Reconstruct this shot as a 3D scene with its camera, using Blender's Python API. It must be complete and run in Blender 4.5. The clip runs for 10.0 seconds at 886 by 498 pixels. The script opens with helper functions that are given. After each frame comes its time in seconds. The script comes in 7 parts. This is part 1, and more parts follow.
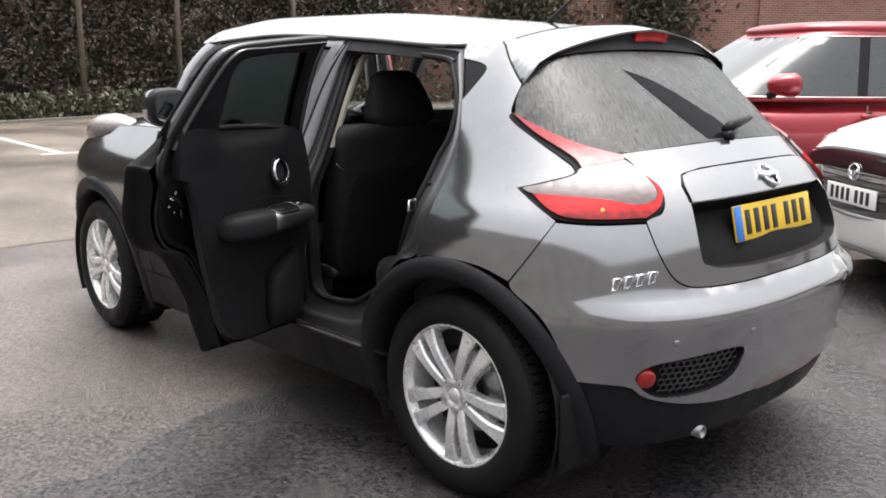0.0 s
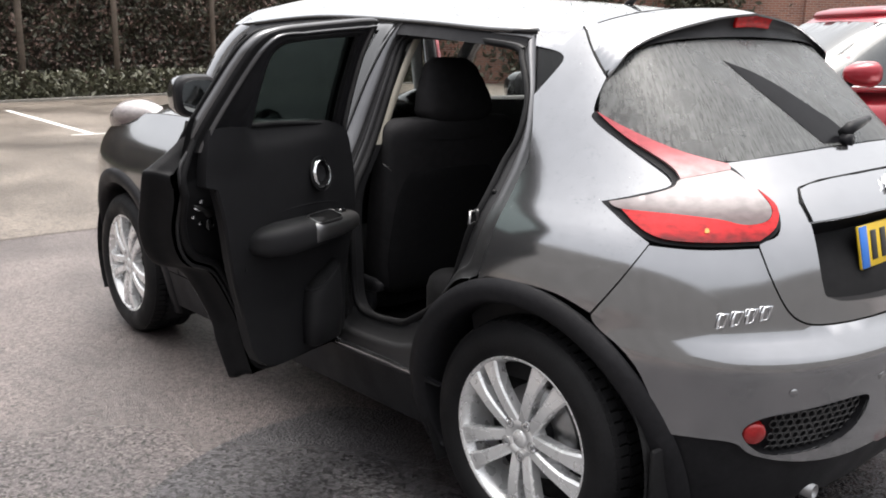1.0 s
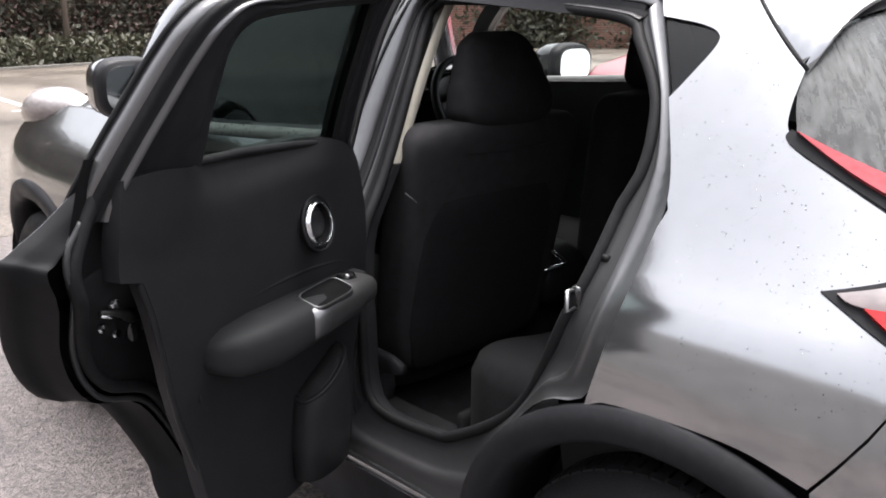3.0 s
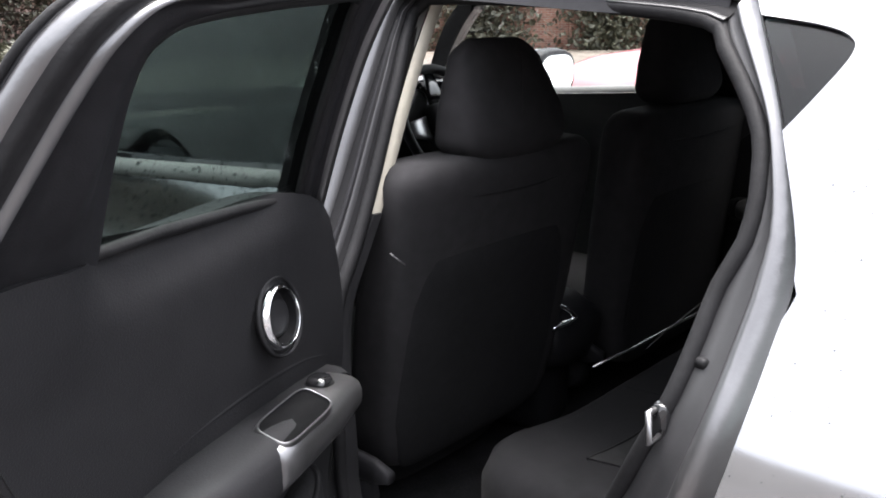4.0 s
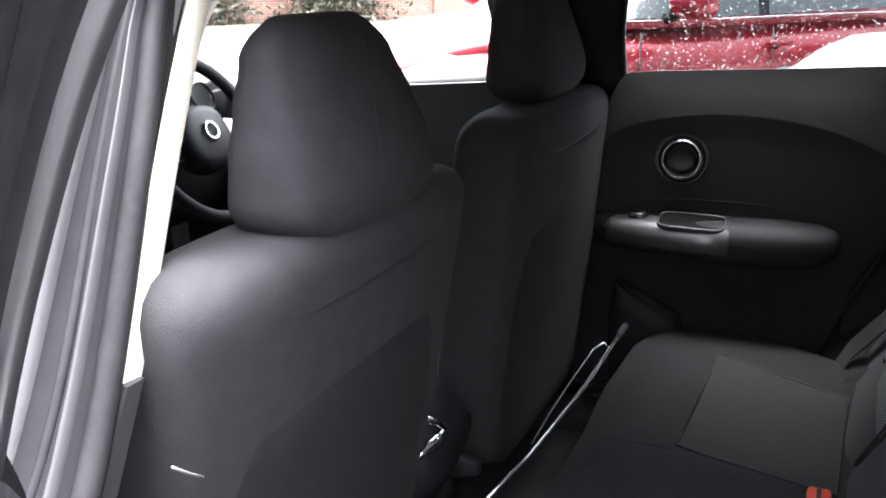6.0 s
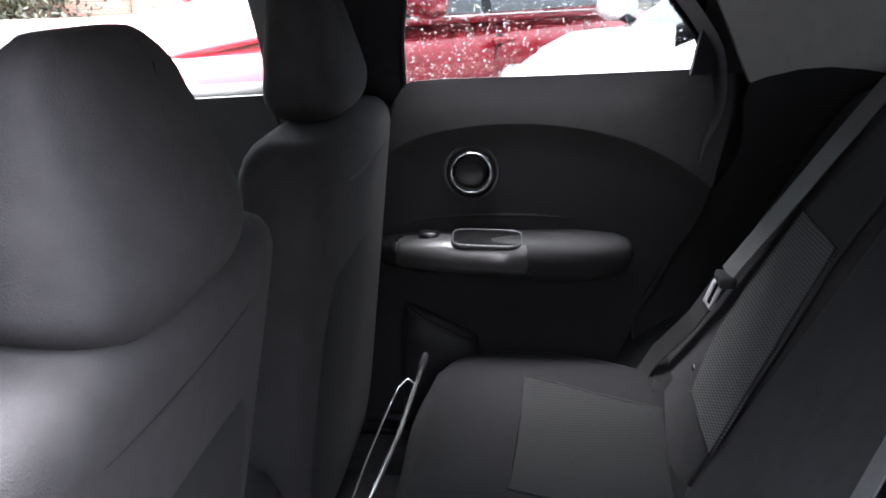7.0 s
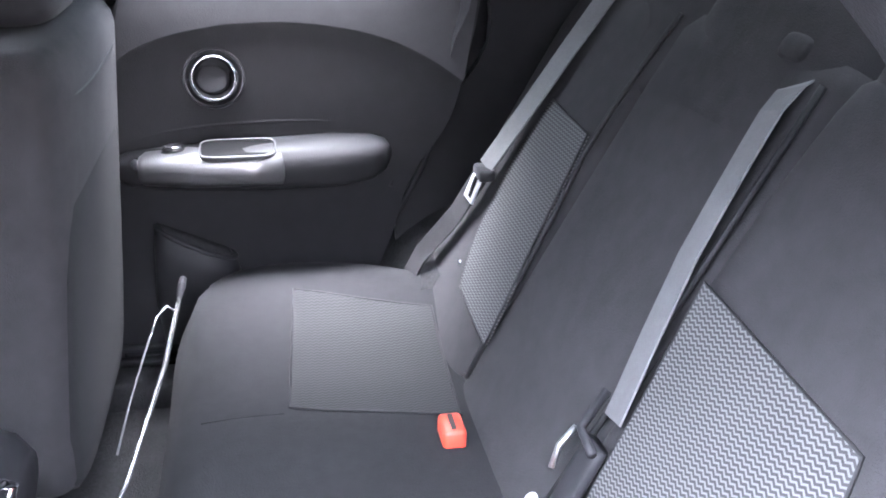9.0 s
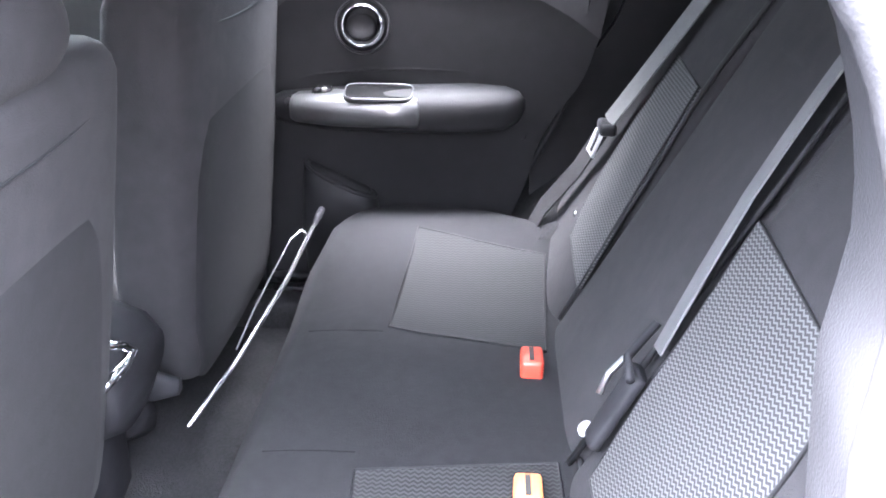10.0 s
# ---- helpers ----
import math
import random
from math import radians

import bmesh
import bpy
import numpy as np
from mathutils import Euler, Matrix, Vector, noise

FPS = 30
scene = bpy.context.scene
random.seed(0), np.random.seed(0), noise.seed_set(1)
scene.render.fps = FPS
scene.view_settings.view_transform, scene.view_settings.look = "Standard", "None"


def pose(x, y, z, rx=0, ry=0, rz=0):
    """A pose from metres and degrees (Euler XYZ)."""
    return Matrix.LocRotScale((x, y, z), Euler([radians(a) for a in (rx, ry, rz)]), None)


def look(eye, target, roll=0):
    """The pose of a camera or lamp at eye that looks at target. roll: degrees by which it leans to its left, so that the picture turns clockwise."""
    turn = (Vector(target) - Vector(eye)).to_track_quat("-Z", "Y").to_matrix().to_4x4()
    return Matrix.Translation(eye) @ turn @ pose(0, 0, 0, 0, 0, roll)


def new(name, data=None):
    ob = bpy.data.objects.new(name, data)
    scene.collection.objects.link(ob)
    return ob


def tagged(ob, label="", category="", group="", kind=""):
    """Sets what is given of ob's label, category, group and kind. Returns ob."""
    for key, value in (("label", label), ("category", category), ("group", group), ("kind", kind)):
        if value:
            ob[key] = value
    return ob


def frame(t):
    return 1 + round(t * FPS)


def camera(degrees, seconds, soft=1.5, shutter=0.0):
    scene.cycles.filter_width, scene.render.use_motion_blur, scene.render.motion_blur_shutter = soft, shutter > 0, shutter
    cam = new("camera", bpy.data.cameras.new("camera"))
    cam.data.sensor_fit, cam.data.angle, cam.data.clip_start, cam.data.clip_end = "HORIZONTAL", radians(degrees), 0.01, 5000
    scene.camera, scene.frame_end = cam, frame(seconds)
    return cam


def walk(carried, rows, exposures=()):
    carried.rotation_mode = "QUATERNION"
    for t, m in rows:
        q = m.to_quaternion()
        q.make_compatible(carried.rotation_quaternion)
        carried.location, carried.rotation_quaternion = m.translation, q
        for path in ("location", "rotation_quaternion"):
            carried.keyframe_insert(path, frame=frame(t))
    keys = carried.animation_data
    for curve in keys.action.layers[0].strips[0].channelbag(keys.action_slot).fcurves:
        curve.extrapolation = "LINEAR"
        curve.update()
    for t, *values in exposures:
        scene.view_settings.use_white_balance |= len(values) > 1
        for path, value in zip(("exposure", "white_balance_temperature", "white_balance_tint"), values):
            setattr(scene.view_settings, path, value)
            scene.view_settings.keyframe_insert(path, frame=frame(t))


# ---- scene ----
cam = camera(52.6, 10.0, soft=1.8)
PATH = [
    (0, (-2.75, -1.886, 1.372), (-1.379, -0.49, 0.96), 0.5),
    (0.5, (-2.661, -1.725, 1.373), (-1.313, -0.313, 0.939), 0.7),
    (1, (-2.535, -1.523, 1.39), (-1.218, -0.088, 0.936), 1.0),
    (1.5, (-2.43, -1.312, 1.388), (-1.102, 0.109, 0.921), 1.0),
    (2, (-2.307, -1.07, 1.403), (-0.952, 0.326, 0.938), 0.3),
    (2.2, (-2.248, -0.98, 1.4), (-0.883, 0.401, 0.92), 0.4),
    (3.3, (-1.909, -0.532, 1.399), (-0.555, 0.837, 0.861), 0.5),
    (3.5, (-1.851, -0.441, 1.393), (-0.473, 0.907, 0.862), -0.0),
    (4, (-1.719, -0.241, 1.391), (-0.273, 1.036, 0.866), -0.1),
    (4.5, (-1.583, -0.087, 1.376), (-0.109, 1.157, 0.847), 0.2),
    (5, (-1.428, 0.072, 1.382), (0.083, 1.267, 0.844), 0.2),
    (5.5, (-1.305, 0.193, 1.371), (0.319, 1.209, 0.798), 0.1),
    (5.7, (-1.259, 0.242, 1.368), (0.413, 1.174, 0.788), -0.4),
    (6.8, (-1.041, 0.479, 1.375), (0.847, 0.774, 0.783), 0.2),
    (7, (-1.019, 0.493, 1.375), (0.881, 0.682, 0.778), 0.1),
    (7.5, (-0.975, 0.513, 1.362), (0.931, 0.439, 0.761), 0.1),
    (8, (-0.956, 0.535, 1.378), (0.916, 0.229, 0.743), 0.2),
    (8.5, (-0.944, 0.531, 1.375), (0.878, 0.118, 0.662), 0.5),
    (9, (-0.958, 0.519, 1.362), (0.84, 0.15, 0.566), 1.1),
    (9.5, (-0.995, 0.468, 1.344), (0.805, 0.275, 0.495), 1.4),
    (10, (-1.065, 0.361, 1.313), (0.758, 0.454, 0.496), 0.4),
]
walk(cam, [(t, look(eye, target, roll)) for t, eye, target, roll in PATH],
     exposures=((0,1.2,6700,10),(2.2,1.35,6600,11),(3.3,1.9,6500,12),(4.0,2.45,6450,12),(4.5,3.2,6400,12),(5.2,3.95,6350,12),(5.7,4.3,6300,13),(7.0,4.65,6200,13),(7.5,5.85,6000,14),(8.2,6.95,5800,17),(10,7.0,5900,17)))

# ---- world, sun ----
sky_world = bpy.data.worlds.new("overcast_sky")
scene.world = sky_world
sky_world.use_nodes = True
_n = sky_world.node_tree.nodes
_l = sky_world.node_tree.links
_sky = _n.new("ShaderNodeTexSky")
_sky.sky_type = "NISHITA"
_sky.sun_disc = False
_sky.sun_elevation = radians(80)
_sky.sun_rotation = radians(54)
_sky.air_density = 1.0
_sky.dust_density = 6.0
_grey = _n.new("ShaderNodeHueSaturation")
_grey.inputs["Saturation"].default_value = 0.22
_l.new(_sky.outputs["Color"], _grey.inputs["Color"])
_tc = _n.new("ShaderNodeTexCoord")
_sep = _n.new("ShaderNodeSeparateXYZ")
_l.new(_tc.outputs["Generated"], _sep.inputs[0])
_up = _n.new("ShaderNodeMapRange")
_up.inputs["To Min"].default_value = 0.8
_up.inputs["To Max"].default_value = 1.6
_l.new(_sep.outputs["Z"], _up.inputs["Value"])
_cloud = _n.new("ShaderNodeVectorMath")
_cloud.operation = "SCALE"
_l.new(_grey.outputs["Color"], _cloud.inputs[0])
_l.new(_up.outputs[0], _cloud.inputs["Scale"])
_bg = _n["Background"]
_bg.inputs["Strength"].default_value = 0.15
_l.new(_cloud.outputs[0], _bg.inputs["Color"])
sun = new("sun", bpy.data.lights.new("sun", "SUN"))
sun.data.energy = 0.7
sun.data.angle = radians(50)
sun.data.color = (1.0, 0.97, 0.93)
sun.matrix_basis = look((0, 0, 0), (-0.14, -0.10, -0.98))


# ---- materials ----
def mat(name, color, rough=0.5, metal=0.0, coat=0.0, spec=0.5, bump=None, bump2=None, var=None, rvar=None, sheen=0.0):
    """A surface. bump: (size in m, height); var: (size in m, share) of colour; rvar: (size in m, share) of roughness."""
    m = bpy.data.materials.new(name)
    m.use_nodes = True
    nt = m.node_tree
    p = nt.nodes["Principled BSDF"]
    p.inputs["Base Color"].default_value = (*color, 1)
    p.inputs["Roughness"].default_value = rough
    p.inputs["Metallic"].default_value = metal
    p.inputs["Coat Weight"].default_value = coat
    p.inputs["Coat Roughness"].default_value = 0.03
    p.inputs["Specular IOR Level"].default_value = spec
    p.inputs["Sheen Weight"].default_value = sheen
    tc = nt.nodes.new("ShaderNodeTexCoord")

    def noise_at(size, detail=4):
        n = nt.nodes.new("ShaderNodeTexNoise")
        n.inputs["Scale"].default_value = 1 / size
        n.inputs["Detail"].default_value = detail
        nt.links.new(tc.outputs["Object"], n.inputs["Vector"])
        return n

    if var:
        n = noise_at(var[0])
        n2 = noise_at(var[0] * 0.13)
        add = nt.nodes.new("ShaderNodeMath")
        add.operation = "ADD"
        nt.links.new(n.outputs["Fac"], add.inputs[0])
        nt.links.new(n2.outputs["Fac"], add.inputs[1])
        r = nt.nodes.new("ShaderNodeMapRange")
        r.inputs["From Min"].default_value = 0.65
        r.inputs["From Max"].default_value = 1.35
        r.inputs["To Min"].default_value = 1 - var[1]
        r.inputs["To Max"].default_value = 1 + var[1]
        nt.links.new(add.outputs[0], r.inputs["Value"])
        mul = nt.nodes.new("ShaderNodeVectorMath")
        mul.operation = "SCALE"
        mul.inputs[0].default_value = color
        nt.links.new(r.outputs[0], mul.inputs["Scale"])
        nt.links.new(mul.outputs[0], p.inputs["Base Color"])
    if rvar:
        n = noise_at(rvar[0])
        r = nt.nodes.new("ShaderNodeMapRange")
        r.inputs["From Min"].default_value = 0.35
        r.inputs["From Max"].default_value = 0.65
        r.inputs["To Min"].default_value = max(0.02, rough - rvar[1])
        r.inputs["To Max"].default_value = min(1, rough + rvar[1])
        nt.links.new(n.outputs["Fac"], r.inputs["Value"])
        nt.links.new(r.outputs[0], p.inputs["Roughness"])
    last = None
    for b in (bump, bump2):
        if b:
            n = noise_at(b[0], 3)
            k = nt.nodes.new("ShaderNodeBump")
            k.inputs["Strength"].default_value = 1.0
            k.inputs["Distance"].default_value = b[1]
            nt.links.new(n.outputs["Fac"], k.inputs["Height"])
            if last:
                nt.links.new(last.outputs[0], k.inputs["Normal"])
            last = k
    if last:
        nt.links.new(last.outputs[0], p.inputs["Normal"])
    return m


def glass(name, tint, gloss=0.02):
    """A pane: it lets light through with a tint and mirrors at grazing angles."""
    m = bpy.data.materials.new(name)
    m.use_nodes = True
    nt = m.node_tree
    nt.nodes.clear()
    out = nt.nodes.new("ShaderNodeOutputMaterial")
    mix = nt.nodes.new("ShaderNodeMixShader")
    clear = nt.nodes.new("ShaderNodeBsdfTransparent")
    clear.inputs["Color"].default_value = (*tint, 1)
    shine = nt.nodes.new("ShaderNodeBsdfGlossy")
    shine.inputs["Roughness"].default_value = gloss
    fr = nt.nodes.new("ShaderNodeLayerWeight")
    fr.inputs["Blend"].default_value = 0.5
    pw = nt.nodes.new("ShaderNodeMath")
    pw.operation = "POWER"
    pw.inputs[1].default_value = 4.5
    nt.links.new(fr.outputs["Facing"], pw.inputs[0])
    ma = nt.nodes.new("ShaderNodeMath")
    ma.operation = "MULTIPLY_ADD"
    ma.inputs[1].default_value = 0.85
    ma.inputs[2].default_value = 0.03
    nt.links.new(pw.outputs[0], ma.inputs[0])
    nt.links.new(ma.outputs[0], mix.inputs["Fac"])
    nt.links.new(clear.outputs[0], mix.inputs[1])
    nt.links.new(shine.outputs[0], mix.inputs[2])
    nt.links.new(mix.outputs[0], out.inputs["Surface"])
    return m


def wet_ground(name, base, patch, grain, wet):
    """Wet ground: aggregate grain, broad stains and puddled gloss."""
    m = mat(name, base, rough=0.42, bump=(grain, grain * 0.7), bump2=(grain * 4, grain * 0.5))
    nt = m.node_tree
    p = nt.nodes["Principled BSDF"]
    tc = nt.nodes.new("ShaderNodeTexCoord")
    big = nt.nodes.new("ShaderNodeTexNoise")
    big.inputs["Scale"].default_value = 0.55
    big.inputs["Detail"].default_value = 5
    fine = nt.nodes.new("ShaderNodeTexVoronoi")
    fine.inputs["Scale"].default_value = 1 / (grain * 1.3)
    for k in (big, fine):
        nt.links.new(tc.outputs["Object"], k.inputs["Vector"])
    ramp = nt.nodes.new("ShaderNodeMapRange")
    ramp.inputs["From Min"].default_value = 0.36
    ramp.inputs["From Max"].default_value = 0.64
    nt.links.new(big.outputs["Fac"], ramp.inputs["Value"])
    mix = nt.nodes.new("ShaderNodeMix")
    mix.data_type = "RGBA"
    mix.inputs["A"].default_value = (*base, 1)
    mix.inputs["B"].default_value = (*patch, 1)
    nt.links.new(ramp.outputs[0], mix.inputs["Factor"])
    spk = nt.nodes.new("ShaderNodeMapRange")
    spk.inputs["To Min"].default_value = 0.15
    spk.inputs["To Max"].default_value = 2.3
    nt.links.new(fine.outputs["Color"], spk.inputs["Value"])
    mul = nt.nodes.new("ShaderNodeVectorMath")
    mul.operation = "SCALE"
    nt.links.new(mix.outputs["Result"], mul.inputs[0])
    nt.links.new(spk.outputs[0], mul.inputs["Scale"])
    nt.links.new(mul.outputs[0], p.inputs["Base Color"])
    rr = nt.nodes.new("ShaderNodeMapRange")
    rr.inputs["From Min"].default_value = 0.36
    rr.inputs["From Max"].default_value = 0.64
    rr.inputs["To Min"].default_value = wet[0]
    rr.inputs["To Max"].default_value = wet[1]
    nt.links.new(big.outputs["Fac"], rr.inputs["Value"])
    nt.links.new(rr.outputs[0], p.inputs["Roughness"])
    return m


def fabric(name, dark, light, size, wave, plane):
    """Woven cloth with fine wavy light lines; plane: the two axes it lies in."""
    m = mat(name, dark, rough=0.92, spec=0.08, sheen=0.02, bump=(0.0015, 0.0006))
    nt = m.node_tree
    p = nt.nodes["Principled BSDF"]
    tc = nt.nodes.new("ShaderNodeTexCoord")
    sep = nt.nodes.new("ShaderNodeSeparateXYZ")
    nt.links.new(tc.outputs["Object"], sep.inputs[0])

    def op(kind, a, b=None):
        k = nt.nodes.new("ShaderNodeMath")
        k.operation = kind
        for i, v in enumerate((a, b)):
            if v is None:
                continue
            if isinstance(v, (int, float)):
                k.inputs[i].default_value = v
            else:
                nt.links.new(v, k.inputs[i])
        return k.outputs[0]

    across, along = sep.outputs[plane[0]], sep.outputs[plane[1]]
    zig = op("PINGPONG", op("MULTIPLY", across, 2 / wave), 1.0)
    lines = op("SINE", op("MULTIPLY", op("ADD", op("MULTIPLY", along, 1 / size), op("MULTIPLY", zig, 0.55)), 2 * math.pi))
    r = nt.nodes.new("ShaderNodeMapRange")
    r.inputs["From Min"].default_value = -0.1
    r.inputs["From Max"].default_value = 0.45
    nt.links.new(lines, r.inputs["Value"])
    mix = nt.nodes.new("ShaderNodeMix")
    mix.data_type = "RGBA"
    mix.inputs["A"].default_value = (*dark, 1)
    mix.inputs["B"].default_value = (*light, 1)
    nt.links.new(r.outputs[0], mix.inputs["Factor"])
    nt.links.new(mix.outputs["Result"], p.inputs["Base Color"])
    return m


def brickwork(name):
    m = mat(name, (0.3, 0.14, 0.1), rough=0.8, bump=(0.01, 0.003))
    nt = m.node_tree
    p = nt.nodes["Principled BSDF"]
    tc = nt.nodes.new("ShaderNodeTexCoord")
    mp = nt.nodes.new("ShaderNodeMapping")
    mp.inputs["Rotation"].default_value = (radians(90), 0, 0)
    b = nt.nodes.new("ShaderNodeTexBrick")
    b.inputs["Scale"].default_value = 1.0
    b.inputs["Brick Width"].default_value = 0.225
    b.inputs["Row Height"].default_value = 0.075
    b.inputs["Mortar Size"].default_value = 0.008
    b.inputs["Color1"].default_value = (0.30, 0.13, 0.09, 1)
    b.inputs["Color2"].default_value = (0.20, 0.09, 0.07, 1)
    b.inputs["Mortar"].default_value = (0.33, 0.28, 0.24, 1)
    nt.links.new(tc.outputs["Object"], mp.inputs["Vector"])
    nt.links.new(mp.outputs[0], b.inputs["Vector"])
    nt.links.new(b.outputs["Color"], p.inputs["Base Color"])
    return m


def lens(name, low, high, z0, z1, ribs):
    """A glossy lamp lens over a ribbed reflector, its tint changing from its foot to its top."""
    m = mat(name, low, 0.22, 0.15, coat=0.45, spec=0.3)
    nt = m.node_tree
    p = nt.nodes["Principled BSDF"]
    tc = nt.nodes["Texture Coordinate"]
    sep = nt.nodes.new("ShaderNodeSeparateXYZ")
    nt.links.new(tc.outputs["Object"], sep.inputs[0])
    up = nt.nodes.new("ShaderNodeMapRange")
    up.interpolation_type = "SMOOTHSTEP"
    up.inputs["From Min"].default_value = z0
    up.inputs["From Max"].default_value = z1
    nt.links.new(sep.outputs["Z"], up.inputs["Value"])
    mix = nt.nodes.new("ShaderNodeMix")
    mix.data_type = "RGBA"
    mix.inputs[6].default_value = (*low, 1)
    mix.inputs[7].default_value = (*high, 1)
    nt.links.new(up.outputs[0], mix.inputs[0])
    n = nt.nodes.new("ShaderNodeTexNoise")
    n.inputs["Scale"].default_value = 34
    n.inputs["Detail"].default_value = 2
    mp = nt.nodes.new("ShaderNodeMapping")
    mp.inputs["Scale"].default_value = (1, 1, 2.2)
    nt.links.new(tc.outputs["Object"], mp.inputs["Vector"])
    nt.links.new(mp.outputs[0], n.inputs["Vector"])
    r = nt.nodes.new("ShaderNodeMapRange")
    r.inputs["From Min"].default_value = 0.35
    r.inputs["From Max"].default_value = 0.65
    r.inputs["To Min"].default_value = 1 - ribs
    r.inputs["To Max"].default_value = 1 + ribs
    nt.links.new(n.outputs["Fac"], r.inputs["Value"])
    mul = nt.nodes.new("ShaderNodeVectorMath")
    mul.operation = "SCALE"
    nt.links.new(mix.outputs[2], mul.inputs[0])
    nt.links.new(r.outputs[0], mul.inputs["Scale"])
    nt.links.new(mul.outputs[0], p.inputs["Base Color"])
    k = nt.nodes.new("ShaderNodeBump")
    k.inputs["Distance"].default_value = 0.0012 * ribs
    nt.links.new(n.outputs["Fac"], k.inputs["Height"])
    nt.links.new(k.outputs[0], p.inputs["Normal"])
    return m


PAINT = mat("gunmetal_paint", (0.34, 0.343, 0.354), 0.12, 0.92, 1.0, bump=(0.0012, 0.00004), var=(0.4, 0.05))
# Body paint again, darkened to stand for shade in edges and recesses.
SHADED_PAINT = mat("shaded_body_paint", (0.014, 0.014, 0.015), 0.6, 0.0, spec=0.06, bump=(0.004, 0.0002), var=(0.2, 0.15))
# Duller inner paint, also dimmed so the jambs hold back sky glare.
PAINT_IN = mat("dimmed_inner_paint", (0.165, 0.165, 0.17), 0.30, 0.85, bump=(0.004, 0.0002), var=(0.2, 0.08))
# Body paint half darkened for the shaded inner side of the jambs.
HALF_SHADED_PAINT = mat("half_shaded_body_paint", (0.034, 0.034, 0.036), 0.45, 0.2, bump=(0.004, 0.0002), var=(0.2, 0.12))
BLACK_PLASTIC = mat("black_plastic", (0.017, 0.017, 0.019), 0.5, spec=0.13, bump=(0.0016, 0.0003), var=(0.12, 0.25), rvar=(0.2, 0.12))
GLOSS_BLACK = mat("gloss_black", (0.012, 0.012, 0.013), 0.12, coat=0.6, var=(0.2, 0.2))
RUBBER = mat("rubber", (0.013, 0.013, 0.014), 0.6, spec=0.14, bump=(0.003, 0.0004), var=(0.06, 0.3))
TYRE = mat("tyre_rubber", (0.011, 0.011, 0.012), 0.6, spec=0.16, bump=(0.004, 0.0008), var=(0.05, 0.35), rvar=(0.1, 0.15))
ALLOY = mat("silver_alloy", (0.84, 0.845, 0.85), 0.28, 0.5, 0.5, var=(0.06, 0.04), rvar=(0.05, 0.04))
CHROME = mat("chrome", (0.85, 0.86, 0.88), 0.08, 1.0, var=(0.05, 0.05))
PULL = mat("satin_pull_trim", (0.19, 0.19, 0.195), 0.32, 0.9, var=(0.05, 0.06))
SATIN = mat("satin_silver", (0.36, 0.36, 0.365), 0.34, 0.9, var=(0.05, 0.06))
CLOTH = mat("charcoal_cloth", (0.024, 0.0235, 0.025), 0.95, spec=0.07, sheen=0.02, bump=(0.0018, 0.0007), bump2=(0.06, 0.0016), var=(0.2, 0.2))
# Black cloth; on the bench cushion it is charcoal cloth darkened for shade.
CLOTH_B = mat("black_and_shaded_cloth", (0.013, 0.013, 0.014), 0.95, spec=0.07, sheen=0.02, bump=(0.0018, 0.0007), var=(0.15, 0.2))
# Same weave, darkened on the cushion to stand for dimmer light there.
WEAVE_H_DIMMED = fabric("woven_cloth", (0.0125, 0.0125, 0.013), (0.027, 0.0275, 0.028), 0.0075, 0.010, (1, 0))
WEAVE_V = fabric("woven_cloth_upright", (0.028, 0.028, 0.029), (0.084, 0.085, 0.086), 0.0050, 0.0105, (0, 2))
TRIM = mat("soft_trim", (0.017, 0.017, 0.0185), 0.5, spec=0.18, bump=(0.0022, 0.0005), var=(0.25, 0.15), rvar=(0.3, 0.08))
TRIM_UP = mat("upper_soft_trim", (0.034, 0.034, 0.036), 0.55, spec=0.22, bump=(0.0022, 0.0005), var=(0.25, 0.12))
TRIM_MID = mat("mid_grey_trim", (0.075, 0.077, 0.077), 0.7, bump=(0.002, 0.0004), var=(0.2, 0.1))
TRIM_GREY = mat("grey_trim", (0.24, 0.248, 0.248), 0.75, bump=(0.002, 0.0004), var=(0.2, 0.08))
CREAM = mat("cream_trim", (0.46, 0.43, 0.36), 0.7, bump=(0.002, 0.0003), var=(0.1, 0.06))
# Near-black put into shallow recesses in place of their shade.
SHADE_CUP = mat("shade_black_recess", (0.004, 0.004, 0.0045), 0.7, spec=0.08, var=(0.05, 0.2))
CARPET = mat("black_carpet", (0.022, 0.022, 0.023), 0.98, spec=0.1, bump=(0.003, 0.002), var=(0.05, 0.4))
BELT = mat("belt_webbing", (0.080, 0.080, 0.083), 0.7, bump=(0.0015, 0.0004), var=(0.03, 0.15))
ORANGE = mat("red_plastic", (0.55, 0.06, 0.035), 0.4, var=(0.02, 0.08))
ORANGE_B = mat("orange_plastic", (0.8, 0.22, 0.07), 0.4, var=(0.02, 0.08))
ROD_METAL = mat("bright_rod_metal", (0.62, 0.62, 0.63), 0.22, 0.95, var=(0.05, 0.06))
WHITE_METAL = mat("white_metal", (0.42, 0.42, 0.43), 0.3, 0.3, var=(0.05, 0.06))
LAMP_RED = lens("red_lens", (0.10, 0.001, 0.002), (0.46, 0.006, 0.008), .932, .978, .35)
FOG_RED = mat("fog_lens", (0.40, 0.010, 0.012), 0.16, 0.25, coat=1.0, spec=0.4, bump=(0.014, 0.0014), var=(0.03, 0.3))
HEADLAMP = mat("headlamp_lens", (0.46, 0.44, 0.44), 0.22, 0.6, coat=1.0, bump=(0.014, 0.0035), var=(0.03, 0.35))
LAMP_DIM = mat("dark_red_lens", (0.10, 0.006, 0.008), 0.2, coat=1.0, var=(0.03, 0.2))
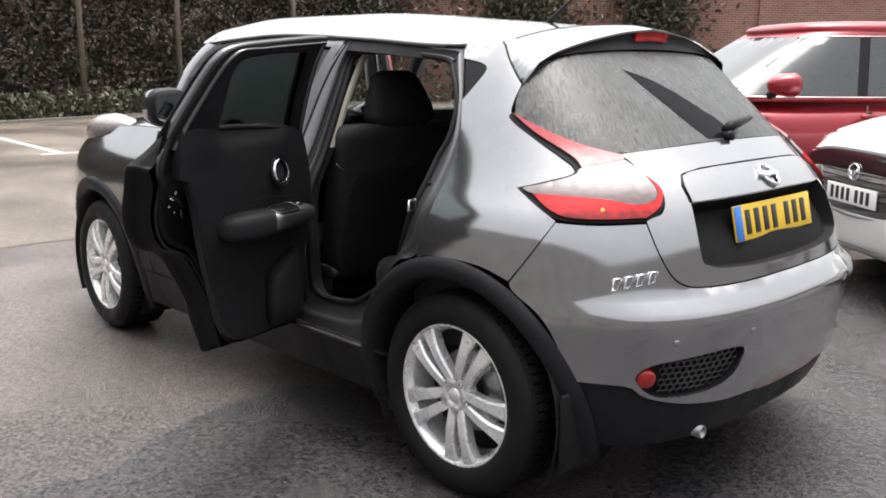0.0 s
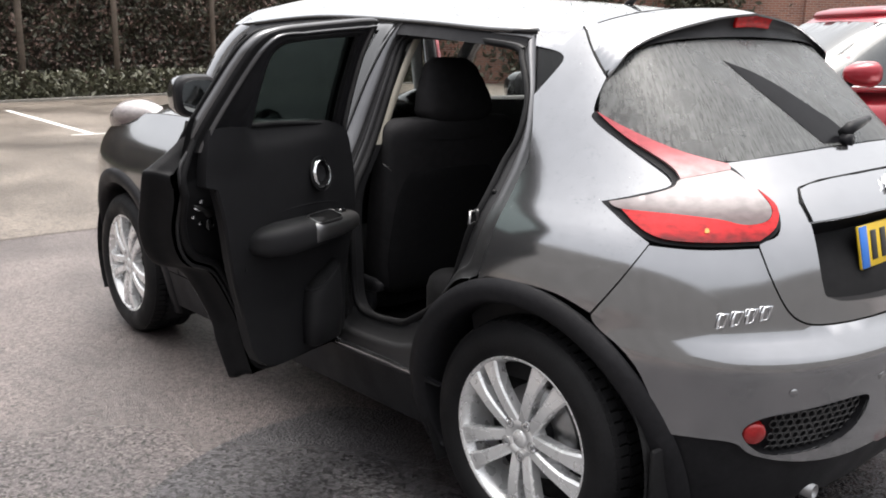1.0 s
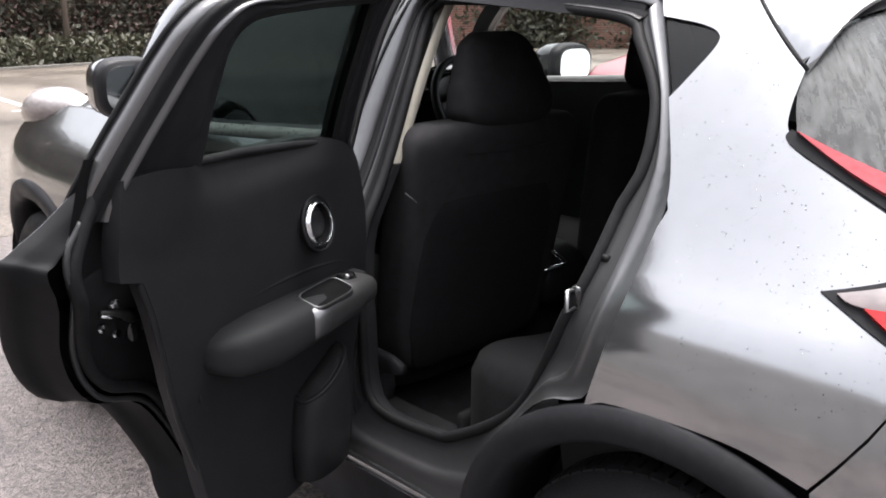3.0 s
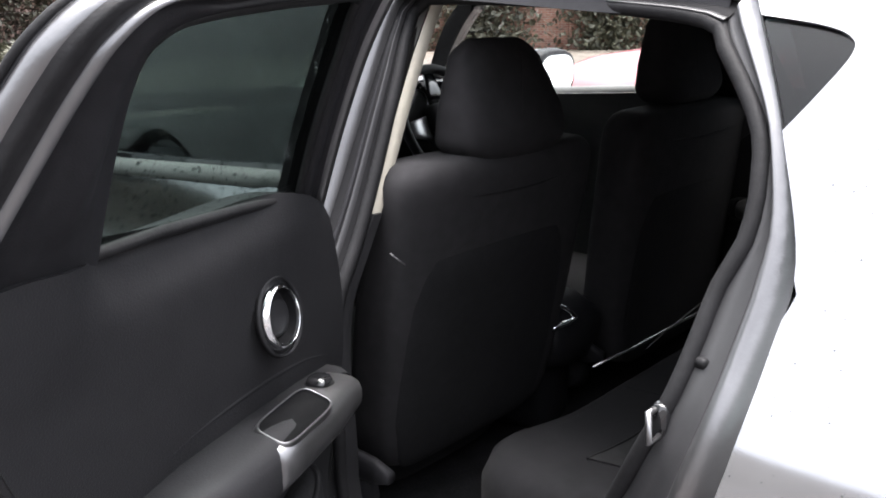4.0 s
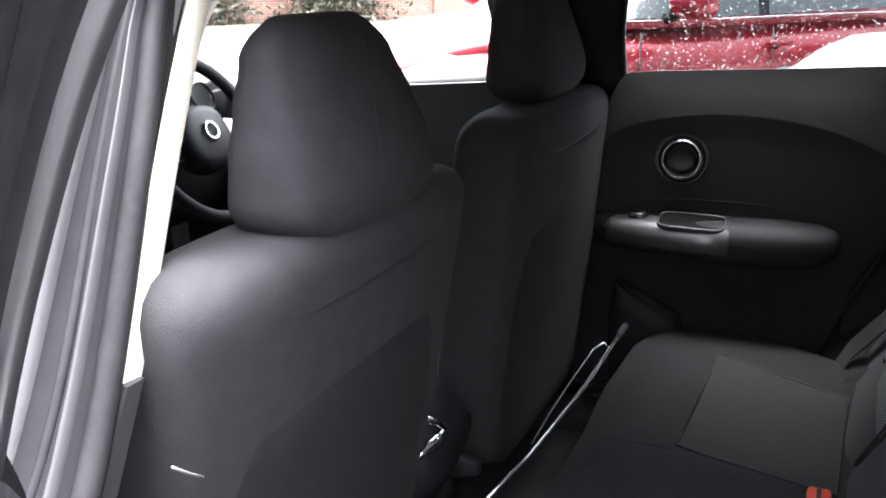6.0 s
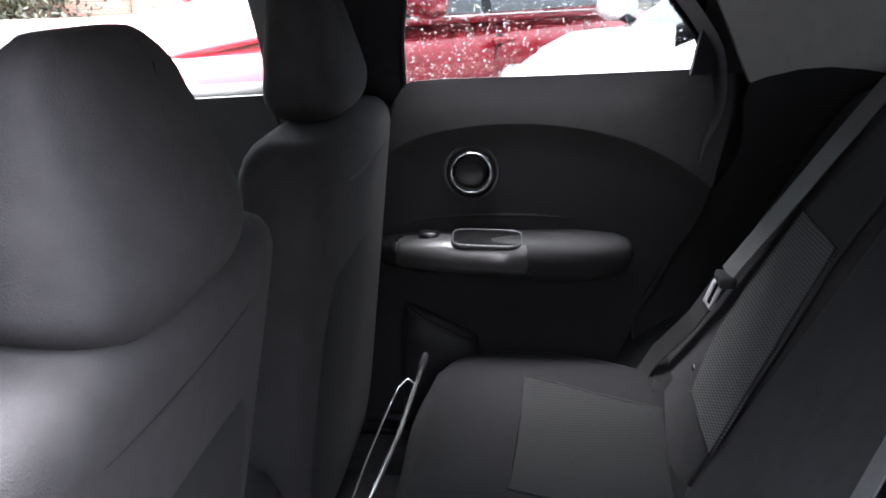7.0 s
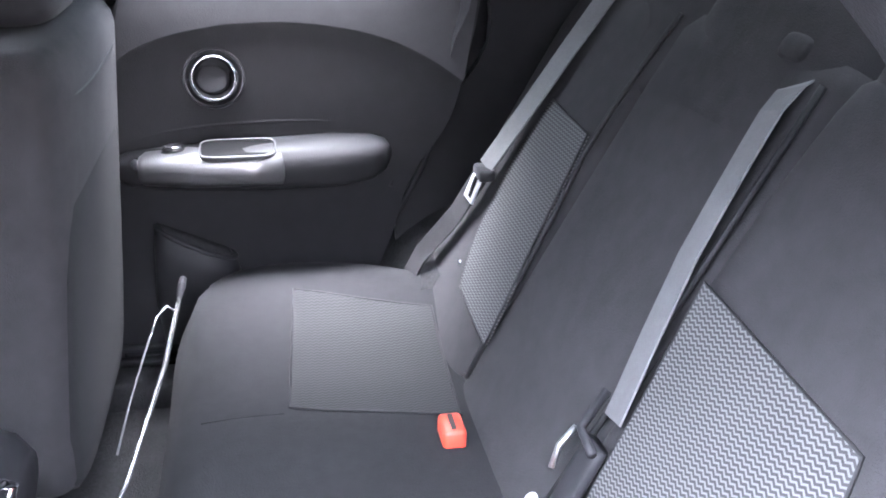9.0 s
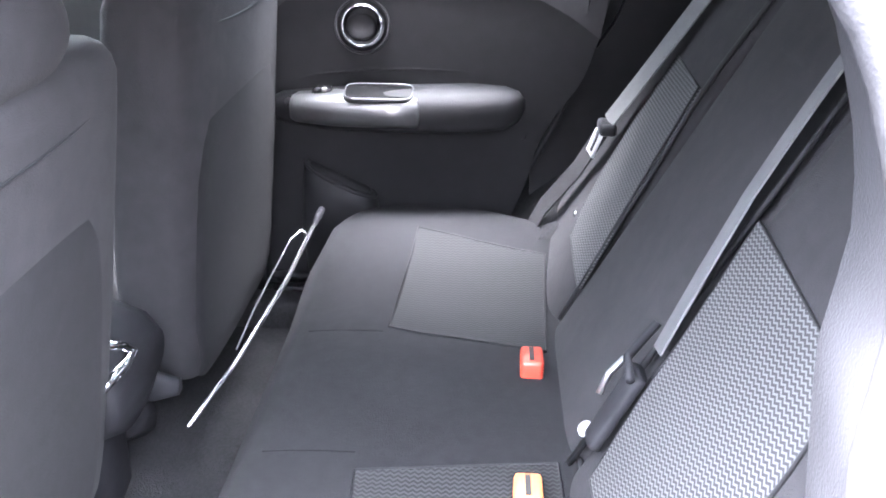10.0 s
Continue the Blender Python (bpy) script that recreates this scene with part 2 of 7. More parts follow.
LAMP_PINK = lens("clear_red_lens", (0.44, 0.30, 0.30), (0.34, 0.055, 0.065), 1.075, 1.150, .14)
LAMP_CLEAR = lens("clear_lens", (0.13, 0.10, 0.10), (0.40, 0.37, 0.37), .985, 1.050, .10)
LAMP_AMBER = mat("amber_lens", (0.8, 0.30, 0.05), 0.15, coat=1.0, var=(0.02, 0.2))
PLATE_Y = mat("yellow_plate", (0.75, 0.50, 0.03), 0.35, var=(0.05, 0.04))
PLATE_W = mat("white_plate", (0.75, 0.76, 0.76), 0.35, var=(0.05, 0.04))
BLUE = mat("blue_band", (0.03, 0.17, 0.60), 0.35, var=(0.03, 0.04))
INK = mat("plate_black", (0.02, 0.02, 0.02), 0.4, var=(0.02, 0.1))
RED_PAINT = mat("red_paint", (0.26, 0.008, 0.018), 0.3, 0.3, 0.6, bump=(0.0012, 0.00004), var=(0.4, 0.06))
WHITE_PAINT = mat("white_paint", (0.78, 0.78, 0.78), 0.3, 0.0, 1.0, var=(0.4, 0.03))
GLASS = glass("clear_glass", (0.93, 0.95, 0.94))
GLASS_FAR = glass("grey_tinted_glass", (0.38, 0.40, 0.40))
GLASS_SIDE = glass("reflecting_side_glass", (0.30, 0.33, 0.32), 0.04)
GLASS_DARK = glass("tinted_glass", (0.24, 0.27, 0.27), 0.03)
GLASS_DOOR = glass("green_tinted_glass", (0.49, 0.545, 0.525), 0.05)
WIPED = mat("wiped_glass", (0.006, 0.006, 0.007), 0.3, spec=0.03, var=(0.05, 0.4))
GLASS_REAR = mat("wet_rear_glass", (0.10, 0.103, 0.103), 0.32, coat=0.2, spec=0.6, var=(0.15, 0.3), rvar=(0.12, 0.12))
WATER = glass("water_drop", (0.66, 0.68, 0.68), 0.03)


def wet_film(m, share, tint):
    """Lets part of the light through a wet, tinted pane."""
    nt = m.node_tree
    out = nt.nodes["Material Output"]
    mix = nt.nodes.new("ShaderNodeMixShader")
    mix.inputs["Fac"].default_value = share
    clear = nt.nodes.new("ShaderNodeBsdfTransparent")
    clear.inputs["Color"].default_value = (*tint, 1)
    nt.links.new(clear.outputs[0], mix.inputs[1])
    nt.links.new(nt.nodes["Principled BSDF"].outputs[0], mix.inputs[2])
    nt.links.new(mix.outputs[0], out.inputs["Surface"])
    return m


def streaks(m, across, along, depth):
    """Fine runs of water down a pane."""
    nt = m.node_tree
    p = nt.nodes["Principled BSDF"]
    tc = nt.nodes.new("ShaderNodeTexCoord")
    sep = nt.nodes.new("ShaderNodeSeparateXYZ")
    nt.links.new(tc.outputs["Object"], sep.inputs[0])
    slant = nt.nodes.new("ShaderNodeMath")
    slant.operation = "MULTIPLY_ADD"
    slant.inputs[1].default_value = -0.5
    nt.links.new(sep.outputs["Z"], slant.inputs[0])
    nt.links.new(sep.outputs["X"], slant.inputs[2])
    join = nt.nodes.new("ShaderNodeCombineXYZ")
    nt.links.new(slant.outputs[0], join.inputs["X"])
    nt.links.new(sep.outputs["Z"], join.inputs["Y"])
    mp = nt.nodes.new("ShaderNodeMapping")
    mp.inputs["Scale"].default_value = (1 / across, 1 / along, 1)
    n = nt.nodes.new("ShaderNodeTexNoise")
    n.inputs["Scale"].default_value = 1.0
    n.inputs["Detail"].default_value = 3
    nt.links.new(join.outputs[0], mp.inputs["Vector"])
    nt.links.new(mp.outputs[0], n.inputs["Vector"])
    k = nt.nodes.new("ShaderNodeBump")
    k.inputs["Distance"].default_value = depth
    nt.links.new(n.outputs["Fac"], k.inputs["Height"])
    nt.links.new(k.outputs[0], p.inputs["Normal"])
    wet = nt.nodes.new("ShaderNodeMapRange")
    wet.inputs["From Min"].default_value = 0.36
    wet.inputs["From Max"].default_value = 0.64
    wet.inputs["To Min"].default_value = 0.6
    wet.inputs["To Max"].default_value = 1.45
    nt.links.new(n.outputs["Fac"], wet.inputs["Value"])
    mul = nt.nodes.new("ShaderNodeVectorMath")
    mul.operation = "SCALE"
    nt.links.new(p.inputs["Base Color"].links[0].from_socket, mul.inputs[0])
    nt.links.new(wet.outputs[0], mul.inputs["Scale"])
    nt.links.new(mul.outputs[0], p.inputs["Base Color"])
    return m


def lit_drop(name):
    """Water that scatters daylight, whitened to stand for refracted sky."""
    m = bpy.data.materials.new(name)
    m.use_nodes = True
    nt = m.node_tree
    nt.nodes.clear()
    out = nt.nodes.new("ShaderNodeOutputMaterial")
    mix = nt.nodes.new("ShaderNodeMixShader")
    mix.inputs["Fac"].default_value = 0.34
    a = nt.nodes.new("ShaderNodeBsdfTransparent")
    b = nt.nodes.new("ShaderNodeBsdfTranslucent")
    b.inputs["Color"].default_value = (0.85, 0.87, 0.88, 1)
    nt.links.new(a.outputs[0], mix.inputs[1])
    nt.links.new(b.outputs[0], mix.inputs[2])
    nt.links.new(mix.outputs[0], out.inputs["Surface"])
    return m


# Clear water both times: refracted dark and bright put into the colour.
WATER_DARK = glass("dark_tinted_water_drop", (0.47, 0.50, 0.49), 0.03)
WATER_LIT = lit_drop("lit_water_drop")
MIRROR = mat("mirror_glass", (0.50, 0.52, 0.53), 0.02, 1.0)
wet_film(streaks(GLASS_REAR, 0.006, 0.035, 0.0010), 0.58, (0.55, 0.58, 0.58))
ASPHALT = wet_ground("wet_asphalt", (0.105, 0.088, 0.083), (0.045, 0.040, 0.040), 0.008, (0.44, 0.2))
ASPHALT_DARK = wet_ground("dark_wet_asphalt", (0.045, 0.042, 0.044), (0.026, 0.025, 0.027), 0.010, (0.38, 0.22))
CONCRETE = wet_ground("wet_concrete", (0.118, 0.099, 0.082), (0.060, 0.050, 0.042), 0.012, (0.5, 0.28))
LINE_WHITE = mat("worn_line_paint", (0.62, 0.61, 0.58), 0.5, bump=(0.008, 0.002), var=(0.1, 0.35))
STONE = mat("kerb_stone", (0.20, 0.19, 0.17), 0.75, bump=(0.02, 0.006), var=(0.4, 0.3))
LEAF_LOW = mat("verge_leaf", (0.066, 0.066, 0.040), 0.5, var=(0.6, 0.5), bump=(0.02, 0.004))
LEAF = mat("hedge_leaf", (0.062, 0.060, 0.040), 0.45, var=(0.9, 0.6), bump=(0.02, 0.004))
LEAF_B = mat("hedge_leaf_brown", (0.145, 0.096, 0.080), 0.6, var=(0.7, 0.5))
TWIG = mat("twig", (0.05, 0.038, 0.03), 0.8, bump=(0.02, 0.006), var=(0.3, 0.4))
POST = mat("weathered_post", (0.13, 0.105, 0.085), 0.8, bump=(0.02, 0.006), var=(0.2, 0.35))
WIRE = mat("fence_wire", (0.05, 0.05, 0.045), 0.5, 0.5, var=(0.3, 0.2))
BRICK = brickwork("red_brick")
RENDER_WALL = mat("rendered_wall", (0.26, 0.255, 0.25), 0.85, bump=(0.02, 0.004), var=(1.5, 0.25))
ROOF_TILE = mat("dark_roof", (0.06, 0.055, 0.055), 0.7, bump=(0.05, 0.01), var=(0.3, 0.3))


# ---- shape helpers ----
def part(name, bm, material, parent, label="", smooth=True):
    """Links a bmesh as one mesh object, under parent if one is given."""
    me = bpy.data.meshes.new(name)
    for f in bm.faces:
        f.smooth = smooth
    bm.to_mesh(me)
    bm.free()
    me.materials.append(material)
    ob = new(name, me)
    if parent is not None:
        ob.parent = parent
    if label:
        tagged(ob, label)
    return ob


def empty(name, parent=None, m=None):
    ob = new(name)
    ob.empty_display_size = 0.1
    if parent is not None:
        ob.parent = parent
    if m is not None:
        ob.matrix_basis = m
    return ob


def crom(pts, closed=True, n=6):
    """A smooth outline through (u, v) control points; a third item of 1 marks a corner."""
    k = len(pts)
    out = []
    spans = range(k) if closed else range(k - 1)
    for i in spans:
        a, b = pts[i], pts[(i + 1) % k]
        pa = pts[(i - 1) % k] if closed or i > 0 else a
        pb = pts[(i + 2) % k] if closed or i + 2 < k else b
        if len(a) > 2:
            pa = a
        if len(b) > 2:
            pb = b
        for j in range(n):
            t = j / n
            w = (-t ** 3 / 2 + t * t - t / 2, 1.5 * t ** 3 - 2.5 * t * t + 1, -1.5 * t ** 3 + 2 * t * t + t / 2, t ** 3 / 2 - t * t / 2)
            out.append(tuple(w[0] * pa[c] + w[1] * a[c] + w[2] * b[c] + w[3] * pb[c] for c in (0, 1)))
    if not closed:
        out.append(tuple(pts[-1][:2]))
    return out


def inside(p, poly):
    x, y = p
    c = False
    for i in range(len(poly)):
        (x1, y1), (x2, y2) = poly[i - 1], poly[i]
        if (y1 > y) != (y2 > y) and x < (x2 - x1) * (y - y1) / (y2 - y1) + x1:
            c = not c
    return c


from mathutils.geometry import delaunay_2d_cdt


def panel_mesh(outline, fmap, thick=0.006, off=0.0, holes=(), grid=0.03):
    """A sheet cut to an outline in (u, v), laid on the surface fmap(u, v, offset), with thickness inwards."""
    loops = [outline, *holes]
    verts, edges = [], []
    for lp in loops:
        b = len(verts)
        verts += [Vector(p) for p in lp]
        edges += [(b + i, b + (i + 1) % len(lp)) for i in range(len(lp))]
    us, vs = [p[0] for p in outline], [p[1] for p in outline]
    step = grid
    for i in range(int((max(us) - min(us)) / step) + 2):
        for j in range(int((max(vs) - min(vs)) / step) + 2):
            q = (min(us) + (i + 0.5 * (j % 2)) * step, min(vs) + j * step * 0.9)
            if not inside(q, outline) or any(inside(q, h) for h in holes):
                continue
            if min((q[0] - e.x) ** 2 + (q[1] - e.y) ** 2 for e in verts[: sum(len(lp) for lp in loops)]) < (0.35 * step) ** 2:
                continue
            verts.append(Vector(q))
    vo, _, fo, _, _, _ = delaunay_2d_cdt(verts, edges, [], 0, 1e-6)
    bm = bmesh.new()
    top = [bm.verts.new(fmap(v.x, v.y, off)) for v in vo]
    low = [bm.verts.new(fmap(v.x, v.y, off - thick)) for v in vo]
    for f in fo:
        c = sum((vo[i] for i in f), Vector((0, 0))) / len(f)
        if not inside(c, outline) or any(inside(c, h) for h in holes):
            continue
        bm.faces.new([top[i] for i in f])
        bm.faces.new([low[i] for i in reversed(f)])
    rim = [e for e in bm.edges if len(e.link_faces) == 1]
    mate = {}
    for a, b in zip(top, low):
        mate[a] = b
    done = []
    for e in rim:
        if e.verts[0] in mate and e.verts[1] in mate:
            a, b = e.verts
            lp = e.link_loops[0]
            if lp.vert is a:
                a, b = b, a
            done.append((a, b, mate[b], mate[a]))
    for q in done:
        try:
            bm.faces.new(q)
        except ValueError:
            pass
    for v in [v for v in bm.verts if not v.link_faces]:
        bm.verts.remove(v)
    # outward-facing top
    bm.normal_update()
    bmesh.ops.recalc_face_normals(bm, faces=bm.faces)
    for e in bm.edges:
        if len(e.link_faces) == 2 and e.link_faces[0].normal.dot(e.link_faces[1].normal) < 0.6:
            e.smooth = False
    return bm


def panel(name, outline, fmap, material, parent, label="", **kw):
    return part(name, panel_mesh(outline, fmap, **kw), material, parent, label)


def tube_mesh(path, radius, seg=10, closed=False, flat=1.0, bm=None):
    """A round bar along a path of points."""
    bm = bm or bmesh.new()
    pts = [Vector(p) for p in path]
    k = len(pts)
    rings = []
    up = None
    for i, p in enumerate(pts):
        a = pts[(i - 1) % k] if closed or i > 0 else p
        b = pts[(i + 1) % k] if closed or i < k - 1 else p
        t = (b - a).normalized()
        if up is None:
            up = Vector((0, 0, 1)) if abs(t.z) < 0.9 else Vector((1, 0, 0))
        side = t.cross(up).normalized()
        up = side.cross(t).normalized()
        r = radius[i] if isinstance(radius, (list, tuple)) else radius
        rings.append([bm.verts.new(p + side * math.cos(w) * r + up * math.sin(w) * r * flat) for w in (2 * math.pi * j / seg for j in range(seg))])
    for i in range(k if closed else k - 1):
        a, b = rings[i], rings[(i + 1) % k]
        for j in range(seg):
            bm.faces.new((a[j], a[(j + 1) % seg], b[(j + 1) % seg], b[j]))
    if not closed:
        bm.faces.new(list(reversed(rings[0])))
        bm.faces.new(rings[-1])
    bmesh.ops.recalc_face_normals(bm, faces=bm.faces)
    return bm


def loft_mesh(levels, seg=40, bm=None):
    """A cushion-like body: levels of (centre, half-width vector, half-depth vector, exponent)."""
    bm = bm or bmesh.new()
    rings = []
    for c, a, b, n in levels:
        c, a, b = Vector(c), Vector(a), Vector(b)
        ring = []
        for j in range(seg):
            w = 2 * math.pi * j / seg
            cw, sw = math.cos(w), math.sin(w)
            ring.append(bm.verts.new(c + a * math.copysign(abs(cw) ** (2 / n), cw) + b * math.copysign(abs(sw) ** (2 / n), sw)))
        rings.append(ring)
    for r, q in zip(rings, rings[1:]):
        for j in range(seg):
            bm.faces.new((r[j], r[(j + 1) % seg], q[(j + 1) % seg], q[j]))
    bm.faces.new(list(reversed(rings[0])))
    bm.faces.new(rings[-1])
    bmesh.ops.recalc_face_normals(bm, faces=bm.faces)
    return bm


def pillow(z0, z1, half_w, half_d, cx, cy, lean=0.0, n=4.0, round_=0.04, steps=8, widths=None):
    """Levels for an upright rounded body; widths: factors of half_w from bottom to top."""
    rows = []
    h = z1 - z0
    for i in range(steps + 1):
        t = i / steps
        z = z0 + h * (0.5 - 0.5 * math.cos(math.pi * t))
        e = min(z - z0, z1 - z)
        k = 1.0 if e >= round_ else math.sqrt(max(0.0, 1 - (1 - e / round_) ** 2))
        f = 1.0
        if widths:
            u = (z - z0) / h * (len(widths) - 1)
            j = min(int(u), len(widths) - 2)
            s = u - j
            s = s * s * (3 - 2 * s)
            f = widths[j] * (1 - s) + widths[j + 1] * s
        drop = round_ * (1 - k)
        rows.append(((cx, cy + lean * (z - z0), z), (max(0.01, half_w * f - drop), 0, 0), (0, max(0.006, half_d - drop * 0.7), 0), n))
    return rows


def box_mesh(x0, y0, z0, x1, y1, z1, bevel=0.004, seg=2, bm=None):
    bm = bm or bmesh.new()
    g = bmesh.ops.create_cube(bm, size=1.0, matrix=Matrix.Translation(((x0 + x1) / 2, (y0 + y1) / 2, (z0 + z1) / 2)) @ Matrix.Diagonal((abs(x1 - x0), abs(y1 - y0), abs(z1 - z0), 1)))
    if bevel:
        es = list({e for v in g["verts"] for e in v.link_edges})
        bmesh.ops.bevel(bm, geom=es, offset=bevel, segments=seg, affect="EDGES", profile=0.5)
    for e in bm.edges:
        if len(e.link_faces) == 2 and e.link_faces[0].normal.dot(e.link_faces[1].normal) < 0.4:
            e.smooth = False
    return bm


def lathe_mesh(profile, seg=64, bm=None, closed=False):
    """Turns a profile of (radius, x) about the x axis."""
    bm = bm or bmesh.new()
    rings = []
    for r, x in profile:
        rings.append([bm.verts.new((x, r * math.cos(w), r * math.sin(w))) for w in (2 * math.pi * j / seg for j in range(seg))])
    pairs = list(zip(rings, rings[1:])) + ([(rings[-1], rings[0])] if closed else [])
    for a, b in pairs:
        for j in range(seg):
            bm.faces.new((a[j], a[(j + 1) % seg], b[(j + 1) % seg], b[j]))
    bmesh.ops.recalc_face_normals(bm, faces=bm.faces)
    return bm


def hermite(xs, ys):
    """A smooth function through a few values, with no overshoot."""
    k = len(xs)
    d = [(ys[i + 1] - ys[i]) / (xs[i + 1] - xs[i]) for i in range(k - 1)]
    m = [d[0]] + [0 if d[i - 1] * d[i] <= 0 else 2 * d[i - 1] * d[i] / (d[i - 1] + d[i]) for i in range(1, k - 1)] + [d[-1]]

    def at(x):
        if x <= xs[0]:
            return ys[0] + m[0] * (x - xs[0])
        if x >= xs[-1]:
            return ys[-1] + m[-1] * (x - xs[-1])
        i = max(j for j in range(k - 1) if xs[j] <= x)
        h = xs[i + 1] - xs[i]
        t = (x - xs[i]) / h
        return (2 * t ** 3 - 3 * t * t + 1) * ys[i] + (t ** 3 - 2 * t * t + t) * h * m[i] + (-2 * t ** 3 + 3 * t * t) * ys[i + 1] + (t ** 3 - t * t) * h * m[i + 1]

    return at


# ---- the grey car: the surface of its body ----
half_width = hermite((.15, .30, .45, .60, .75, .85, .915, 1.0, 1.06, 1.25, 1.34, 1.43, 1.48, 1.54), (.78, .83, .86, .875, .88, .868, .845, .79, .755, .66, .61, .545, .48, .36))
rear_end = hermite((.15, .30, .45, .56, .62, .655, .685, .715, .75, .84, .92, 1.0, 1.06, 1.22, 1.42, 1.50), (-.57, -.66, -.705, -.722, -.731, -.729, -.715, -.668, -.652, -.625, -.592, -.54, -.48, -.31, -.085, 0.0))
front_end = hermite((.15, .35, .60, .80, .95, 1.1), (3.20, 3.36, 3.38, 3.34, 3.22, 2.9))
rear_crown = hermite((.60, .75, .95, 1.1, 1.3), (0.0, .03, .045, .03, .02))
Y_REAR, Y_FRONT, POWER = 0.1, 2.3, 3.0


def skin_point(s, z):
    """The body's surface: s runs from the side (s = 0.1 - y, up to 0) round the tail (1 is its middle, 2 the other side)."""
    w = half_width(z)
    if s > 1:
        p = skin_point(2 - s, z)
        return Vector((-p.x, p.y, p.z))
    if s > 0:
        t = s * math.pi / 2
        x = -w * max(math.cos(t), 0) ** (2 / POWER)
        y = Y_REAR - (Y_REAR - rear_end(z)) * math.sin(t) ** (2 / POWER)
        return Vector((x, y - max(0, rear_crown(z)) * max(0, 1 - (x / .62) ** 2), z))
    y = Y_REAR - s
    if y <= Y_FRONT:
        return Vector((-w, y, z))
    t = min(1, y - Y_FRONT) * math.pi / 2
    wf = w - .03 * (y - Y_FRONT)
    return Vector((-wf * max(math.cos(t), 0) ** (2 / POWER), Y_FRONT + (front_end(z) - Y_FRONT) * math.sin(t) ** (2 / POWER), z))


def skin(s, z, off=0.0):
    p = skin_point(s, z)
    if off:
        e = 0.004
        a = skin_point(s + e, z) - skin_point(s - e, z)
        b = skin_point(s, z + e) - skin_point(s, z - e)
        n = a.cross(b)
        if n.length < 1e-9:
            n = p - Vector((0, 1.2, .7))
        n.normalize()
        if n.dot(p - Vector((0, min(max(p.y, .25), 2.4), .85))) < 0:
            n = -n
        p = p + n * off
    return p


def skin_right(s, z, off=0.0):
    p = skin(s, z, off)
    return Vector((-p.x, p.y, p.z))


def side(y, z, off=0.0):
    """The car's left side by (y, z); off points outwards."""
    return Vector((-half_width(z) - off, y, z))


def side_right(y, z, off=0.0):
    return Vector((half_width(z) + off, y, z))


def tail_s(x, z):
    """The s of a place on the tail that lies x from the middle."""
    k = 2 / math.pi * math.acos(min(1, (abs(x) / half_width(z)) ** (POWER / 2)))
    return k if x <= 0 else 2 - k


def mirror_s(pts):
    return pts + [(2 - p[0], *p[1:]) for p in reversed(pts) if p[0] < 0.995]


roof_mid = hermite((-.12, .04, .56, 1.2, 1.8, 2.05), (1.455, 1.485, 1.532, 1.572, 1.575, 1.555))
roof_edge = hermite((-.12, .06, .3, .8, 1.4, 2.0), (1.425, 1.432, 1.425, 1.452, 1.475, 1.44))


def roof_half(y):
    w = half_width(roof_edge(y)) + .004
    if y < .1:
        w *= max(.3, 1 - min(1, (.1 - y) / .24) ** 3) ** (1 / 3)
    return w - 0.05 * max(0, (y - 1.6)) ** 2


def roof(u, y, off=0.0):
    """The roof: u from -1 to 1 across."""
    x = u * roof_half(y)
    return Vector((x, y, roof_edge(y) + (roof_mid(y) - roof_edge(y)) * (1 - abs(u) ** 2.6) + off))


car = empty("grey_car")
tagged(car, "wet dark grey metallic crossover car with one rear door open", "car")

# quarter panel with shoulder and C-pillar, on the open side and opposite
QUARTER = crom([(-.15, 1.418, 1), (-.092, 1.316), (-.055, 1.24), (-.003, 1.11), (-.004, 1.02), (-.013, .894), (-.04, .760, 1), (.016, .783), (.106, .780), (.184, .750, 1),
                (.319, .928, 1), (.27, .955), (.183, 1.006, 1), (.30, 1.026), (.405, 1.05), (.415, 1.07), (.36, 1.115), (.25, 1.165), (.155, 1.205), (.158, 1.25), (.21, 1.31, 1),
                (.12, 1.395), (.06, 1.428, 1)])
QWIN = crom([(-.128, 1.379, 1), (-.05, 1.368), (-.012, 1.355), (-.005, 1.335), (-.03, 1.29), (-.06, 1.245, 1)])
panel("quarter_panel", QUARTER, skin, PAINT, car, "dark grey metallic rear wing", holes=(QWIN,), grid=.025)
panel("quarter_panel", QUARTER, skin_right, PAINT, car, holes=(QWIN,), grid=.04)
panel("quarter_window", crom([(-.136, 1.388, 1), (-.05, 1.373), (-.004, 1.357), (.003, 1.333), (-.026, 1.284), (-.068, 1.234, 1)]), skin, GLASS_DARK, car, "dark tinted triangular quarter window", off=-.007, thick=.004)
panel("quarter_window", crom([(-.136, 1.388, 1), (-.05, 1.373), (-.004, 1.357), (.003, 1.333), (-.026, 1.284), (-.068, 1.234, 1)]), skin_right, GLASS_DARK, car, off=-.007, thick=.004)

# roof with a dark joint along its edge
ROOF = crom([(-1, .1, 1), (-1, .5), (-1, 1.2), (-1, 2.0, 1), (-.5, 2.09), (0, 2.11), (.5, 2.09), (1, 2.0, 1), (1, 1.2), (1, .5), (1, .1, 1), (.6, .1), (0, .1), (-.6, .1)], n=8)


def roof_skin(u, y, off=0.0):
    """The roof, tucked a little under the rear wing at its hind corners."""
    return roof(u, y, off - .007 * max(0, min(1, (abs(u) - .88) / .08)) * max(0, min(1, (.34 - y) / .08)))


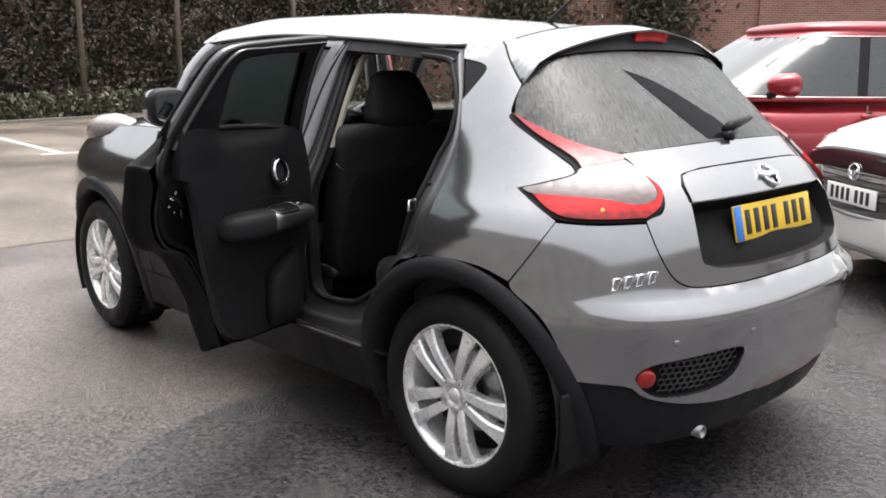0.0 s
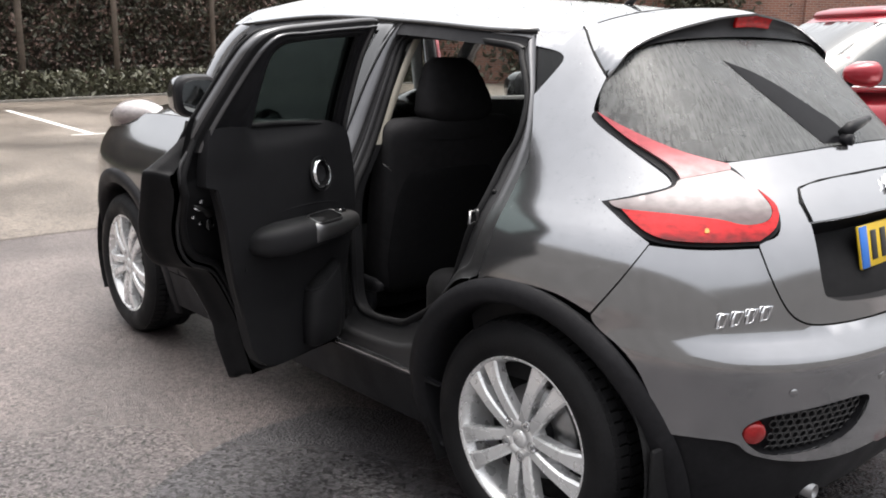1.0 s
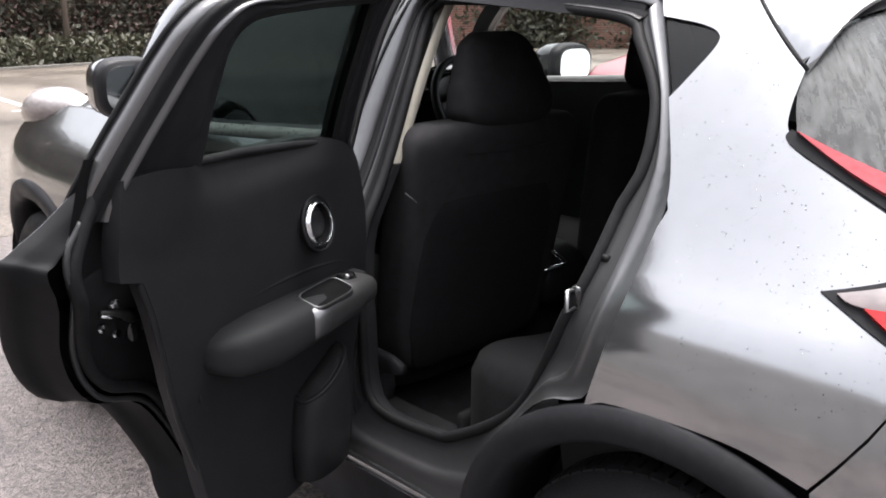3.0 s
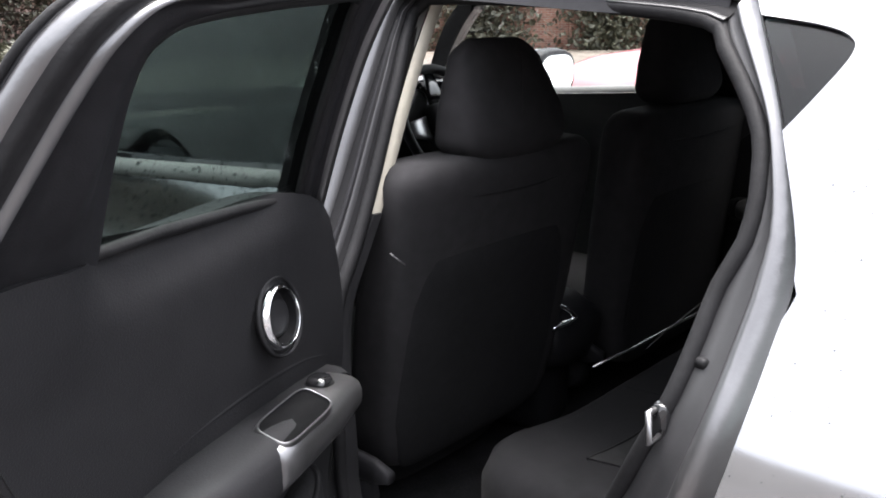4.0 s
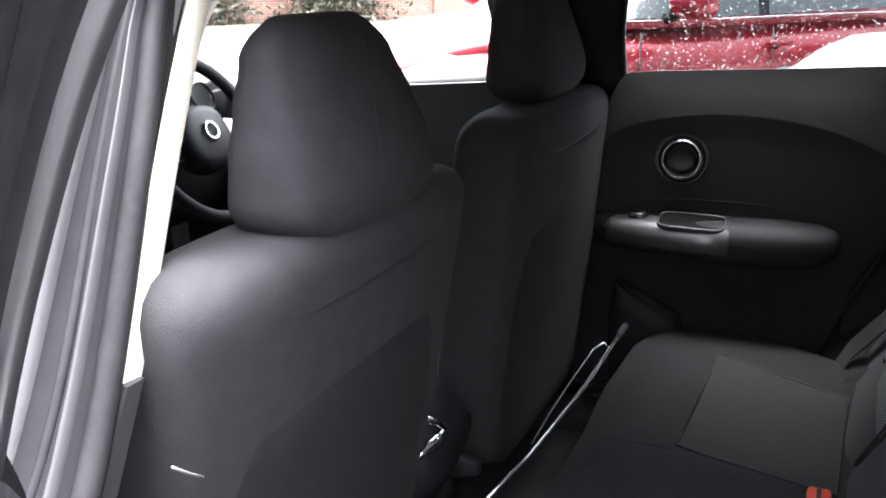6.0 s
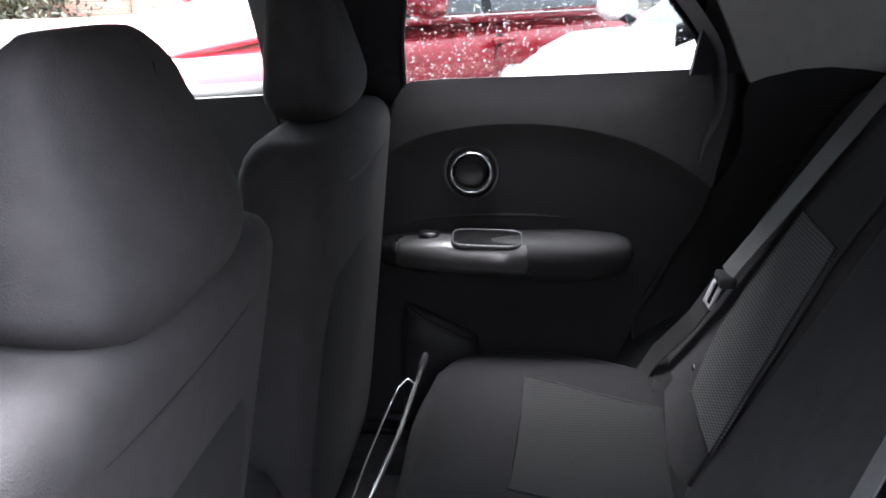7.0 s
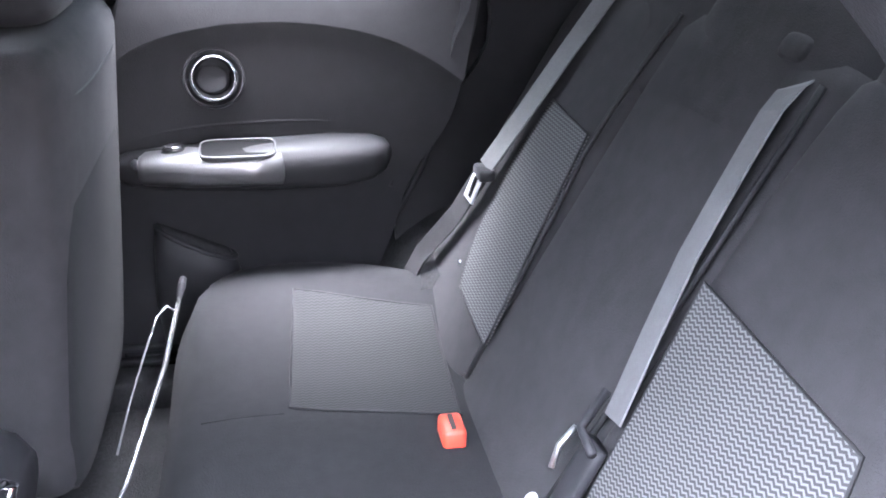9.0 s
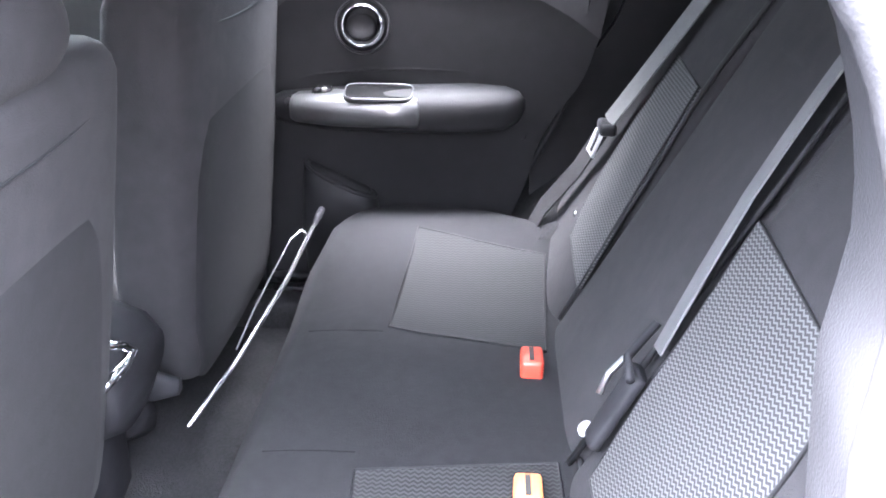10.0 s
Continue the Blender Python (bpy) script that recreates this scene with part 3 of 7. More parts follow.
panel("roof", ROOF, roof_skin, PAINT, car, "wet grey roof", thick=.012, grid=.06)
part("aerial", tube_mesh([(0, .36, 1.505), (0, .30, 1.555), (0, .24, 1.60)], [.014, .007, .003]), BLACK_PLASTIC, car, "short black roof aerial")
for sx in (-1, 1):
    part("roof_gutter", tube_mesh([roof(sx * 1.0, y) + Vector((0, 0, -.006)) for y in [.25 + i * .1 for i in range(0, 17)]], .009, 8), GLOSS_BLACK, car)
    bm = bmesh.new()
    cols = [[bm.verts.new(roof(sx, y, -.01)), bm.verts.new(Vector((sx * (half_width(roof_edge(y) - .045) - .015), y, roof_edge(y) - .05)))] for y in [.28 + i * .1 for i in range(0, 17)]]
    for a, b in zip(cols, cols[1:]):
        bm.faces.new((a[0], a[1], b[1], b[0]))
    part("roof_rail_panel", bm, BLACK_PLASTIC, car)

# tailgate, its glass, recess, handle strip, lip
TAILGATE_LOW = [(.606, .925, 1), (.648, .81), (.69, .757), (.77, .741), (1, .741)]
TAILGATE_TOP = [(.606, .935, 1), (.655, .95), (.668, 1.0), (.63, 1.04), (.58, 1.105, 1), (.78, 1.118), (1, 1.125)]
TG = crom(mirror_s(TAILGATE_LOW)[:] + list(reversed(mirror_s(TAILGATE_TOP))), n=4)
RECESS = crom([(tail_s(-.455, .825), .825), (tail_s(-.43, .798), .798), (tail_s(-.36, .785), .785), (1, .775), (tail_s(.36, .785), .785), (tail_s(.43, .798), .798), (tail_s(.455, .825), .825), (tail_s(.43, .97), .97, 1), (1, .978), (tail_s(-.43, .97), .97, 1)], n=6)
RECESS_IN = [(1 + (a - 1) * .965, .875 + (b - .875) * .93) for a, b in RECESS]


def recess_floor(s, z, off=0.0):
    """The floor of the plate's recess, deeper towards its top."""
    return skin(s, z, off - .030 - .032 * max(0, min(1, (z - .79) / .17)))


tailgate = panel("tailgate", TG, skin, PAINT, car, "grey tailgate with a plate recess painted dark for shade", holes=(RECESS,), grid=.03)
# Floor and edge take darkened paint in place of the recess's shade.
panel("plate_recess", RECESS_IN, recess_floor, SHADED_PAINT, tailgate, "recess round the plate, its shade put into darker paint", off=0.0, thick=.003, grid=.04)
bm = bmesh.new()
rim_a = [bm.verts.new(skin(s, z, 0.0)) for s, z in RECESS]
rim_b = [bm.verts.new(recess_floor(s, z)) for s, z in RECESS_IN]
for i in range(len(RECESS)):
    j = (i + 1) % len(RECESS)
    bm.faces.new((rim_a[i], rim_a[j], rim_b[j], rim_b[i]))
part("recess_edge", bm, SHADED_PAINT, tailgate)
panel("handle_strip", crom([(tail_s(-.425, .972), .972, 1), (1, .980), (tail_s(.425, .972), .972, 1), (tail_s(.415, 1.015), 1.015), (tail_s(.385, 1.042), 1.042), (tail_s(.3, 1.053), 1.053), (1, 1.058), (tail_s(-.3, 1.053), 1.053), (tail_s(-.385, 1.042), 1.042), (tail_s(-.415, 1.015), 1.015)], n=5), skin, PAINT, tailgate, "grey handle strip", off=.006, thick=.02)
part("strip_joint", tube_mesh([skin(tail_s(x, z), z, .003) for x, z in [(-.427, .975), (-.418, 1.017), (-.388, 1.046), (-.3, 1.0575), (-.1, 1.0625), (.1, 1.0625), (.3, 1.0575), (.388, 1.046), (.418, 1.017), (.427, .975)]], .0022, 6), RUBBER, tailgate)
REAR_GLASS = crom(mirror_s([(.165, 1.212, 1), (.175, 1.27), (.23, 1.325), (.40, 1.375), (.62, 1.398), (.85, 1.408), (1, 1.41)])[:] + list(reversed(mirror_s([(.175, 1.195), (.35, 1.15), (.575, 1.112), (.78, 1.122), (1, 1.13)]))), n=4)
rear_window = panel("rear_window", REAR_GLASS, skin, GLASS_REAR, tailgate, "dark wet rear window with a wiped dry patch", off=-.004, thick=.005, grid=.04)
panel("wiped_patch", crom([(tail_s(-.25, 1.35), 1.35, 1), (tail_s(-.15, 1.315), 1.315), (tail_s(-.05, 1.25), 1.25), (tail_s(.045, 1.155), 1.155, 1), (tail_s(.03, 1.137), 1.137), (tail_s(-.13, 1.137), 1.137, 1), (tail_s(-.195, 1.24), 1.24)]), skin, WIPED, rear_window, "clear wiped patch of glass", off=-.003, thick=.002)
wiper = part("wiper", tube_mesh([skin(tail_s(-.025, 1.145), 1.145, .012), skin(tail_s(.0, 1.147), 1.149, .030), skin(tail_s(.08, 1.155), 1.157, .034), skin(tail_s(.165, 1.165), 1.166, .030)], [.018, .018, .014, .009], 10), BLACK_PLASTIC, tailgate, "black rear wiper arm")
part("spindle", lathe_mesh([(.0, 0), (.016, 0), (.016, .03), (0, .03)], 16), BLACK_PLASTIC, wiper).matrix_basis = Matrix.Translation(skin(tail_s(-.025, 1.14), 1.14, .0)) @ Euler((0, 0, -math.pi / 2)).to_matrix().to_4x4()


lip_z = hermite((0, .14, .25, .43, .56, .602), (1.483, 1.472, 1.457, 1.418, 1.369, 1.30))
lip_y = hermite((0, .25, .43, .56, .602), (-.115, -.11, -.085, -.065, -.03))
glass_top = hermite((.165, .23, .40, .62, .85, 1.0), (1.29, 1.325, 1.375, 1.398, 1.408, 1.412))


def lip_edge(u):
    return Vector((u * .602, lip_y(abs(u) * .602), lip_z(abs(u) * .602)))


def lip(u, v, off=0.0):
    """The roof's rear end: u across, v from the roof (0) to the spoiler's edge (1)."""
    sg = math.copysign(1, u)
    flat = roof(u, .1).lerp(lip_edge(u), v)
    rim = skin(.004 + .206 * v, 1.432 - .13 * v ** 1.15)
    rim = Vector((-rim.x if u > 0 else rim.x, rim.y, rim.z))
    base = roof(sg, .1).lerp(lip_edge(sg), v)
    return flat + (rim - base) * abs(u) ** 7 + Vector((0, 0, .012 * math.sin(math.pi * v) * (1 - abs(u) ** 6) + off))


def band(u, v, off=0.0):
    """The black face under the spoiler: v from its edge (0) down to the glass (1)."""
    s = tail_s(u * .588, 1.36)
    s = min(max(s, .2), 1.8)
    g = skin(s, glass_top(min(s, 2 - s)), .004)
    p = lip_edge(u * .995).lerp(g, v)
    return p + Vector((0, -off + .012 * math.sin(math.pi * v), 0))


SPOILER = crom([(-1, 0, 1), (-.5, 0), (0, 0), (.5, 0), (1, 0, 1), (1, .5), (1, 1, 1), (.5, 1), (0, 1), (-.5, 1), (-1, 1, 1), (-1, .5)], n=10)
panel("spoiler", SPOILER, lip, PAINT, tailgate, "grey roof spoiler", thick=.006, grid=.06)
panel("spoiler_face", SPOILER, band, BLACK_PLASTIC, tailgate, "black face under the spoiler", thick=.005, grid=.06)
panel("brake_light", crom([(-.17, .12, 1), (.17, .12, 1), (.165, .58, 1), (-.165, .58, 1)], n=4), band, LAMP_RED, tailgate, "red high brake light", off=.008, thick=.008, grid=.05)
for sx in (-1, 1):
    part("spoiler_joint", tube_mesh([lip(sx * (1 - .0), v / 10, .0) for v in range(0, 11)], .0035, 6), RUBBER, tailgate)
part("spoiler_joint", tube_mesh([lip(u / 10, .05 + .12 * (1 - abs(u / 10) ** 4), .0) for u in range(-9, 10)], .002, 6), RUBBER, tailgate)

# the yellow plate and its bars
plate_m = Matrix.Translation(Vector((0, -.602, .893))) @ Euler((radians(-13), 0, 0)).to_matrix().to_4x4()
plate = part("number_plate", box_mesh(-.26, -.004, -.0555, .26, .004, .0555, .003), PLATE_Y, tailgate, "yellow rear number plate with a blue band")
plate.matrix_basis = plate_m
part("blue_band", box_mesh(-.258, -.0065, -.0535, -.216, -.003, .0535, .001), BLUE, plate)
x0 = -.195
for i in range(7):
    wid = .05
    part("plate_bar", box_mesh(x0, -.0065, -.038, x0 + wid * .62, -.003, .038, .001), INK, plate)
    x0 += .058 + (.03 if i == 3 else 0)
badge = part("badge", lathe_mesh([(.034, -.004), (.041, .004), (.047, -.004), (.041, -.010)], 36, closed=True), CHROME, tailgate, "round chrome badge")
badge.matrix_basis = Matrix.Translation(skin(1.0, 1.016, .014)) @ (skin(1.0, 1.016, .02) - skin(1.0, 1.016)).to_track_quat("X", "Z").to_matrix().to_4x4()
bb = part("badge_bar", box_mesh(-.006, -.052, -.009, .006, .052, .009, .003), CHROME, badge)


def letter(chars, size, material, parent, m, name="lettering", depth=.0015):
    cu = bpy.data.curves.new(name, "FONT")
    cu.body = chars
    cu.size = size
    cu.extrude = depth
    cu.align_x = "CENTER"
    cu.align_y = "CENTER"
    tmp = bpy.data.objects.new(name, cu)
    me = bpy.data.meshes.new_from_object(tmp)
    bpy.data.objects.remove(tmp)
    me.materials.append(material)
    ob = new(name, me)
    ob.parent = parent
    ob.matrix_basis = m
    return ob


# model badge as plain raised chrome strokes
for i, (dx, tilt) in enumerate(((0, 14), (.032, 0), (.062, 0), (.094, 8))):
    q = skin(.495 + i * .037, .763 + i * .005, .004)
    st = part("badge_stroke", tube_mesh([q + Vector((-.014, .005, -.017)), q + Vector((.006, -.003, -.015)), q + Vector((.014, -.006, .017)), q + Vector((-.005, .002, .015))], .0030, 6, closed=True), CHROME, car)

# tail lamps
LAMP = crom([(.183, 1.006, 1), (.27, .955), (.335, .93), (.45, .925), (.60, .928, 1), (.65, .955), (.665, 1.0), (.63, 1.04), (.582, 1.098), (.45, 1.125), (.30, 1.168), (.155, 1.215, 1), (.147, 1.196), (.245, 1.148), (.343, 1.098), (.386, 1.070), (.378, 1.050), (.29, 1.030)], n=5)
LAMP_BASE_RED = crom([(.240, .990, 1), (.295, .953), (.36, .934), (.48, .931), (.598, .934, 1), (.642, .962), (.658, 1.005), (.628, 1.040, 1), (.643, 1.005), (.634, .982), (.605, .970), (.56, .968), (.50, .978), (.38, .987)], n=5)
LAMP_MID = crom([(.205, 1.0045, 1), (.240, .991), (.38, .988), (.50, .979), (.56, .969), (.605, .971), (.633, .983), (.642, 1.005), (.627, 1.040, 1), (.60, 1.068), (.575, 1.084, 1), (.50, 1.074), (.415, 1.062), (.39, 1.046), (.33, 1.030)], n=5)
LAMP_HORN = crom([(.576, 1.0845, 1), (.580, 1.096, 1), (.45, 1.1225), (.30, 1.166), (.165, 1.211, 1), (.258, 1.158), (.368, 1.107), (.405, 1.083), (.415, 1.063, 1), (.50, 1.0745)], n=5)
for fn in (skin, skin_right):
    tl = panel("tail_lamp", LAMP, fn, BLACK_PLASTIC, car, "boomerang tail lamp with red and clear lenses", off=.006, thick=.02)
    panel("red_lens", LAMP_BASE_RED, fn, LAMP_RED, tl, "red lens", off=.016, thick=.012, grid=.02)
    panel("clear_lens", LAMP_MID, fn, LAMP_CLEAR, tl, "clear lens", off=.014, thick=.012, grid=.02)
    panel("upper_lens", LAMP_HORN, fn, LAMP_PINK, tl, "pale red upper lens", off=.015, thick=.012, grid=.02)
    panel("bulb", crom([(.459, .950), (.469, .951), (.468, .958), (.460, .958)]), fn, LAMP_AMBER, tl, "amber bulb glow", off=.018, thick=.006)

# rear bumper with its grilles and fog lamps, black valance
BUMP_TOP = [(.1865, .7455, 1), (.3195, .9235, 1), (.345, .922), (.45, .919), (.6025, .922, 1), (.6445, .807), (.6875, .7525), (.77, .7365), (1, .7363)]
BUMP_LOW = [(.194, .722), (.257, .645), (.310, .54), (.326, .478, 1), (.42, .476), (.50, .468), (.55, .435), (.66, .405), (.80, .385), (.90, .383), (1, .383)]
BUMPER = crom(mirror_s(BUMP_TOP) + list(reversed(mirror_s(BUMP_LOW))), n=4)
FOG_HOLE = crom([(.515, .495), (.56, .535), (.68, .552), (.80, .560), (.845, .545), (.83, .48), (.77, .44), (.66, .428), (.57, .44)], n=5)
FOG_HOLE_R = [(2 - a, b) for a, b in FOG_HOLE]
bumper = panel("rear_bumper", BUMPER, skin, PAINT, car, "dark grey rear bumper", holes=(FOG_HOLE, FOG_HOLE_R), grid=.028)
for hole, sgn in ((FOG_HOLE, 0), (FOG_HOLE_R, 1)):
    tray = panel("grille_tray", hole, skin, BLACK_PLASTIC, bumper, "black honeycomb grille", off=-.03, thick=.004)
    bm = bmesh.new()
    a = [bm.verts.new(skin(s, z, 0.001)) for s, z in hole]
    b = [bm.verts.new(skin(s, z, -.032)) for s, z in hole]
    for i in range(len(hole)):
        bm.faces.new((a[i], a[(i + 1) % len(hole)], b[(i + 1) % len(hole)], b[i]))
    part("grille_edge", bm, BLACK_PLASTIC, bumper)
    bm = bmesh.new()
    for r in range(7):
        for c in range(12):
            s, z = .60 + c * .022 + (r % 2) * .011, .435 + r * .018
            if not inside((s, z), FOG_HOLE):
                continue
            ring = [skin((2 - s if sgn else s) + .0105 * math.cos(k * math.pi / 3), z + .0105 * math.sin(k * math.pi / 3), -.018) for k in range(6)]
            tube_mesh(ring, .0028, 4, closed=True, bm=bm)
    tagged(part("honeycomb", bm, GLOSS_BLACK, bumper), kind="stuff")
    s0 = .548 if not sgn else 2 - .548
    fogl = part("fog_lamp", lathe_mesh([(0, .012), (.022, .010), (.03, .004), (.033, -.02)], 28), FOG_RED, bumper, "round red fog lamp")
    nrm = (skin(s0, .488, .02) - skin(s0, .488, 0)).normalized()
    fogl.matrix_basis = Matrix.Translation(skin(s0, .488, -.010)) @ nrm.to_track_quat("X", "Z").to_matrix().to_4x4()
VALANCE = crom(mirror_s([(.335, .47, 1), (.42, .468), (.50, .46), (.55, .427), (.66, .397), (.80, .377), (1, .375)]) + list(reversed(mirror_s([(.34, .27, 1), (.5, .25), (.8, .25), (1, .25)]))), n=4)
panel("valance", VALANCE, skin, BLACK_PLASTIC, car, "black plastic lower bumper", off=-.012, thick=.01, grid=.05)
panel("rear_reflector", crom([(.93, .375), (1.07, .375), (1.07, .42), (.93, .42)], n=3), skin, LAMP_DIM, car, "dark red lower fog light", off=.0, thick=.01)
part("exhaust", lathe_mesh([(.016, -.1), (.018, -.1), (.020, .05), (.016, .05), (.014, -.08)], 20), SATIN, car, "steel exhaust tip").matrix_basis = Matrix.Translation((-.40, -.575, .275)) @ Euler((0, 0, -math.pi / 2)).to_matrix().to_4x4()
parking = [part("parking_sensor", lathe_mesh([(0, .003), (.009, .003), (.011, 0)], 14), PAINT, bumper) for _ in range(2)]
for ob, s0 in zip(parking, (.62, .86)):
    nrm = (skin(s0, .60, .02) - skin(s0, .60, 0)).normalized()
    ob.matrix_basis = Matrix.Translation(skin(s0, .60, .001)) @ nrm.to_track_quat("X", "Z").to_matrix().to_4x4()


# wheel arches: cladding band, dark well
def arch_band(cy, r0, r1, a0, a1, sgn, bulge, parent, nm="arch_cladding"):
    """Black cladding round a wheel: from r0 out to r1, curled inwards at the opening."""
    bm = bmesh.new()
    rows = []
    for i in range(49):
        a = radians(a0 + (a1 - a0) * i / 48)
        ring = []
        for k, (r, off) in enumerate(((r1, -.004), (r1 - .004, .008), ((r0 * .45 + r1 * .55), .014), (r0 + .012, .012), (r0, .002), (r0 - .006, -.05), (r0 + .01, -.24))):
            y, z = cy + r * math.cos(a), .334 + r * math.sin(a)
            z = max(z, .17)
            if cy < 1:
                s = Y_REAR - y
                if s > 0:
                    # keep the distance along the body where it turns towards the tail
                    rr = rear_end(max(z, .2))
                    s = 2 / math.pi * math.asin(min(1, ((Y_REAR - y) / (Y_REAR - rr))) ** (POWER / 2))
            else:
                s = Y_REAR - y
                if y > Y_FRONT:
                    s = -(2 / math.pi * math.asin(min(1, (y - Y_FRONT) / (front_end(max(z, .2)) - Y_FRONT)) ** (POWER / 2)) + Y_FRONT - Y_REAR)
            p = skin_point(s, z)
            x = p.x - min(off, .02) - bulge if off > -.04 else p.x - off
            ring.append(bm.verts.new((x * sgn, p.y, z)))
        rows.append(ring)
    for a, b in zip(rows, rows[1:]):
        for k in range(6):
            bm.faces.new((a[k], a[k + 1], b[k + 1], b[k]))
    bmesh.ops.recalc_face_normals(bm, faces=bm.faces)
    return part(nm, bm, BLACK_PLASTIC, parent)


for sgn in (1, -1):
    arch_band(0.0, .385, .452, -32, 205, sgn, .0, car)
    arch_band(2.53, .385, .455, -25, 205, sgn, .0, car)
    for cy in (0.0, 2.53):
        bm = bmesh.new()
        rows = [[bm.verts.new((-sgn * x, cy + .40 * math.cos(a), .334 + .40 * math.sin(a))) for x in (.83, .50)] for a in [radians(-30 + 240 * i / 32) for i in range(33)]]
        for a, b in zip(rows, rows[1:]):
            bm.faces.new((a[0], a[1], b[1], b[0]))
        mid = bm.verts.new((-sgn * .50, cy, .334))
        for a, b in zip(rows, rows[1:]):
            bm.faces.new((a[1], mid, b[1]))
        part("wheel_well", bm, CARPET, car)
    # mud flap behind the rear wheel
part("mud_flap", box_mesh(-.82, -.415, .20, -.66, -.400, .44, .006), RUBBER, car, "black rubber mud flap")


# wheels
def wheel(x, y, sgn, turn=0.0):
    """An alloy wheel with five pairs of spokes; its outer face looks along -x before turning."""
    hub = part("wheel", lathe_mesh([(0, .05), (.06, .05), (.06, .16), (0, .16)], 32), BLACK_PLASTIC, car, "silver alloy wheel with five pairs of spokes")
    prof = [(.232, .0), (.24, -.008), (.262, -.016), (.295, -.012), (.318, .004), (.329, .025)]
    bm = lathe_mesh(prof, 96)
    part("tyre", bm, TYRE, hub, "wet black tyre")
    bm = bmesh.new()
    for k in range(72):
        a0, a1 = 2 * math.pi * k / 72, 2 * math.pi * (k + .78) / 72
        for x0_, x1_, sk in ((.012, .055, 0), (.062, .105, .02), (.112, .155, .0), (.162, .205, .02)):
            vs = []
            for r in (.318 if x0_ < .02 else .322, .334):
                for xx in (x0_, x1_):
                    for a in (a0 + sk, a1 + sk):
                        rr = r - (.008 if xx < .02 and r > .33 else 0)
                        vs.append(bm.verts.new((xx, rr * math.cos(a), rr * math.sin(a))))
            i = vs
            for q in ((4, 5, 7, 6), (0, 1, 5, 4), (2, 3, 7, 6), (0, 2, 6, 4), (1, 3, 7, 5)):
                bm.faces.new([i[j] for j in q])
    bmesh.ops.recalc_face_normals(bm, faces=bm.faces)
    tagged(part("tread", bm, TYRE, hub, smooth=False), kind="stuff")
    part("tyre_core", lathe_mesh([(.318, .008), (.322, .03), (.322, .19), (.25, .215)], 64), TYRE, hub)
    part("rim", lathe_mesh([(.210, .030), (.220, .008), (.2265, -.001), (.232, .0), (.233, .01), (.224, .016), (.212, .05), (.205, .18), (.21, .2)], 96), ALLOY, hub, "silver rim")
    part("brake_disc", lathe_mesh([(.05, .085), (.135, .085), (.135, .105), (.05, .105)], 40), SATIN, hub, "dull steel brake disc")
    # Black disc added to keep the gaps between the spokes dark.
    part("gap_backing", lathe_mesh([(.0, .112), (.202, .112), (.203, .125), (.0, .125)], 48), CARPET, hub, "black backing disc that darkens the spoke gaps")
    for k in range(5):
        for q in (-1, 1):
            a = 2 * math.pi * k / 5 + .80
            bm = bmesh.new()
            rows = []
            for i in range(9):
                t = i / 8
                r = .040 + t * .186
                tang = q * (.0175 + .026 * t)
                hw = .0160 + .0060 * t + .012 * max(0, t - .66) * 2.6
                xf = .010 - .013 * math.sin(math.pi * min(1, t * .92))
                rows.append([bm.verts.new(v) for v in ((xf + .04, r, tang - hw * .8), (xf + .006, r, tang - hw), (xf, r, tang - hw * .72), (xf, r, tang + hw * .72), (xf + .006, r, tang + hw), (xf + .04, r, tang + hw * .8))])
            for u, v in zip(rows, rows[1:]):
                for j in range(6):
                    bm.faces.new((u[j], u[(j + 1) % 6], v[(j + 1) % 6], v[j]))
            bm.faces.new(rows[0])
            bm.faces.new(rows[-1])
            bmesh.ops.recalc_face_normals(bm, faces=bm.faces)
            sp = part("spoke", bm, ALLOY, hub, smooth=False)
            sp.matrix_basis = Euler((a, 0, 0)).to_matrix().to_4x4()
    part("hub_plate", lathe_mesh([(0, .012), (.028, .012), (.03, .007), (.048, .007), (.060, .014), (.066, .05)], 40), ALLOY, hub)
    part("centre_cap", lathe_mesh([(0, .004), (.020, .005), (.024, .008), (.025, .014)], 28), ALLOY, hub, "silver centre cap")
    for k in range(5):
        a = 2 * math.pi * k / 5 + .80
        well = part("nut_well", lathe_mesh([(0, .0115), (.0125, .0115), (.0140, .0050), (.0155, .0058), (.0160, .02)], 20), SATIN, hub, "dark recess round the wheel nut")
        well.matrix_basis = Matrix.Translation((0, .050 * math.cos(a), .050 * math.sin(a)))
        nut = part("wheel_nut", lathe_mesh([(0, .006), (.008, .007), (.0095, .012), (.0095, .03)], 6), CHROME, hub, smooth=False)
        nut.matrix_basis = Matrix.Translation((-.001, .050 * math.cos(a), .050 * math.sin(a)))
    hub.matrix_basis = Matrix.Translation((x, y, .334)) @ Euler((0, 0, radians(turn) + (0 if sgn > 0 else math.pi))).to_matrix().to_4x4() @ Euler((radians(12 if y > 1 else 0), 0, 0)).to_matrix().to_4x4()
    return hub


wheel(-.852, 0.0, 1)
wheel(-.852, 2.53, 1, -3)
wheel(.852, 0.0, -1)
wheel(.852, 2.53, -1, -3)


# ---- front half of the body ----
def y_to_s(y, z):
    """The s of a place on the side at the given y, also where the body turns in towards the nose."""
    if y <= Y_FRONT:
        return Y_REAR - y
    k = 2 / math.pi * math.asin(min(1, (y - Y_FRONT) / (front_end(z) - Y_FRONT)) ** (POWER / 2))
    return Y_REAR - Y_FRONT - k


hood_edge = hermite((1.95, 2.3, 2.7, 3.0, 3.2), (1.055, 1.05, 1.015, .95, .86))
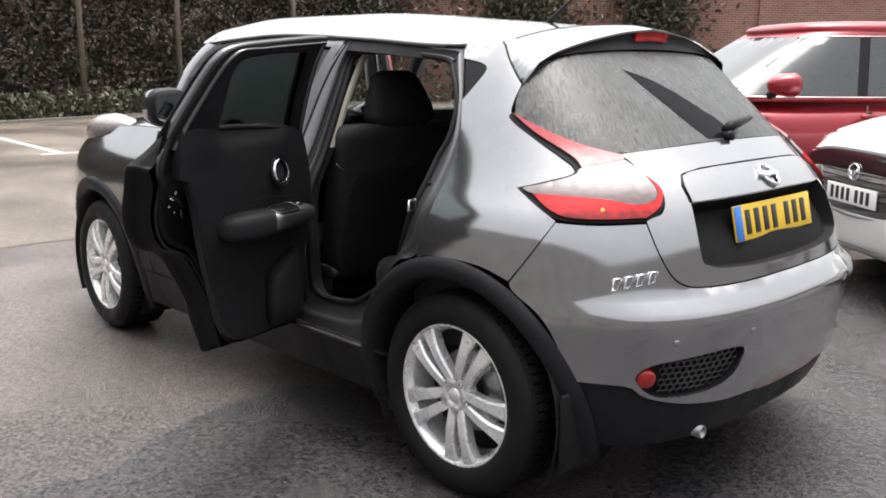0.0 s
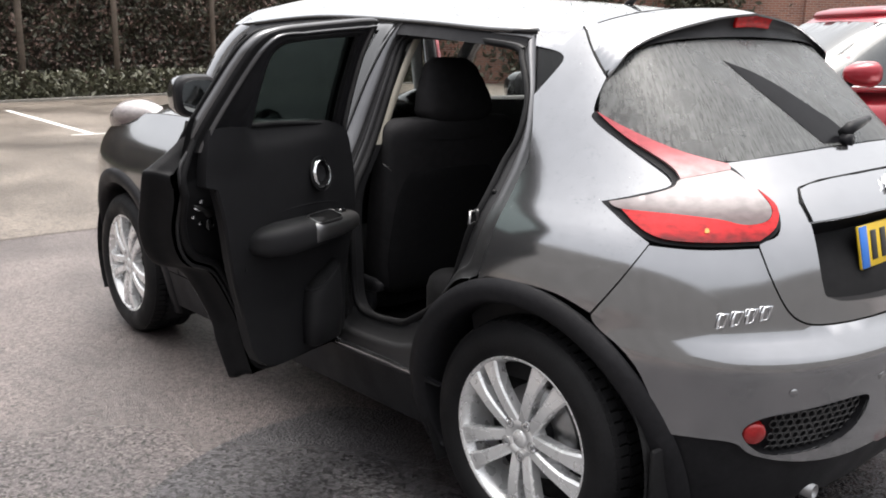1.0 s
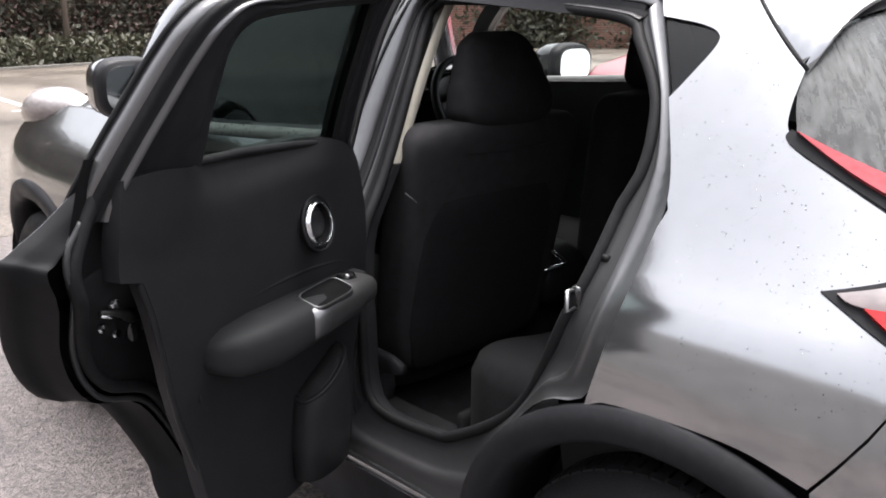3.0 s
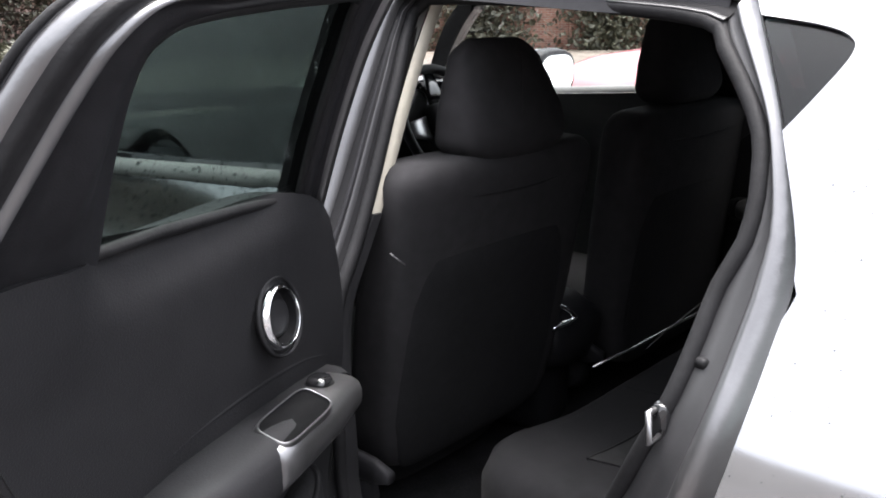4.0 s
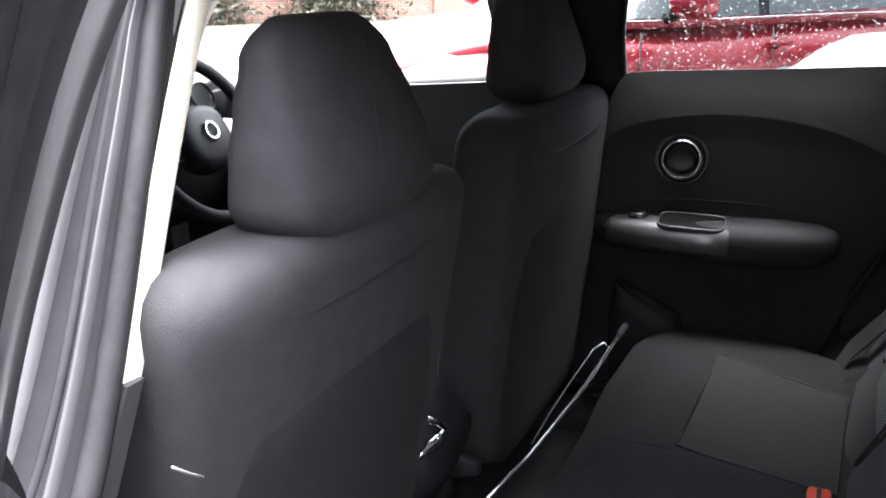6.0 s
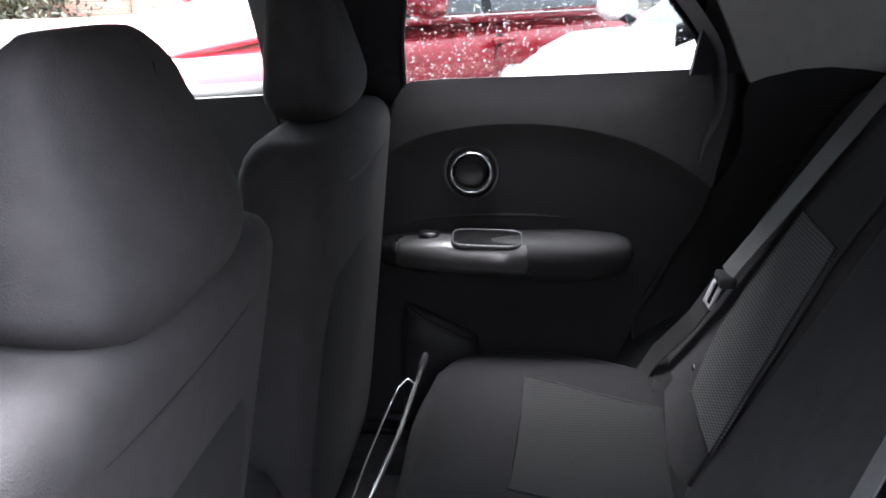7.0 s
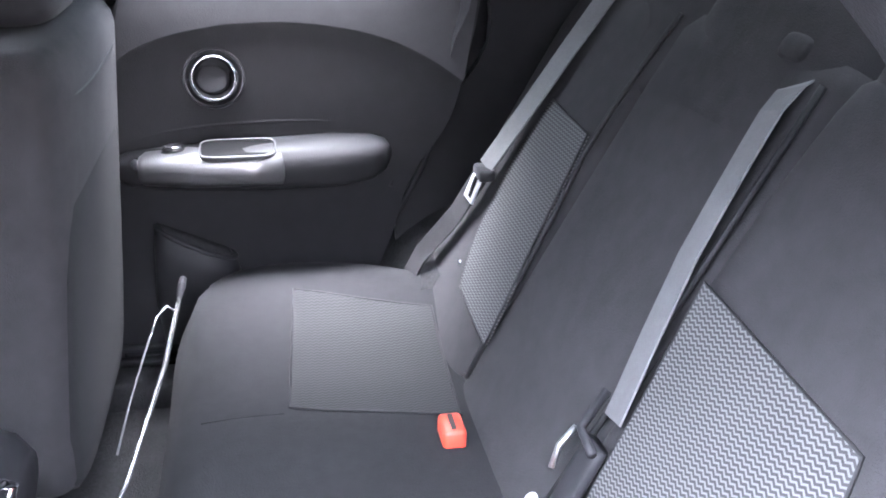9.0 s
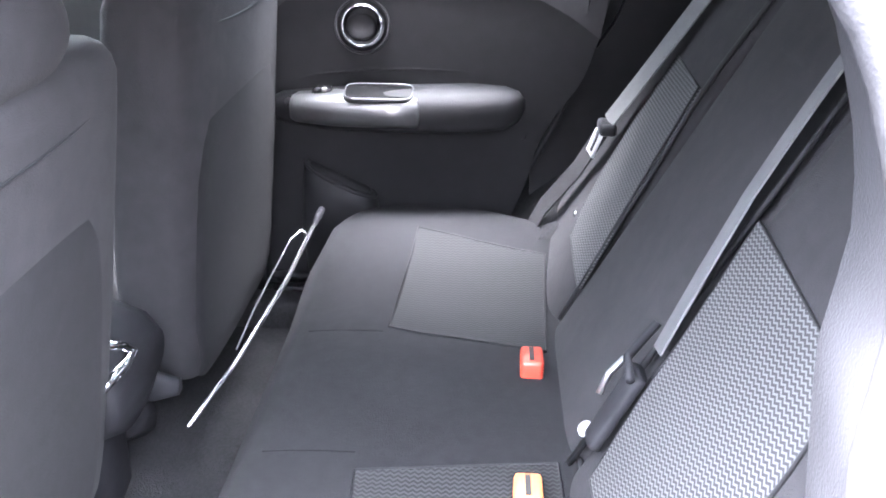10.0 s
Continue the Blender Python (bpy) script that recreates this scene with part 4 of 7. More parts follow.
hood_mid = hermite((1.95, 2.3, 2.7, 3.0, 3.25), (1.12, 1.115, 1.085, 1.03, .92))


def hood(u, y, off=0.0):
    w = -skin_point(y_to_s(y, hood_edge(y)), hood_edge(y)).x
    return Vector((u * w, y, hood_edge(y) + (hood_mid(y) - hood_edge(y)) * (1 - abs(u) ** 3) + off))


fender_top = [(y_to_s(y, hood_edge(y)), hood_edge(y) - .002) for y in (1.99, 2.15, 2.3, 2.45, 2.6, 2.75, 2.9, 3.0)]
fender_arch = [(y_to_s(2.53 + .45 * math.cos(radians(a)), max(.2, .334 + .45 * math.sin(radians(a)))), .334 + .45 * math.sin(radians(a))) for a in range(10, 196, 15)]
FENDER = [(-1.89, .36)] + [(a, b) for a, b in fender_top] + [(-2.90, .9), (-2.92, .7), (-2.9, .52)] + fender_arch
for fn in (skin, skin_right):
    panel("front_wing", FENDER, fn, PAINT, car, "dark grey front wing", grid=.05)
    panel("front_bumper", [(-2.905, .93), (-3.19, .93), (-3.19, .22), (-2.80, .22), (-2.86, .42), (-2.905, .52), (-2.925, .7)], fn, PAINT, car, grid=.07)
    sgn = 1 if fn is skin else -1
    pod = part("lamp_pod", loft_mesh([((-sgn * x, y, z), (hx, 0, 0), (0, .0, hz), 2.2) for x, y, z, hx, hz in ((.70, 2.36, 1.03, .01, .004), (.71, 2.44, 1.035, .055, .04), (.715, 2.56, 1.03, .082, .065), (.715, 2.68, 1.015, .088, .072), (.70, 2.80, .99, .078, .065), (.68, 2.90, .96, .05, .045), (.66, 2.96, .94, .008, .01))], 20), LAMP_CLEAR, car, "pale raised front lamp on the wing")
panel("bonnet", crom([(-.99, 2.02, 1), (-.5, 2.2), (0, 2.26), (.5, 2.2), (.99, 2.02, 1), (.99, 2.5), (.97, 2.95, 1), (.5, 3.1), (0, 3.14), (-.5, 3.1), (-.97, 2.95, 1), (-.99, 2.5)], n=6), hood, PAINT, car, "dark grey bonnet", grid=.08, thick=.01)


def screen(u, v, off=0.0):
    """The windscreen: u across, v from its foot (0) to the roof (1)."""
    foot = Vector((u * .72, 2.48 - .42 * abs(u) ** 2.2, 1.06 + .01 * (1 - abs(u))))
    head = Vector((u * .50, 2.07 - .12 * abs(u) ** 2, 1.545 - .085 * abs(u) ** 2.4))
    p = foot.lerp(head, v)
    return p + Vector((u * .2, .6, .8)).normalized() * (.05 * math.sin(math.pi * v) + off)


panel("windscreen", crom([(-.94, .02, 1), (0, .0), (.94, .02, 1), (.93, 1, 1), (0, 1), (-.93, 1, 1)], n=8), screen, GLASS, car, "wet windscreen", thick=.005, grid=.12).visible_shadow = False
for sgn in (-1, 1):
    bm = bmesh.new()
    rows = []
    for i in range(13):
        v = i / 12
        a = screen(sgn * .95, v)
        b = Vector((sgn * (half_width(a.z - .0) + .002), a.y - .11 + .02 * v, a.z - .02))
        c = a + Vector((-sgn * .03, -.05, -.03))
        rows.append([bm.verts.new(p) for p in (a, (a + b) / 2 + Vector((sgn * .012, .02, .012)), b, b + Vector((-sgn * .05, 0, 0)), c)])
    for a, b in zip(rows, rows[1:]):
        for j in range(5):
            bm.faces.new((a[j], a[(j + 1) % 5], b[(j + 1) % 5], b[j]))
    bmesh.ops.recalc_face_normals(bm, faces=bm.faces)
    part("windscreen_pillar", bm, PAINT, car, "grey windscreen pillar")
    part("pillar_trim", tube_mesh([screen(sgn * .90, i / 8, -.045) for i in range(9)], .03, 8), TRIM_GREY, car, "grey inner pillar trim")

# sills
for fn, sgn in ((side, 1), (side_right, -1)):
    panel("sill", crom([(.38, .40, 1), (.45, .385), (2.08, .385, 1), (2.10, .22, 1), (.42, .22, 1)], n=4), fn, BLACK_PLASTIC, car, "black plastic sill", off=.004, thick=.02, grid=.08)
    panel("wing_cladding", crom([(1.982, .39, 1), (2.085, .39, 1), (2.085, .52), (2.075, .60, 1), (1.982, .60, 1)], n=4), fn, BLACK_PLASTIC, car, "black lower wing cladding", off=.006, thick=.01, grid=.05)
    part("sill_trim", box_mesh(-sgn * .60, .42, .36, -sgn * .672, 2.05, .43, .012), CARPET, car, "black inner sill trim")
    part("sill_step", box_mesh(-sgn * .66, .40, .34, -sgn * .845, 2.05, .405, .012), PAINT, car, "grey painted sill step")

# ---- front doors, closed ----
FD_SKIN = crom([(.945, .395, 1), (1.98, .395, 1), (1.985, .8), (1.97, 1.045, 1), (1.4, 1.075), (.945, 1.105, 1)], n=5)
FD_FRAME = crom([(.945, 1.105, 1), (1.4, 1.070), (1.99, 1.045, 1), (1.90, 1.19), (1.75, 1.345), (1.58, 1.445, 1), (1.3, 1.458), (.93, 1.447, 1)], n=5)
FD_GLASS = crom([(1.0, 1.118, 1), (1.4, 1.092), (1.90, 1.070, 1), (1.83, 1.19), (1.70, 1.32), (1.56, 1.415, 1), (1.3, 1.43), (.985, 1.42, 1)], n=5)
for fn, sgn in ((side, 1), (side_right, -1)):
    def shoulder(y, z, off=0.0):
        """The door's skin stands fuller below the window than the glass line."""
        u = max(0, min(1, (z - .93) / .14))
        v = max(0, min(1, (y - .95) / .12))
        return fn(y, z, off + .036 * u * u * (3 - 2 * u) * v * v * (3 - 2 * v))

    fd = panel("front_door", FD_SKIN, shoulder, PAINT, car, "grey closed front door", thick=.03, grid=.03)
    panel("door_cladding", crom([(.95, .392, 1), (1.975, .392, 1), (1.978, .60, 1), (.95, .60, 1)], n=4), fn, BLACK_PLASTIC, fd, "black lower door cladding", off=.006, thick=.01, grid=.05)
    bm = bmesh.new()
    rows = []
    for i in range(25):
        y = .965 + i * .04
        z = 1.108 - .06 * (y - .965)
        rows.append([bm.verts.new(p) for p in (shoulder(y, z - .022, .001), shoulder(y, z - .016, .006), shoulder(y, z - .004, .006), shoulder(y, z + .002, .001), fn(y, z + .004, .006), fn(y, z + .002, -.012))])
    for a, b in zip(rows, rows[1:]):
        for j in range(5):
            bm.faces.new((a[j], a[j + 1], b[j + 1], b[j]))
    bmesh.ops.recalc_face_normals(bm, faces=bm.faces)
    part("belt_moulding", bm, TRIM_MID, fd, "grey rubber moulding below the window")
    panel("window_frame", FD_FRAME, fn, GLOSS_BLACK, fd, holes=(FD_GLASS,), off=-.004, thick=.045, grid=.06)
    pane = panel("window_pane", FD_GLASS, fn, GLASS if sgn < 0 else GLASS_SIDE, fd, "wet side window", off=-.02, thick=.004, grid=.1)
    pane.visible_shadow = False
    panel("door_trim", crom([(.95, .42, 1), (1.98, .42, 1), (1.97, .95), (1.93, 1.10, 1), (1.4, 1.125), (.97, 1.155, 1)], n=4), fn, TRIM if sgn > 0 else TRIM_MID, fd, "grey door lining", off=-.10, thick=.02, grid=.08)
    part("belt_rail", tube_mesh([fn(y, 1.155 - .075 * (y - .95) / 1.0, -.085) for y in (.95, 1.2, 1.5, 1.9)], .022, 8), TRIM_MID if sgn < 0 else TRIM, fd)
    inner = panel("pull_ring", crom([(1.55, .98), (1.65, .98), (1.65, 1.03), (1.55, 1.03)]), fn, CHROME, fd, off=-.125, thick=.012)
    # door mirror: shell, glass, foot
    mx = -sgn * (.882 if sgn > 0 else .90)
    my, ms = (.12, .80) if sgn > 0 else (0, 1.0)
    mir = part("door_mirror", loft_mesh([((mx, y + my, 1.165), (hx * ms, 0, 0), (0, 0, hz), 3.2) for y, hx, hz in ((1.555, .108, .074), (1.58, .115, .082), (1.64, .108, .078), (1.70, .075, .055), (1.73, .03, .025))], 28), GLOSS_BLACK if sgn < 0 else PAINT, fd, "grey door mirror with a black back")
    part("mirror_rim", loft_mesh([((mx, y + my, 1.165), (hx * ms, 0, 0), (0, 0, hz), 3.2) for y, hx, hz in ((1.545, .106, .072), (1.56, .112, .078), (1.585, .116, .083))], 28), BLACK_PLASTIC, fd)
    gl = part("mirror_glass", loft_mesh([((mx, y + my, 1.165), (hx * ms, 0, 0), (0, 0, hz), 3.2) for y, hx, hz in ((1.541, .094, .061), (1.546, .095, .062))], 28), MIRROR, fd, "mirror glass", smooth=False)
    part("mirror_foot", loft_mesh([((mx + sgn * d, 1.66 + my, 1.10), (.0, .05, 0), (0, 0, .02), 3) for d in (.05, .12, .20)], 14), BLACK_PLASTIC, fd)

# ---- rear doors: one open, one closed ----
RD_SKIN = crom([(.925, .37, 1), (.40, .405, 1), (.368, .53), (.352, .60), (.255, .755), (.14, .81), (.065, .92), (-.015, 1.075, 1), (.03, 1.17), (.06, 1.205, 1), (.30, 1.175), (.60, 1.145), (.93, 1.125, 1)], n=5)
RD_SKIN_OPEN = crom([(.925, .37, 1), (.40, .405, 1), (.368, .53), (.352, .60), (.255, .755), (.14, .81), (.065, .92), (-.005, 1.06), (.008, 1.085), (.050, 1.115), (.090, 1.152, 1), (.30, 1.150), (.60, 1.135), (.765, 1.120, 1), (.82, 1.07), (.90, .96), (.925, .85)], n=5)
RD_FRAME = crom([(.06, 1.205, 1), (.30, 1.175), (.60, 1.145), (.93, 1.125, 1), (.915, 1.3), (.905, 1.452, 1), (.55, 1.428), (.27, 1.402), (.18, 1.385), (.155, 1.36), (.11, 1.28)], n=5)
RD_GLASS = crom([(.205, 1.190, 1), (.60, 1.150), (.735, 1.136, 1), (.73, 1.27), (.70, 1.410, 1), (.45, 1.402), (.27, 1.385), (.215, 1.365), (.198, 1.30)], n=5)
# stations of the open door's window frame: outer edge (y, z) and glass edge (y, z)
FRAME_RUN = [((.080, 1.115), (.302, 1.115)), ((.092, 1.160), (.294, 1.160)), ((.110, 1.212), (.282, 1.212)), ((.133, 1.272), (.268, 1.272)), ((.156, 1.335), (.258, 1.332)), ((.172, 1.370), (.262, 1.358)), ((.204, 1.400), (.284, 1.374)),
             ((.262, 1.413), (.315, 1.381)), ((.345, 1.421), (.37, 1.387)), ((.43, 1.428), (.45, 1.393)), ((.52, 1.435), (.53, 1.397)), ((.60, 1.441), (.588, 1.400)), ((.662, 1.442), (.614, 1.397)), ((.676, 1.428), (.622, 1.380)), ((.708, 1.33), (.650, 1.325)), ((.742, 1.235), (.680, 1.235)), ((.768, 1.165), (.705, 1.165)), ((.79, 1.11), (.725, 1.11))]
RD_GLASS_OPEN = [b for a, b in FRAME_RUN]
RD_FRAME_OPEN = [a for a, b in FRAME_RUN]
RD_SHELL = crom([(.85, .42, 1), (.45, .44), (.405, .55), (.38, .62), (.29, .775), (.18, .835), (.105, .94), (.05, 1.06), (.065, 1.15), (.085, 1.20, 1), (.30, 1.178), (.60, 1.148), (.79, 1.125, 1), (.82, 1.05), (.845, .9)], n=5)
RD_TRIM_FRONT = [(.58, 1.162), (.68, 1.150), (.745, 1.125), (.785, 1.05), (.815, .95), (.83, .80)]
RD_TRIM_OPEN = crom([(.83, .455, 1), (.41, .46), (.29, .68), (.23, .80), (.206, .87), (.178, .955), (.152, 1.018, 1), (.108, 1.030, 1), (.104, 1.08), (.106, 1.13), (.112, 1.170, 1), (.185, 1.172), (.26, 1.166), (.40, 1.162)] + RD_TRIM_FRONT, n=5)
RD_TRIM = crom([(.83, .455, 1), (.41, .46), (.30, .62), (.25, .79), (.178, .91), (.143, 1.05), (.128, 1.14), (.132, 1.198, 1), (.205, 1.196), (.40, 1.186), (.58, 1.176), (.69, 1.170), (.745, 1.150), (.785, 1.05), (.815, .95), (.83, .80)], n=5)


RD_GLASS_SMOOTH = crom(RD_GLASS_OPEN, closed=False, n=4)
RD_FRAME_SMOOTH = crom(RD_FRAME_OPEN, closed=False, n=4)
FRAME_SMOOTH = list(zip(RD_FRAME_SMOOTH, RD_GLASS_SMOOTH))
lining_x = hermite((.45, .75, .90, 1.0, 1.17), (.70, .69, .672, .662, .655))


def rear_door(sgn):
    """A rear door in its closed place, on the left for sgn 1; its inside is fully built."""
    def fn(y, z, off=0.0):
        return Vector((-sgn * (half_width(z) + off), y, z))

    def back(y, z, off=0.0):
        """As fn, but never further in than just behind the lining."""
        return Vector((-sgn * max(half_width(z) + off, lining_x(z) + .024), y, z))

    fr_out, gl_out = (RD_FRAME_SMOOTH, RD_GLASS_SMOOTH) if sgn > 0 else (RD_FRAME, RD_GLASS)
    outline = RD_SKIN if sgn < 0 else RD_SKIN_OPEN
    d = panel("rear_door", outline, fn, PAINT, car, "grey rear door, standing open" if sgn > 0 else "grey rear door, closed", thick=.012, grid=.04)
    panel("window_frame", fr_out, fn, BLACK_PLASTIC, d, "black window frame", holes=(gl_out,), off=-.004 if sgn > 0 else -.006, thick=.012 if sgn > 0 else .030, grid=.04)
    pane = panel("window_pane", gl_out, fn, GLASS_DOOR if sgn > 0 else GLASS_FAR, d, "tinted wet window pane", off=-.03, thick=.004, grid=.1)
    pane.visible_shadow = False
    if sgn > 0:
        # pressed frame: painted flange, rubber channel, painted bead, black inner cover
        strips = (("frame_flange", PAINT_IN, "grey painted edge of the window frame", ((.001, -.006), (-.003, -.012), (-.0045, -.021), (-.003, -.030), (.001, -.034))),
                  ("frame_channel", RUBBER, "black rubber channel", ((.001, -.034), (.003, -.042), (.007, -.047), (.015, -.046), (.020, -.052))),
                  ("frame_bead", PAINT_IN, "grey painted bead of the window frame", ((.020, -.052), (.0215, -.059), (.0265, -.0635), (.0315, -.059), (.033, -.052))))
        for nm, tint, says, prof in strips:
            bm = bmesh.new()
            rows = []
            for (oy, oz), (gy, gz) in FRAME_SMOOTH:
                e = Vector((gy - oy, gz - oz))
                k = min(1.0, e.length / .05)
                e.normalize()
                rows.append([bm.verts.new(fn(oy + e.x * q * k, oz + e.y * q * k, o)) for q, o in prof])
            for a, b in zip(rows, rows[1:]):
                for j in range(len(prof) - 1):
                    bm.faces.new((a[j], a[j + 1], b[j + 1], b[j]))
            bmesh.ops.recalc_face_normals(bm, faces=bm.faces)
            part(nm, bm, tint, d, says)
        bm = bmesh.new()
        rows = []
        for (oy, oz), (gy, gz) in FRAME_SMOOTH:
            e = Vector((gy - oy, gz - oz))
            ln = e.length
            k = min(1.0, ln / .05)
            e.normalize()
            swell = .016 * max(0, min(1, (ln - .08) / .06)) * max(0, min(1, (oz - 1.18) / .05)) if oy < .4 else 0
            rows.append([bm.verts.new(fn(oy + e.x * q, oz + e.y * q, o)) for q, o in ((.033 * k, -.052), (.037 * k, -.046), (.037 * k + (ln - .037 * k) * .30, -.048), (.037 * k + (ln - .037 * k) * .48, -.050 - swell), (.037 * k + (ln - .037 * k) * .68, -.050 - swell * .5), (.037 * k + (ln - .037 * k) * .8, -.049), (ln - .002, -.047), (ln, -.030))])
        for a, b in zip(rows, rows[1:]):
            for j in range(7):
                bm.faces.new((a[j], a[j + 1], b[j + 1], b[j]))
        bmesh.ops.recalc_face_normals(bm, faces=bm.faces)
        part("frame_cover", bm, BLACK_PLASTIC, d, "black inner cover of the window frame")
        part("outer_strip", tube_mesh([fn(a[0], a[1], .001) for a, b in FRAME_SMOOTH], .0045, 8), RUBBER, d, "black outer weather strip")
    else:
        panel("divider", crom([(.080, 1.205, 1), (.217, 1.196, 1), (.212, 1.26), (.207, 1.31), (.217, 1.364), (.20, 1.374), (.16, 1.352), (.118, 1.31)], n=4), fn, BLACK_PLASTIC, d, "black corner panel by the window", off=-.05, thick=.02, grid=.05)
    panel("inner_shell", RD_SHELL, back, SHADED_PAINT, d, "inner door shell, its paint darkened for shade", off=-.088, thick=.006, grid=.05)
    # edge between skin and inner shell, in the shade-darkened paint
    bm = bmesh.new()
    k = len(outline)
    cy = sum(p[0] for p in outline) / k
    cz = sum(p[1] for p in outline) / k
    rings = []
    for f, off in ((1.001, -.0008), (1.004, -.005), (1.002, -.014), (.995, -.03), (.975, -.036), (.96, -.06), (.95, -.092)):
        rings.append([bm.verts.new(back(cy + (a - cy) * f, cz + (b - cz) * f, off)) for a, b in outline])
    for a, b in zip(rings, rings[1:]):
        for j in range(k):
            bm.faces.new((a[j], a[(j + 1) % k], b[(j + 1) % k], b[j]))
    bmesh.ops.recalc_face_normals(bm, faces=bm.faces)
    part("door_edge", bm, SHADED_PAINT, d)
    # weather seals
    seal_run = crom([(.85, .85), (.85, .42, 1), (.45, .44), (.405, .55), (.38, .62), (.29, .775), (.18, .835), (.105, .94), (.055, 1.04), (.07, 1.10), (.10, 1.15)], closed=False)
    part("door_seal", tube_mesh([back(a, b, -.096) for a, b in seal_run], .011, 8), RUBBER, d, "black rubber door seal")
    if sgn < 0:
        fr_in = crom([(.905, 1.22), (.893, 1.40), (.88, 1.438), (.55, 1.416), (.42, 1.405), (.28, 1.392), (.19, 1.374), (.162, 1.35), (.118, 1.27), (.08, 1.215)], closed=False)
        part("frame_seal", tube_mesh([fn(a + .012, b - .004, -.060) for a, b in fr_in], .012, 8), RUBBER, d)
    rear_bead = crom([(.375, .50), (.352, .60), (.262, .755), (.15, .815), (.08, .925), (.022, 1.06), (.05, 1.12)], closed=False)
    part("edge_bead", tube_mesh([back(a + .022, b, -.090) for a, b in rear_bead], .005, 8), HALF_SHADED_PAINT, d)
    if sgn > 0:
        part("waist_seal", tube_mesh([fn(a, b, -.036) for a, b in ((.285, 1.166), (.40, 1.164), (.55, 1.154), (.70, 1.140))], .0075, 8), RUBBER, d)
    part("glass_run", tube_mesh([fn(a, b, -.038) for a, b in (gl_out if sgn < 0 else RD_GLASS_SMOOTH)], .006, 6, closed=True), RUBBER, d)
    # lining
    def lining(y, z, off=0.0):
        dish = .005 * math.exp(-((y - .62) / .30) ** 2 - ((z - 1.0) / .10) ** 2)
        lower = .02 * max(0, min(1, (.80 - z) / .15))
        back_end = max(0, min(1, (y - .25) / .08))
        roll = (.03 if sgn > 0 else .005) * max(0, min(1, (z - 1.09) / .08)) ** 2 * back_end - .008 * (1 - back_end) * max(0, min(1, (z - 1.05) / .06)) * (sgn > 0)
        return Vector((-sgn * (lining_x(z) + off + dish + lower + roll), y, z))
    panel("door_lining", RD_TRIM_OPEN if sgn > 0 else RD_TRIM, lining, TRIM, d, "black soft door lining", off=-.004, thick=-.03, grid=.03)
    UPPER = crom([(.80, 1.0, 1), (.74, 1.055), (.64, 1.088), (.52, 1.100), (.40, 1.092), (.30, 1.068), (.22, 1.03), (.155, .985, 1), (.147, 1.05), (.135, 1.14), (.140, 1.206, 1), (.205, 1.205), (.40, 1.193), (.58, 1.184), (.685, 1.178), (.738, 1.160), (.775, 1.05)], n=4)
    if sgn < 0:
        panel("upper_lining", UPPER, lining, TRIM_UP, d, "dark grey upper door lining", off=-.0075, thick=.004, grid=.03)
    part("lining_edge", tube_mesh([lining(a, b, .004) for a, b in crom([(.40, .47), (.29, .68), (.232, .80), (.208, .87), (.180, .955), (.154, 1.018)], closed=False)], .007, 6), TRIM, d)

    def at(y, z, inset):
        return Vector((-sgn * (lining_x(z) + .135 - inset), y, z))

    # armrest pod with its silver pull
    hood_pts = crom([(.80, .875), (.70, .905), (.55, .918), (.40, .915), (.30, .89), (.272, .84), (.29, .775)], closed=False)
    part("armrest_brow", tube_mesh([at(a, b, .130) for a, b in hood_pts], .008, 10, flat=.8), TRIM, d, "raised brow over the armrest")
    pod = part("armrest", loft_mesh([((at(y, .846, .165 + dx).x, y, .846 - .02 * (y - .5)), (hx, 0, 0), (0, 0, hz), 3.0) for y, dx, hx, hz in
                                     ((.290, -.03, .012, .012), (.302, -.02, .033, .029), (.33, -.008, .047, .040), (.40, .0, .056, .046), (.55, .0, .056, .043), (.68, -.005, .05, .038), (.77, -.02, .035, .03), (.80, -.03, .015, .015))], 28), TRIM, d, "black padded armrest")
    part("pull_handle", loft_mesh([((at(y, .842, .176).x, y, .848), (hx, 0, 0), (0, 0, hz), 2.8) for y, hx, hz in ((.492, .046, .030), (.497, .052, .036), (.56, .052, .036), (.66, .049, .034), (.735, .040, .027), (.745, .034, .022))], 28), PULL, pod, "satin silver pull handle")
    # the cup opens towards the cabin on the pull's sloping top
    tilt = Matrix.Translation((at(.57, .842, .176).x + sgn * .022, .572, .8862)) @ Euler((0, radians(sgn * 20), 0)).to_matrix().to_4x4()
    part("cup_rim", loft_mesh([((0, 0, z), (hx, 0, 0), (0, hy, 0), 5) for z, hx, hy in ((-.012, .030, .070), (.000, .0275, .067), (.0015, .0265, .066), (.0015, .0255, .065), (.0008, .0248, .0643), (-.003, .0235, .063))], 32), PULL, pod, "silver rim of the pull").matrix_basis = tilt
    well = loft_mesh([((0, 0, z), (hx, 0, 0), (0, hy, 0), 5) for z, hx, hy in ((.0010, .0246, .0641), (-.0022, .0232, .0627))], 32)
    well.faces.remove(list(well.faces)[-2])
    part("pull_cup", well, SHADE_CUP, pod, "recess in the pull handle, blackened for its shade").matrix_basis = tilt
    part("window_switch", loft_mesh([((at(.69, .88, .168).x, .685, .878), (.02, 0, 0), (0, .022, 0), 3), ((at(.69, .88, .168).x, .685, .889), (.014, 0, 0), (0, .015, 0), 3)], 16), GLOSS_BLACK, pod, "window switch")
    part("switch_tip", loft_mesh([((at(.745, .86, .178).x, y, .858), (r, 0, 0), (0, 0, r), 2.2) for y, r in ((.735, .004), (.742, .011), (.752, .012), (.760, .005))], 14), CHROME, pod, "chrome switch")
    # chrome ring with the release lever
    ring_c = at(.605, 1.005, .150)
